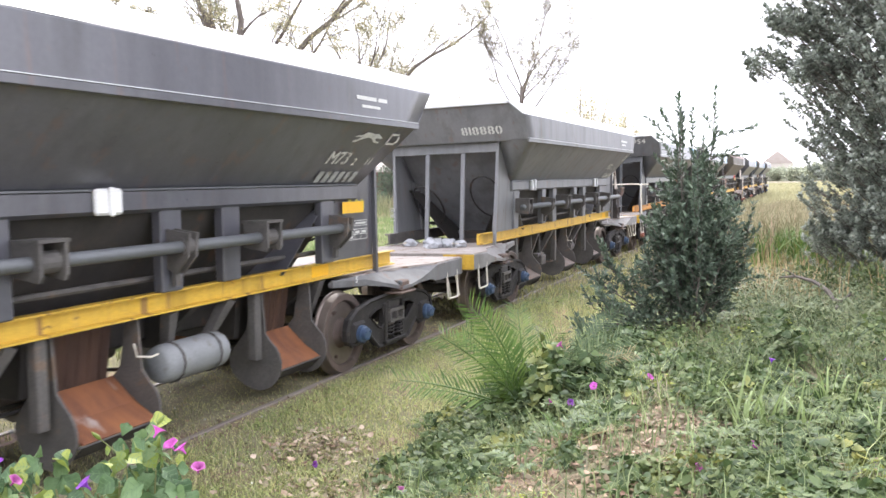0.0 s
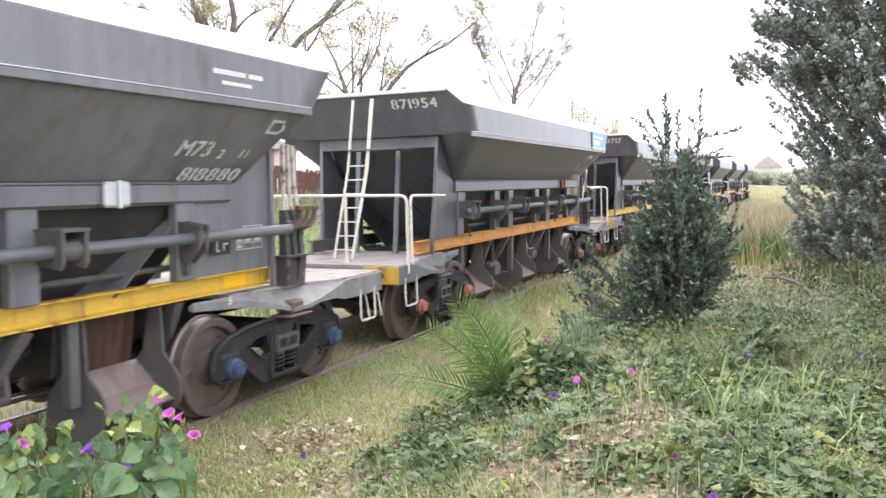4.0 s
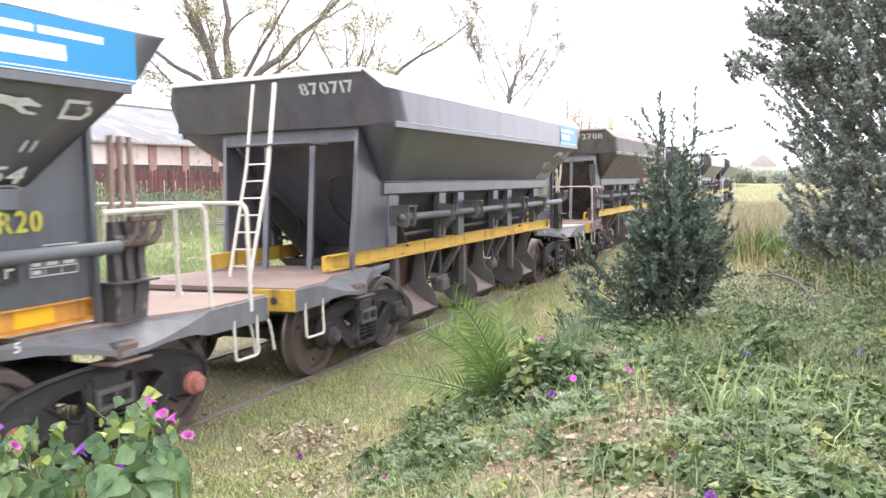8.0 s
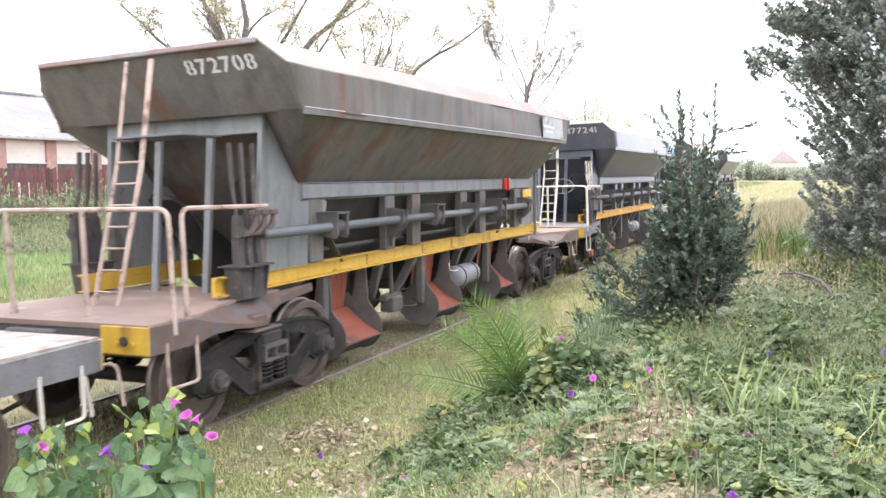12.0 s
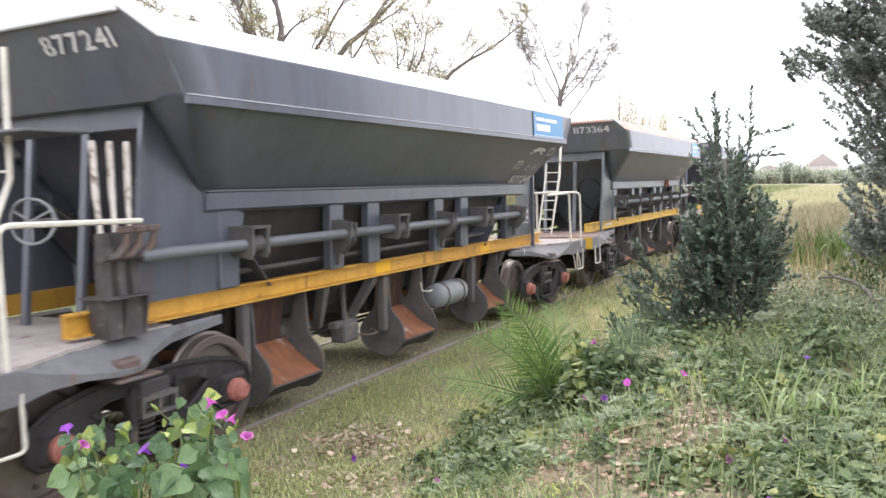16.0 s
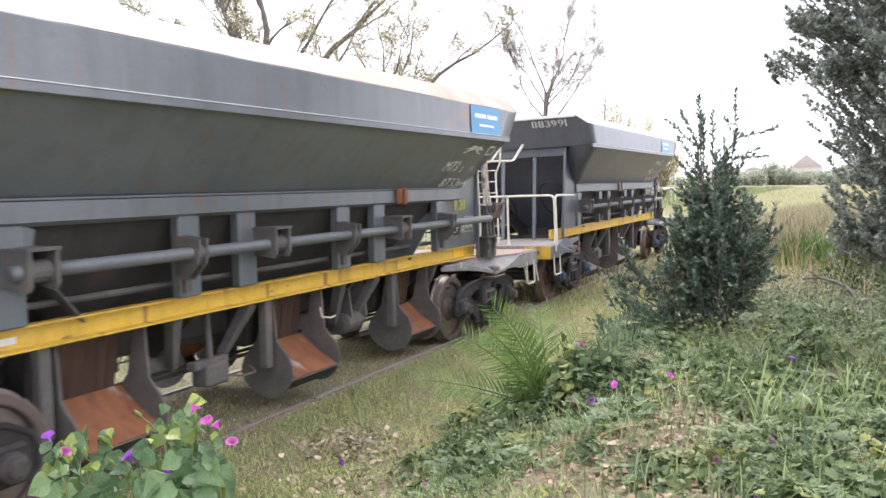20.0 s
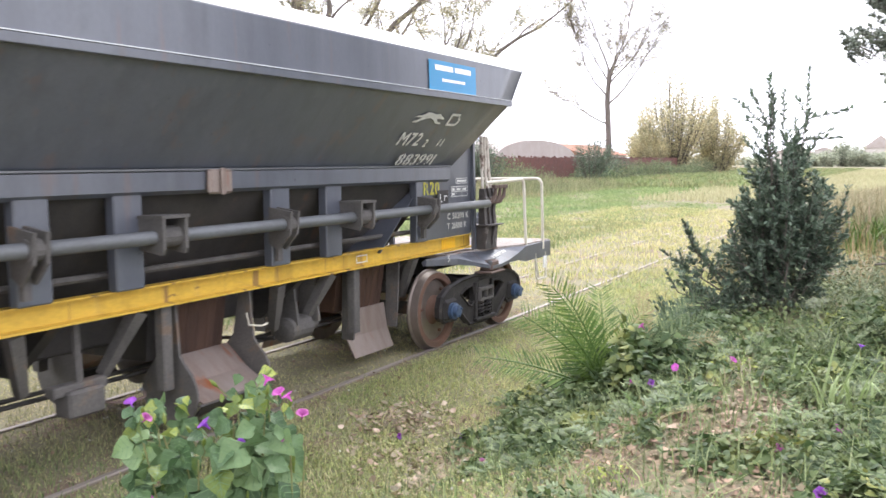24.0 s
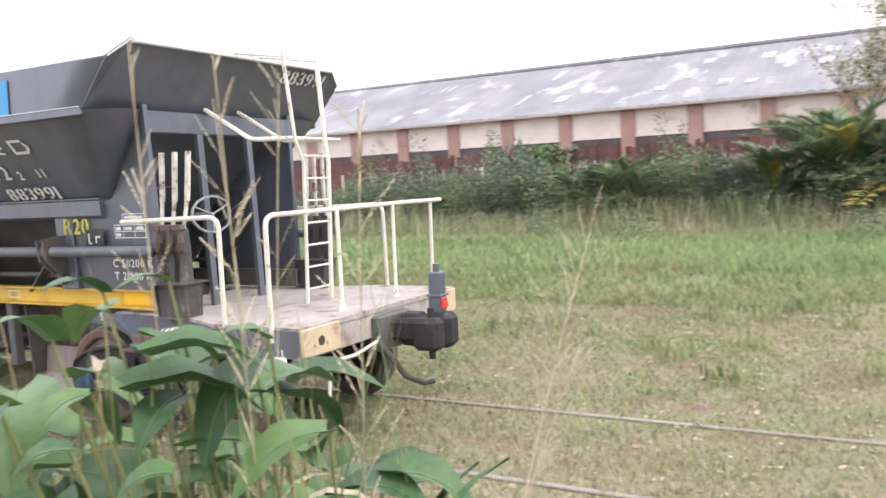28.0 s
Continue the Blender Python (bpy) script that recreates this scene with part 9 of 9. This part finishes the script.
t = holder("broadleaf_weed", pose(-1.25, -1.05, float(ground_z(-1.25, -1.05))), "large-leaved green weed with hanging arrow-shaped leaves", "plant", "tangle of weeds")
for bx, by, bz, tx, ty, tz, wd in NEAR_LEAVES:
    off = Vector((-1.25, -1.05, float(ground_z(-1.25, -1.05))))
    b0, t0 = Vector((bx, by, bz)) - off, Vector((tx, ty, tz)) - off
    bm = bmesh.new()
    tube(bm, [(b0.x * 0.3, b0.y * 0.3, -0.05), (b0.x * 0.8, b0.y * 0.8, b0.z * 0.6), tuple(b0)], 0, 5, [0.006, 0.005, 0.003])
    st = part("stalk", bm, M["stem"], t)
    bm = bmesh.new()
    broad_leaf(bm, b0, t0, wd, 0.22)
    part("leaf", bm, M["bigleaf"], st, smooth=True)
    d = (t0 - b0).normalized()
    nrm = d.cross(Vector((0, 0, 1))).normalized().cross(d)
    s_ = (t0 - b0).length
    bm = bmesh.new()
    tube(bm, [tuple(b0 + d * s_ * u + nrm * (0.14 * s_ * math.sin(math.pi * u) - 0.10 * s_ * u * u + 0.001)) for u in np.linspace(0, 0.95, 7)], 0, 4, [0.0028 * (1 - 0.8 * u) + 0.0004 for u in np.linspace(0, 1, 7)])
    part("midrib", bm, M["vein"], st)


def strap_plant(x, y, seed, n, length, label):
    """Long arching green blades from one foot."""
    rng = np.random.default_rng(seed)
    t = holder("strap_leaf_plant", pose(x, y, float(ground_z(x, y))), label, "plant", "tangle of weeds")
    for k in range(n):
        bm = bmesh.new()
        a = rng.uniform(0, 2 * math.pi)
        ln = length * rng.uniform(0.7, 1.1)
        rows = []
        for j in range(9):
            u = j / 8
            c = Vector((math.cos(a) * ln * 0.45 * u ** 1.7, math.sin(a) * ln * 0.45 * u ** 1.7, ln * (1.05 * u - 0.35 * u ** 3)))
            s = Vector((-math.sin(a), math.cos(a), 0)) * 0.026 * math.sin(math.pi * min(1.0, 0.12 + u * 0.88))
            rows.append((bm.verts.new(c - s + Vector((0, 0, 0.008))), bm.verts.new(c), bm.verts.new(c + s + Vector((0, 0, 0.008)))))
        for p, q in zip(rows, rows[1:]):
            bm.faces.new((p[0], p[1], q[1], q[0]))
            bm.faces.new((p[1], p[2], q[2], q[1]))
        part("blade", bm, M["bigleaf"], t, smooth=True)


for k, (px, py) in enumerate(((-0.98, -0.98), (-0.80, -1.22), (-1.18, -1.30))):
    strap_plant(px, py, 500 + k, 7, 1.15, "tall arching green blades among the weeds")
STALKS = [(-1.02, -0.08, 1.42, (-0.12, 0.28)), (-1.25, -0.05, 1.35, (-0.02, 0.32)), (-1.07, -0.72, 1.45, (-0.15, 0.26)), (-1.00, -0.90, 1.70, (-0.04, 0.05)), (-0.85, -1.00, 1.85, (0.03, 0.0)),
          (-1.05, -1.15, 1.75, (0.03, -0.05)), (-1.25, -1.35, 1.85, (-0.05, 0.1)), (-0.95, -1.35, 1.9, (0.05, 0.05)), (-1.18, -0.82, 1.2, (-0.1, 0.30)), (-1.30, -0.95, 1.0, (-0.1, 0.3))]
for k, (px, py, h, lean) in enumerate(STALKS):
    seed_stalk(px, py, 300 + k, h, lean, "dry straw-coloured grass stalk with seed heads")



def dry_leaf(x, y, z, a, ln, width, label):
    t = holder("dry_curled_leaf", pose(x, y, float(ground_z(x, y))), label, "dry leaf", "dry stalks")
    z -= float(ground_z(x, y))
    bm = bmesh.new()
    tube(bm, [(0, 0, -0.03), (0.02, 0.01, z * 0.5), (0, 0, z)], 0.003, 5)
    part("stem", bm, M["straw"], t)
    bm = bmesh.new()
    rows = []
    for j in range(11):
        u = j / 10
        c = Vector((math.cos(a) * ln * (u - 0.2 * u * u), math.sin(a) * ln * (u - 0.2 * u * u), z + ln * (0.45 * u - 1.1 * u * u)))
        w = width * math.sin(math.pi * min(1, 0.08 + 0.92 * u)) ** 0.7
        tw = 1.8 * u
        s = Vector((-math.sin(a) * math.cos(tw), math.cos(a) * math.cos(tw), math.sin(tw))) * w
        rows.append((bm.verts.new(c - s), bm.verts.new(c + Vector((0, 0, -0.3 * w))), bm.verts.new(c + s)))
    for p, q in zip(rows, rows[1:]):
        bm.faces.new((p[0], p[1], q[1], q[0]))
        bm.faces.new((p[1], p[2], q[2], q[1]))
    part("blade", bm, M["dryleaf"], t, smooth=True)


M["dryleaf"] = material("curled_dry_leaf", (0.50, 0.42, 0.33), (0.40, 0.31, 0.22), 12.0, 0.7, 0, 0.1, 60, sub=0.2)
for dx, dy, dz, da, dl in ((-1.12, -0.62, 1.62, 0.9, 0.26), (-1.10, -0.80, 1.56, 2.4, 0.22), (-1.0, -1.05, 1.75, 3.6, 0.3), (-0.75, -1.3, 1.95, 4.0, 0.28), (-1.15, -0.75, 1.35, 1.3, 0.2), (-0.95, -0.95, 1.45, 5.0, 0.25)):
    dry_leaf(dx, dy, dz, da, dl, 0.016, "curled dry leaf on a thin stalk")

# thin grasses standing in the tangle
rng = np.random.default_rng(808)
n = 150
x, y = rng.uniform(-1.55, -0.62, n), rng.uniform(-1.75, -0.85, n)
tagged(blades("tall_grass", x, y, rng.uniform(0.7, 1.45, n), M["bankgrass"], 0.0035, 0.28, rng), "tall thin green grass among broad weeds", "grass", kind="stuff")
n = 34
x, y = rng.uniform(-1.45, -0.62, n), rng.uniform(-1.65, -0.75, n)
tagged(blades("tall_straw", x, y, rng.uniform(0.8, 1.6, n), M["straw"], 0.0022, 0.25, rng), "tall dry straw among broad weeds", "grass", kind="stuff")
n = 140
x, y = rng.uniform(-1.5, -0.65, n), rng.uniform(-1.75, -0.85, n)
z = ground_z(x, y) + rng.uniform(0.25, 0.85, n)
a, b, c = frames(n, -0.2, rng)
tagged(leaves("small_leaves", np.stack([x, y, z], 1), rng.uniform(0.025, 0.065, n), a, b, M["vine"], OVAL6, OVAL6_F, None, 1.3), "small weed leaves filling the tangle", "leaves", kind="stuff")

# rags on the second wagon's front platform move with it
rr = random.Random(3)
for k in range(10):
    t = bmesh.new()
    bmesh.ops.create_icosphere(t, subdivisions=3, radius=rr.uniform(0.09, 0.17))
    c = Vector((rr.uniform(-0.5, 0.55), -4.85 + rr.uniform(-0.2, 0.25), 1.15))
    for q in t.verts:
        q.co = q.co * (1 + 0.55 * noise.noise(q.co * 12 + c) + 0.25 * noise.noise(q.co * 34 + c))
        q.co.z *= 0.6
        q.co += c
        q.co.z = max(q.co.z, 1.102)
    part("plastic_rag", t, M["plastic"], TRAIN[1][0], "crumpled pale plastic on the platform")

# a pale bag and a fallen branch on the bank
bm = bmesh.new()
bmesh.ops.create_icosphere(bm, subdivisions=3, radius=0.14)
for q in bm.verts:
    q.co *= 1 + 0.35 * noise.noise(q.co * 11)
    q.co.z = max(q.co.z, -0.06)
bag = link("plastic_bag", bm, M["plastic"], smooth=True)
bag.location = (-0.48, 15.2, float(ground_z(-0.48, 15.2)) + 0.14)
tagged(bag, "crumpled pale plastic bag lying in the grass", "bag")
br = holder("fallen_branch", pose(0, 0, 0), "dry bent branch lying over the scrub", "branch")
bm = bmesh.new()
tube(bm, [(-0.37, 10.05, 1.10), (-0.20, 9.95, 1.13), (-0.02, 9.8, 1.10), (0.12, 9.65, 1.02), (0.20, 9.5, 0.92), (0.24, 9.35, 0.80)], 0, 6, [0.010, 0.018, 0.023, 0.026, 0.030, 0.034])
tube(bm, [(0.20, 9.5, 0.92), (0.30, 9.42, 1.0), (0.33, 9.4, 1.04)], 0, 5, [0.026, 0.018, 0.010])
tube(bm, [(-0.20, 9.95, 1.13), (-0.28, 9.9, 1.19), (-0.34, 9.9, 1.21)], 0, 5, [0.010, 0.007, 0.004])
part("limb", bm, M["bark"], br)

# long arching grass on the bank
def arching_tuft(x, y, seed, n, length):
    rng = np.random.default_rng(seed)
    t = holder("grass_tuft", pose(x, y, float(ground_z(x, y)) - 0.02), "arching tuft of long pale green grass", "grass tuft", "grass tufts on the bank")
    for k in range(n):
        bm = bmesh.new()
        a, ln = rng.uniform(0, 2 * math.pi), length * rng.uniform(0.7, 1.35)
        lean, droop = rng.uniform(0.08, 0.45), rng.choice((0.05, 0.25, 0.6))
        off = Vector((rng.normal() * 0.035, rng.normal() * 0.035, 0))
        rows = []
        for q in range(8):
            u = q / 7
            c = off + Vector((math.cos(a), math.sin(a), 0)) * ln * (lean * u + 0.5 * droop * u ** 3) + Vector((0, 0, ln * (u - droop * u ** 3)))
            sd = Vector((-math.sin(a), math.cos(a), 0)) * 0.010 * (1 - u) ** 0.5
            rows.append((bm.verts.new(c - sd), bm.verts.new(c + Vector((0, 0, -0.002))), bm.verts.new(c + sd)))
        for p, q in zip(rows, rows[1:]):
            bm.faces.new((p[0], p[1], q[1], q[0]))
            bm.faces.new((p[1], p[2], q[2], q[1]))
        part("blade", bm, M["strap"], t, smooth=True)


for k, (tx, ty, n, ln) in enumerate(((-0.40, 5.10, 9, 0.46), (-0.25, 5.12, 8, 0.42), (-0.09, 5.10, 9, 0.36), (0.10, 5.75, 9, 0.40), (-0.62, 5.5, 4, 0.36), (0.9, 6.4, 10, 0.5), (1.4, 5.2, 10, 0.5), (-2.75, 5.25, 8, 0.26), (-2.3, 4.55, 7, 0.24), (0.35, 5.0, 6, 0.34))):
    arching_tuft(tx, ty, 400 + k, n, ln)
tf = np.random.default_rng(420)
tn = 7000
tx, ty = tf.uniform(-0.7, 2.4, tn), tf.uniform(6.2, 9.6, tn)
ok = tf.uniform(size=tn) < np.clip(2.2 * vnoise(tx, ty, 0.5) - 0.55, 0, 1)
tx, ty = tx[ok], ty[ok]
tagged(blades("grass_tangle", tx, ty, tf.uniform(0.14, 0.42, len(tx)), M["greyweed"], 0.0035, 1.5, tf), "fine grey-green grass lying over the creepers", "grass", kind="stuff")

motions()
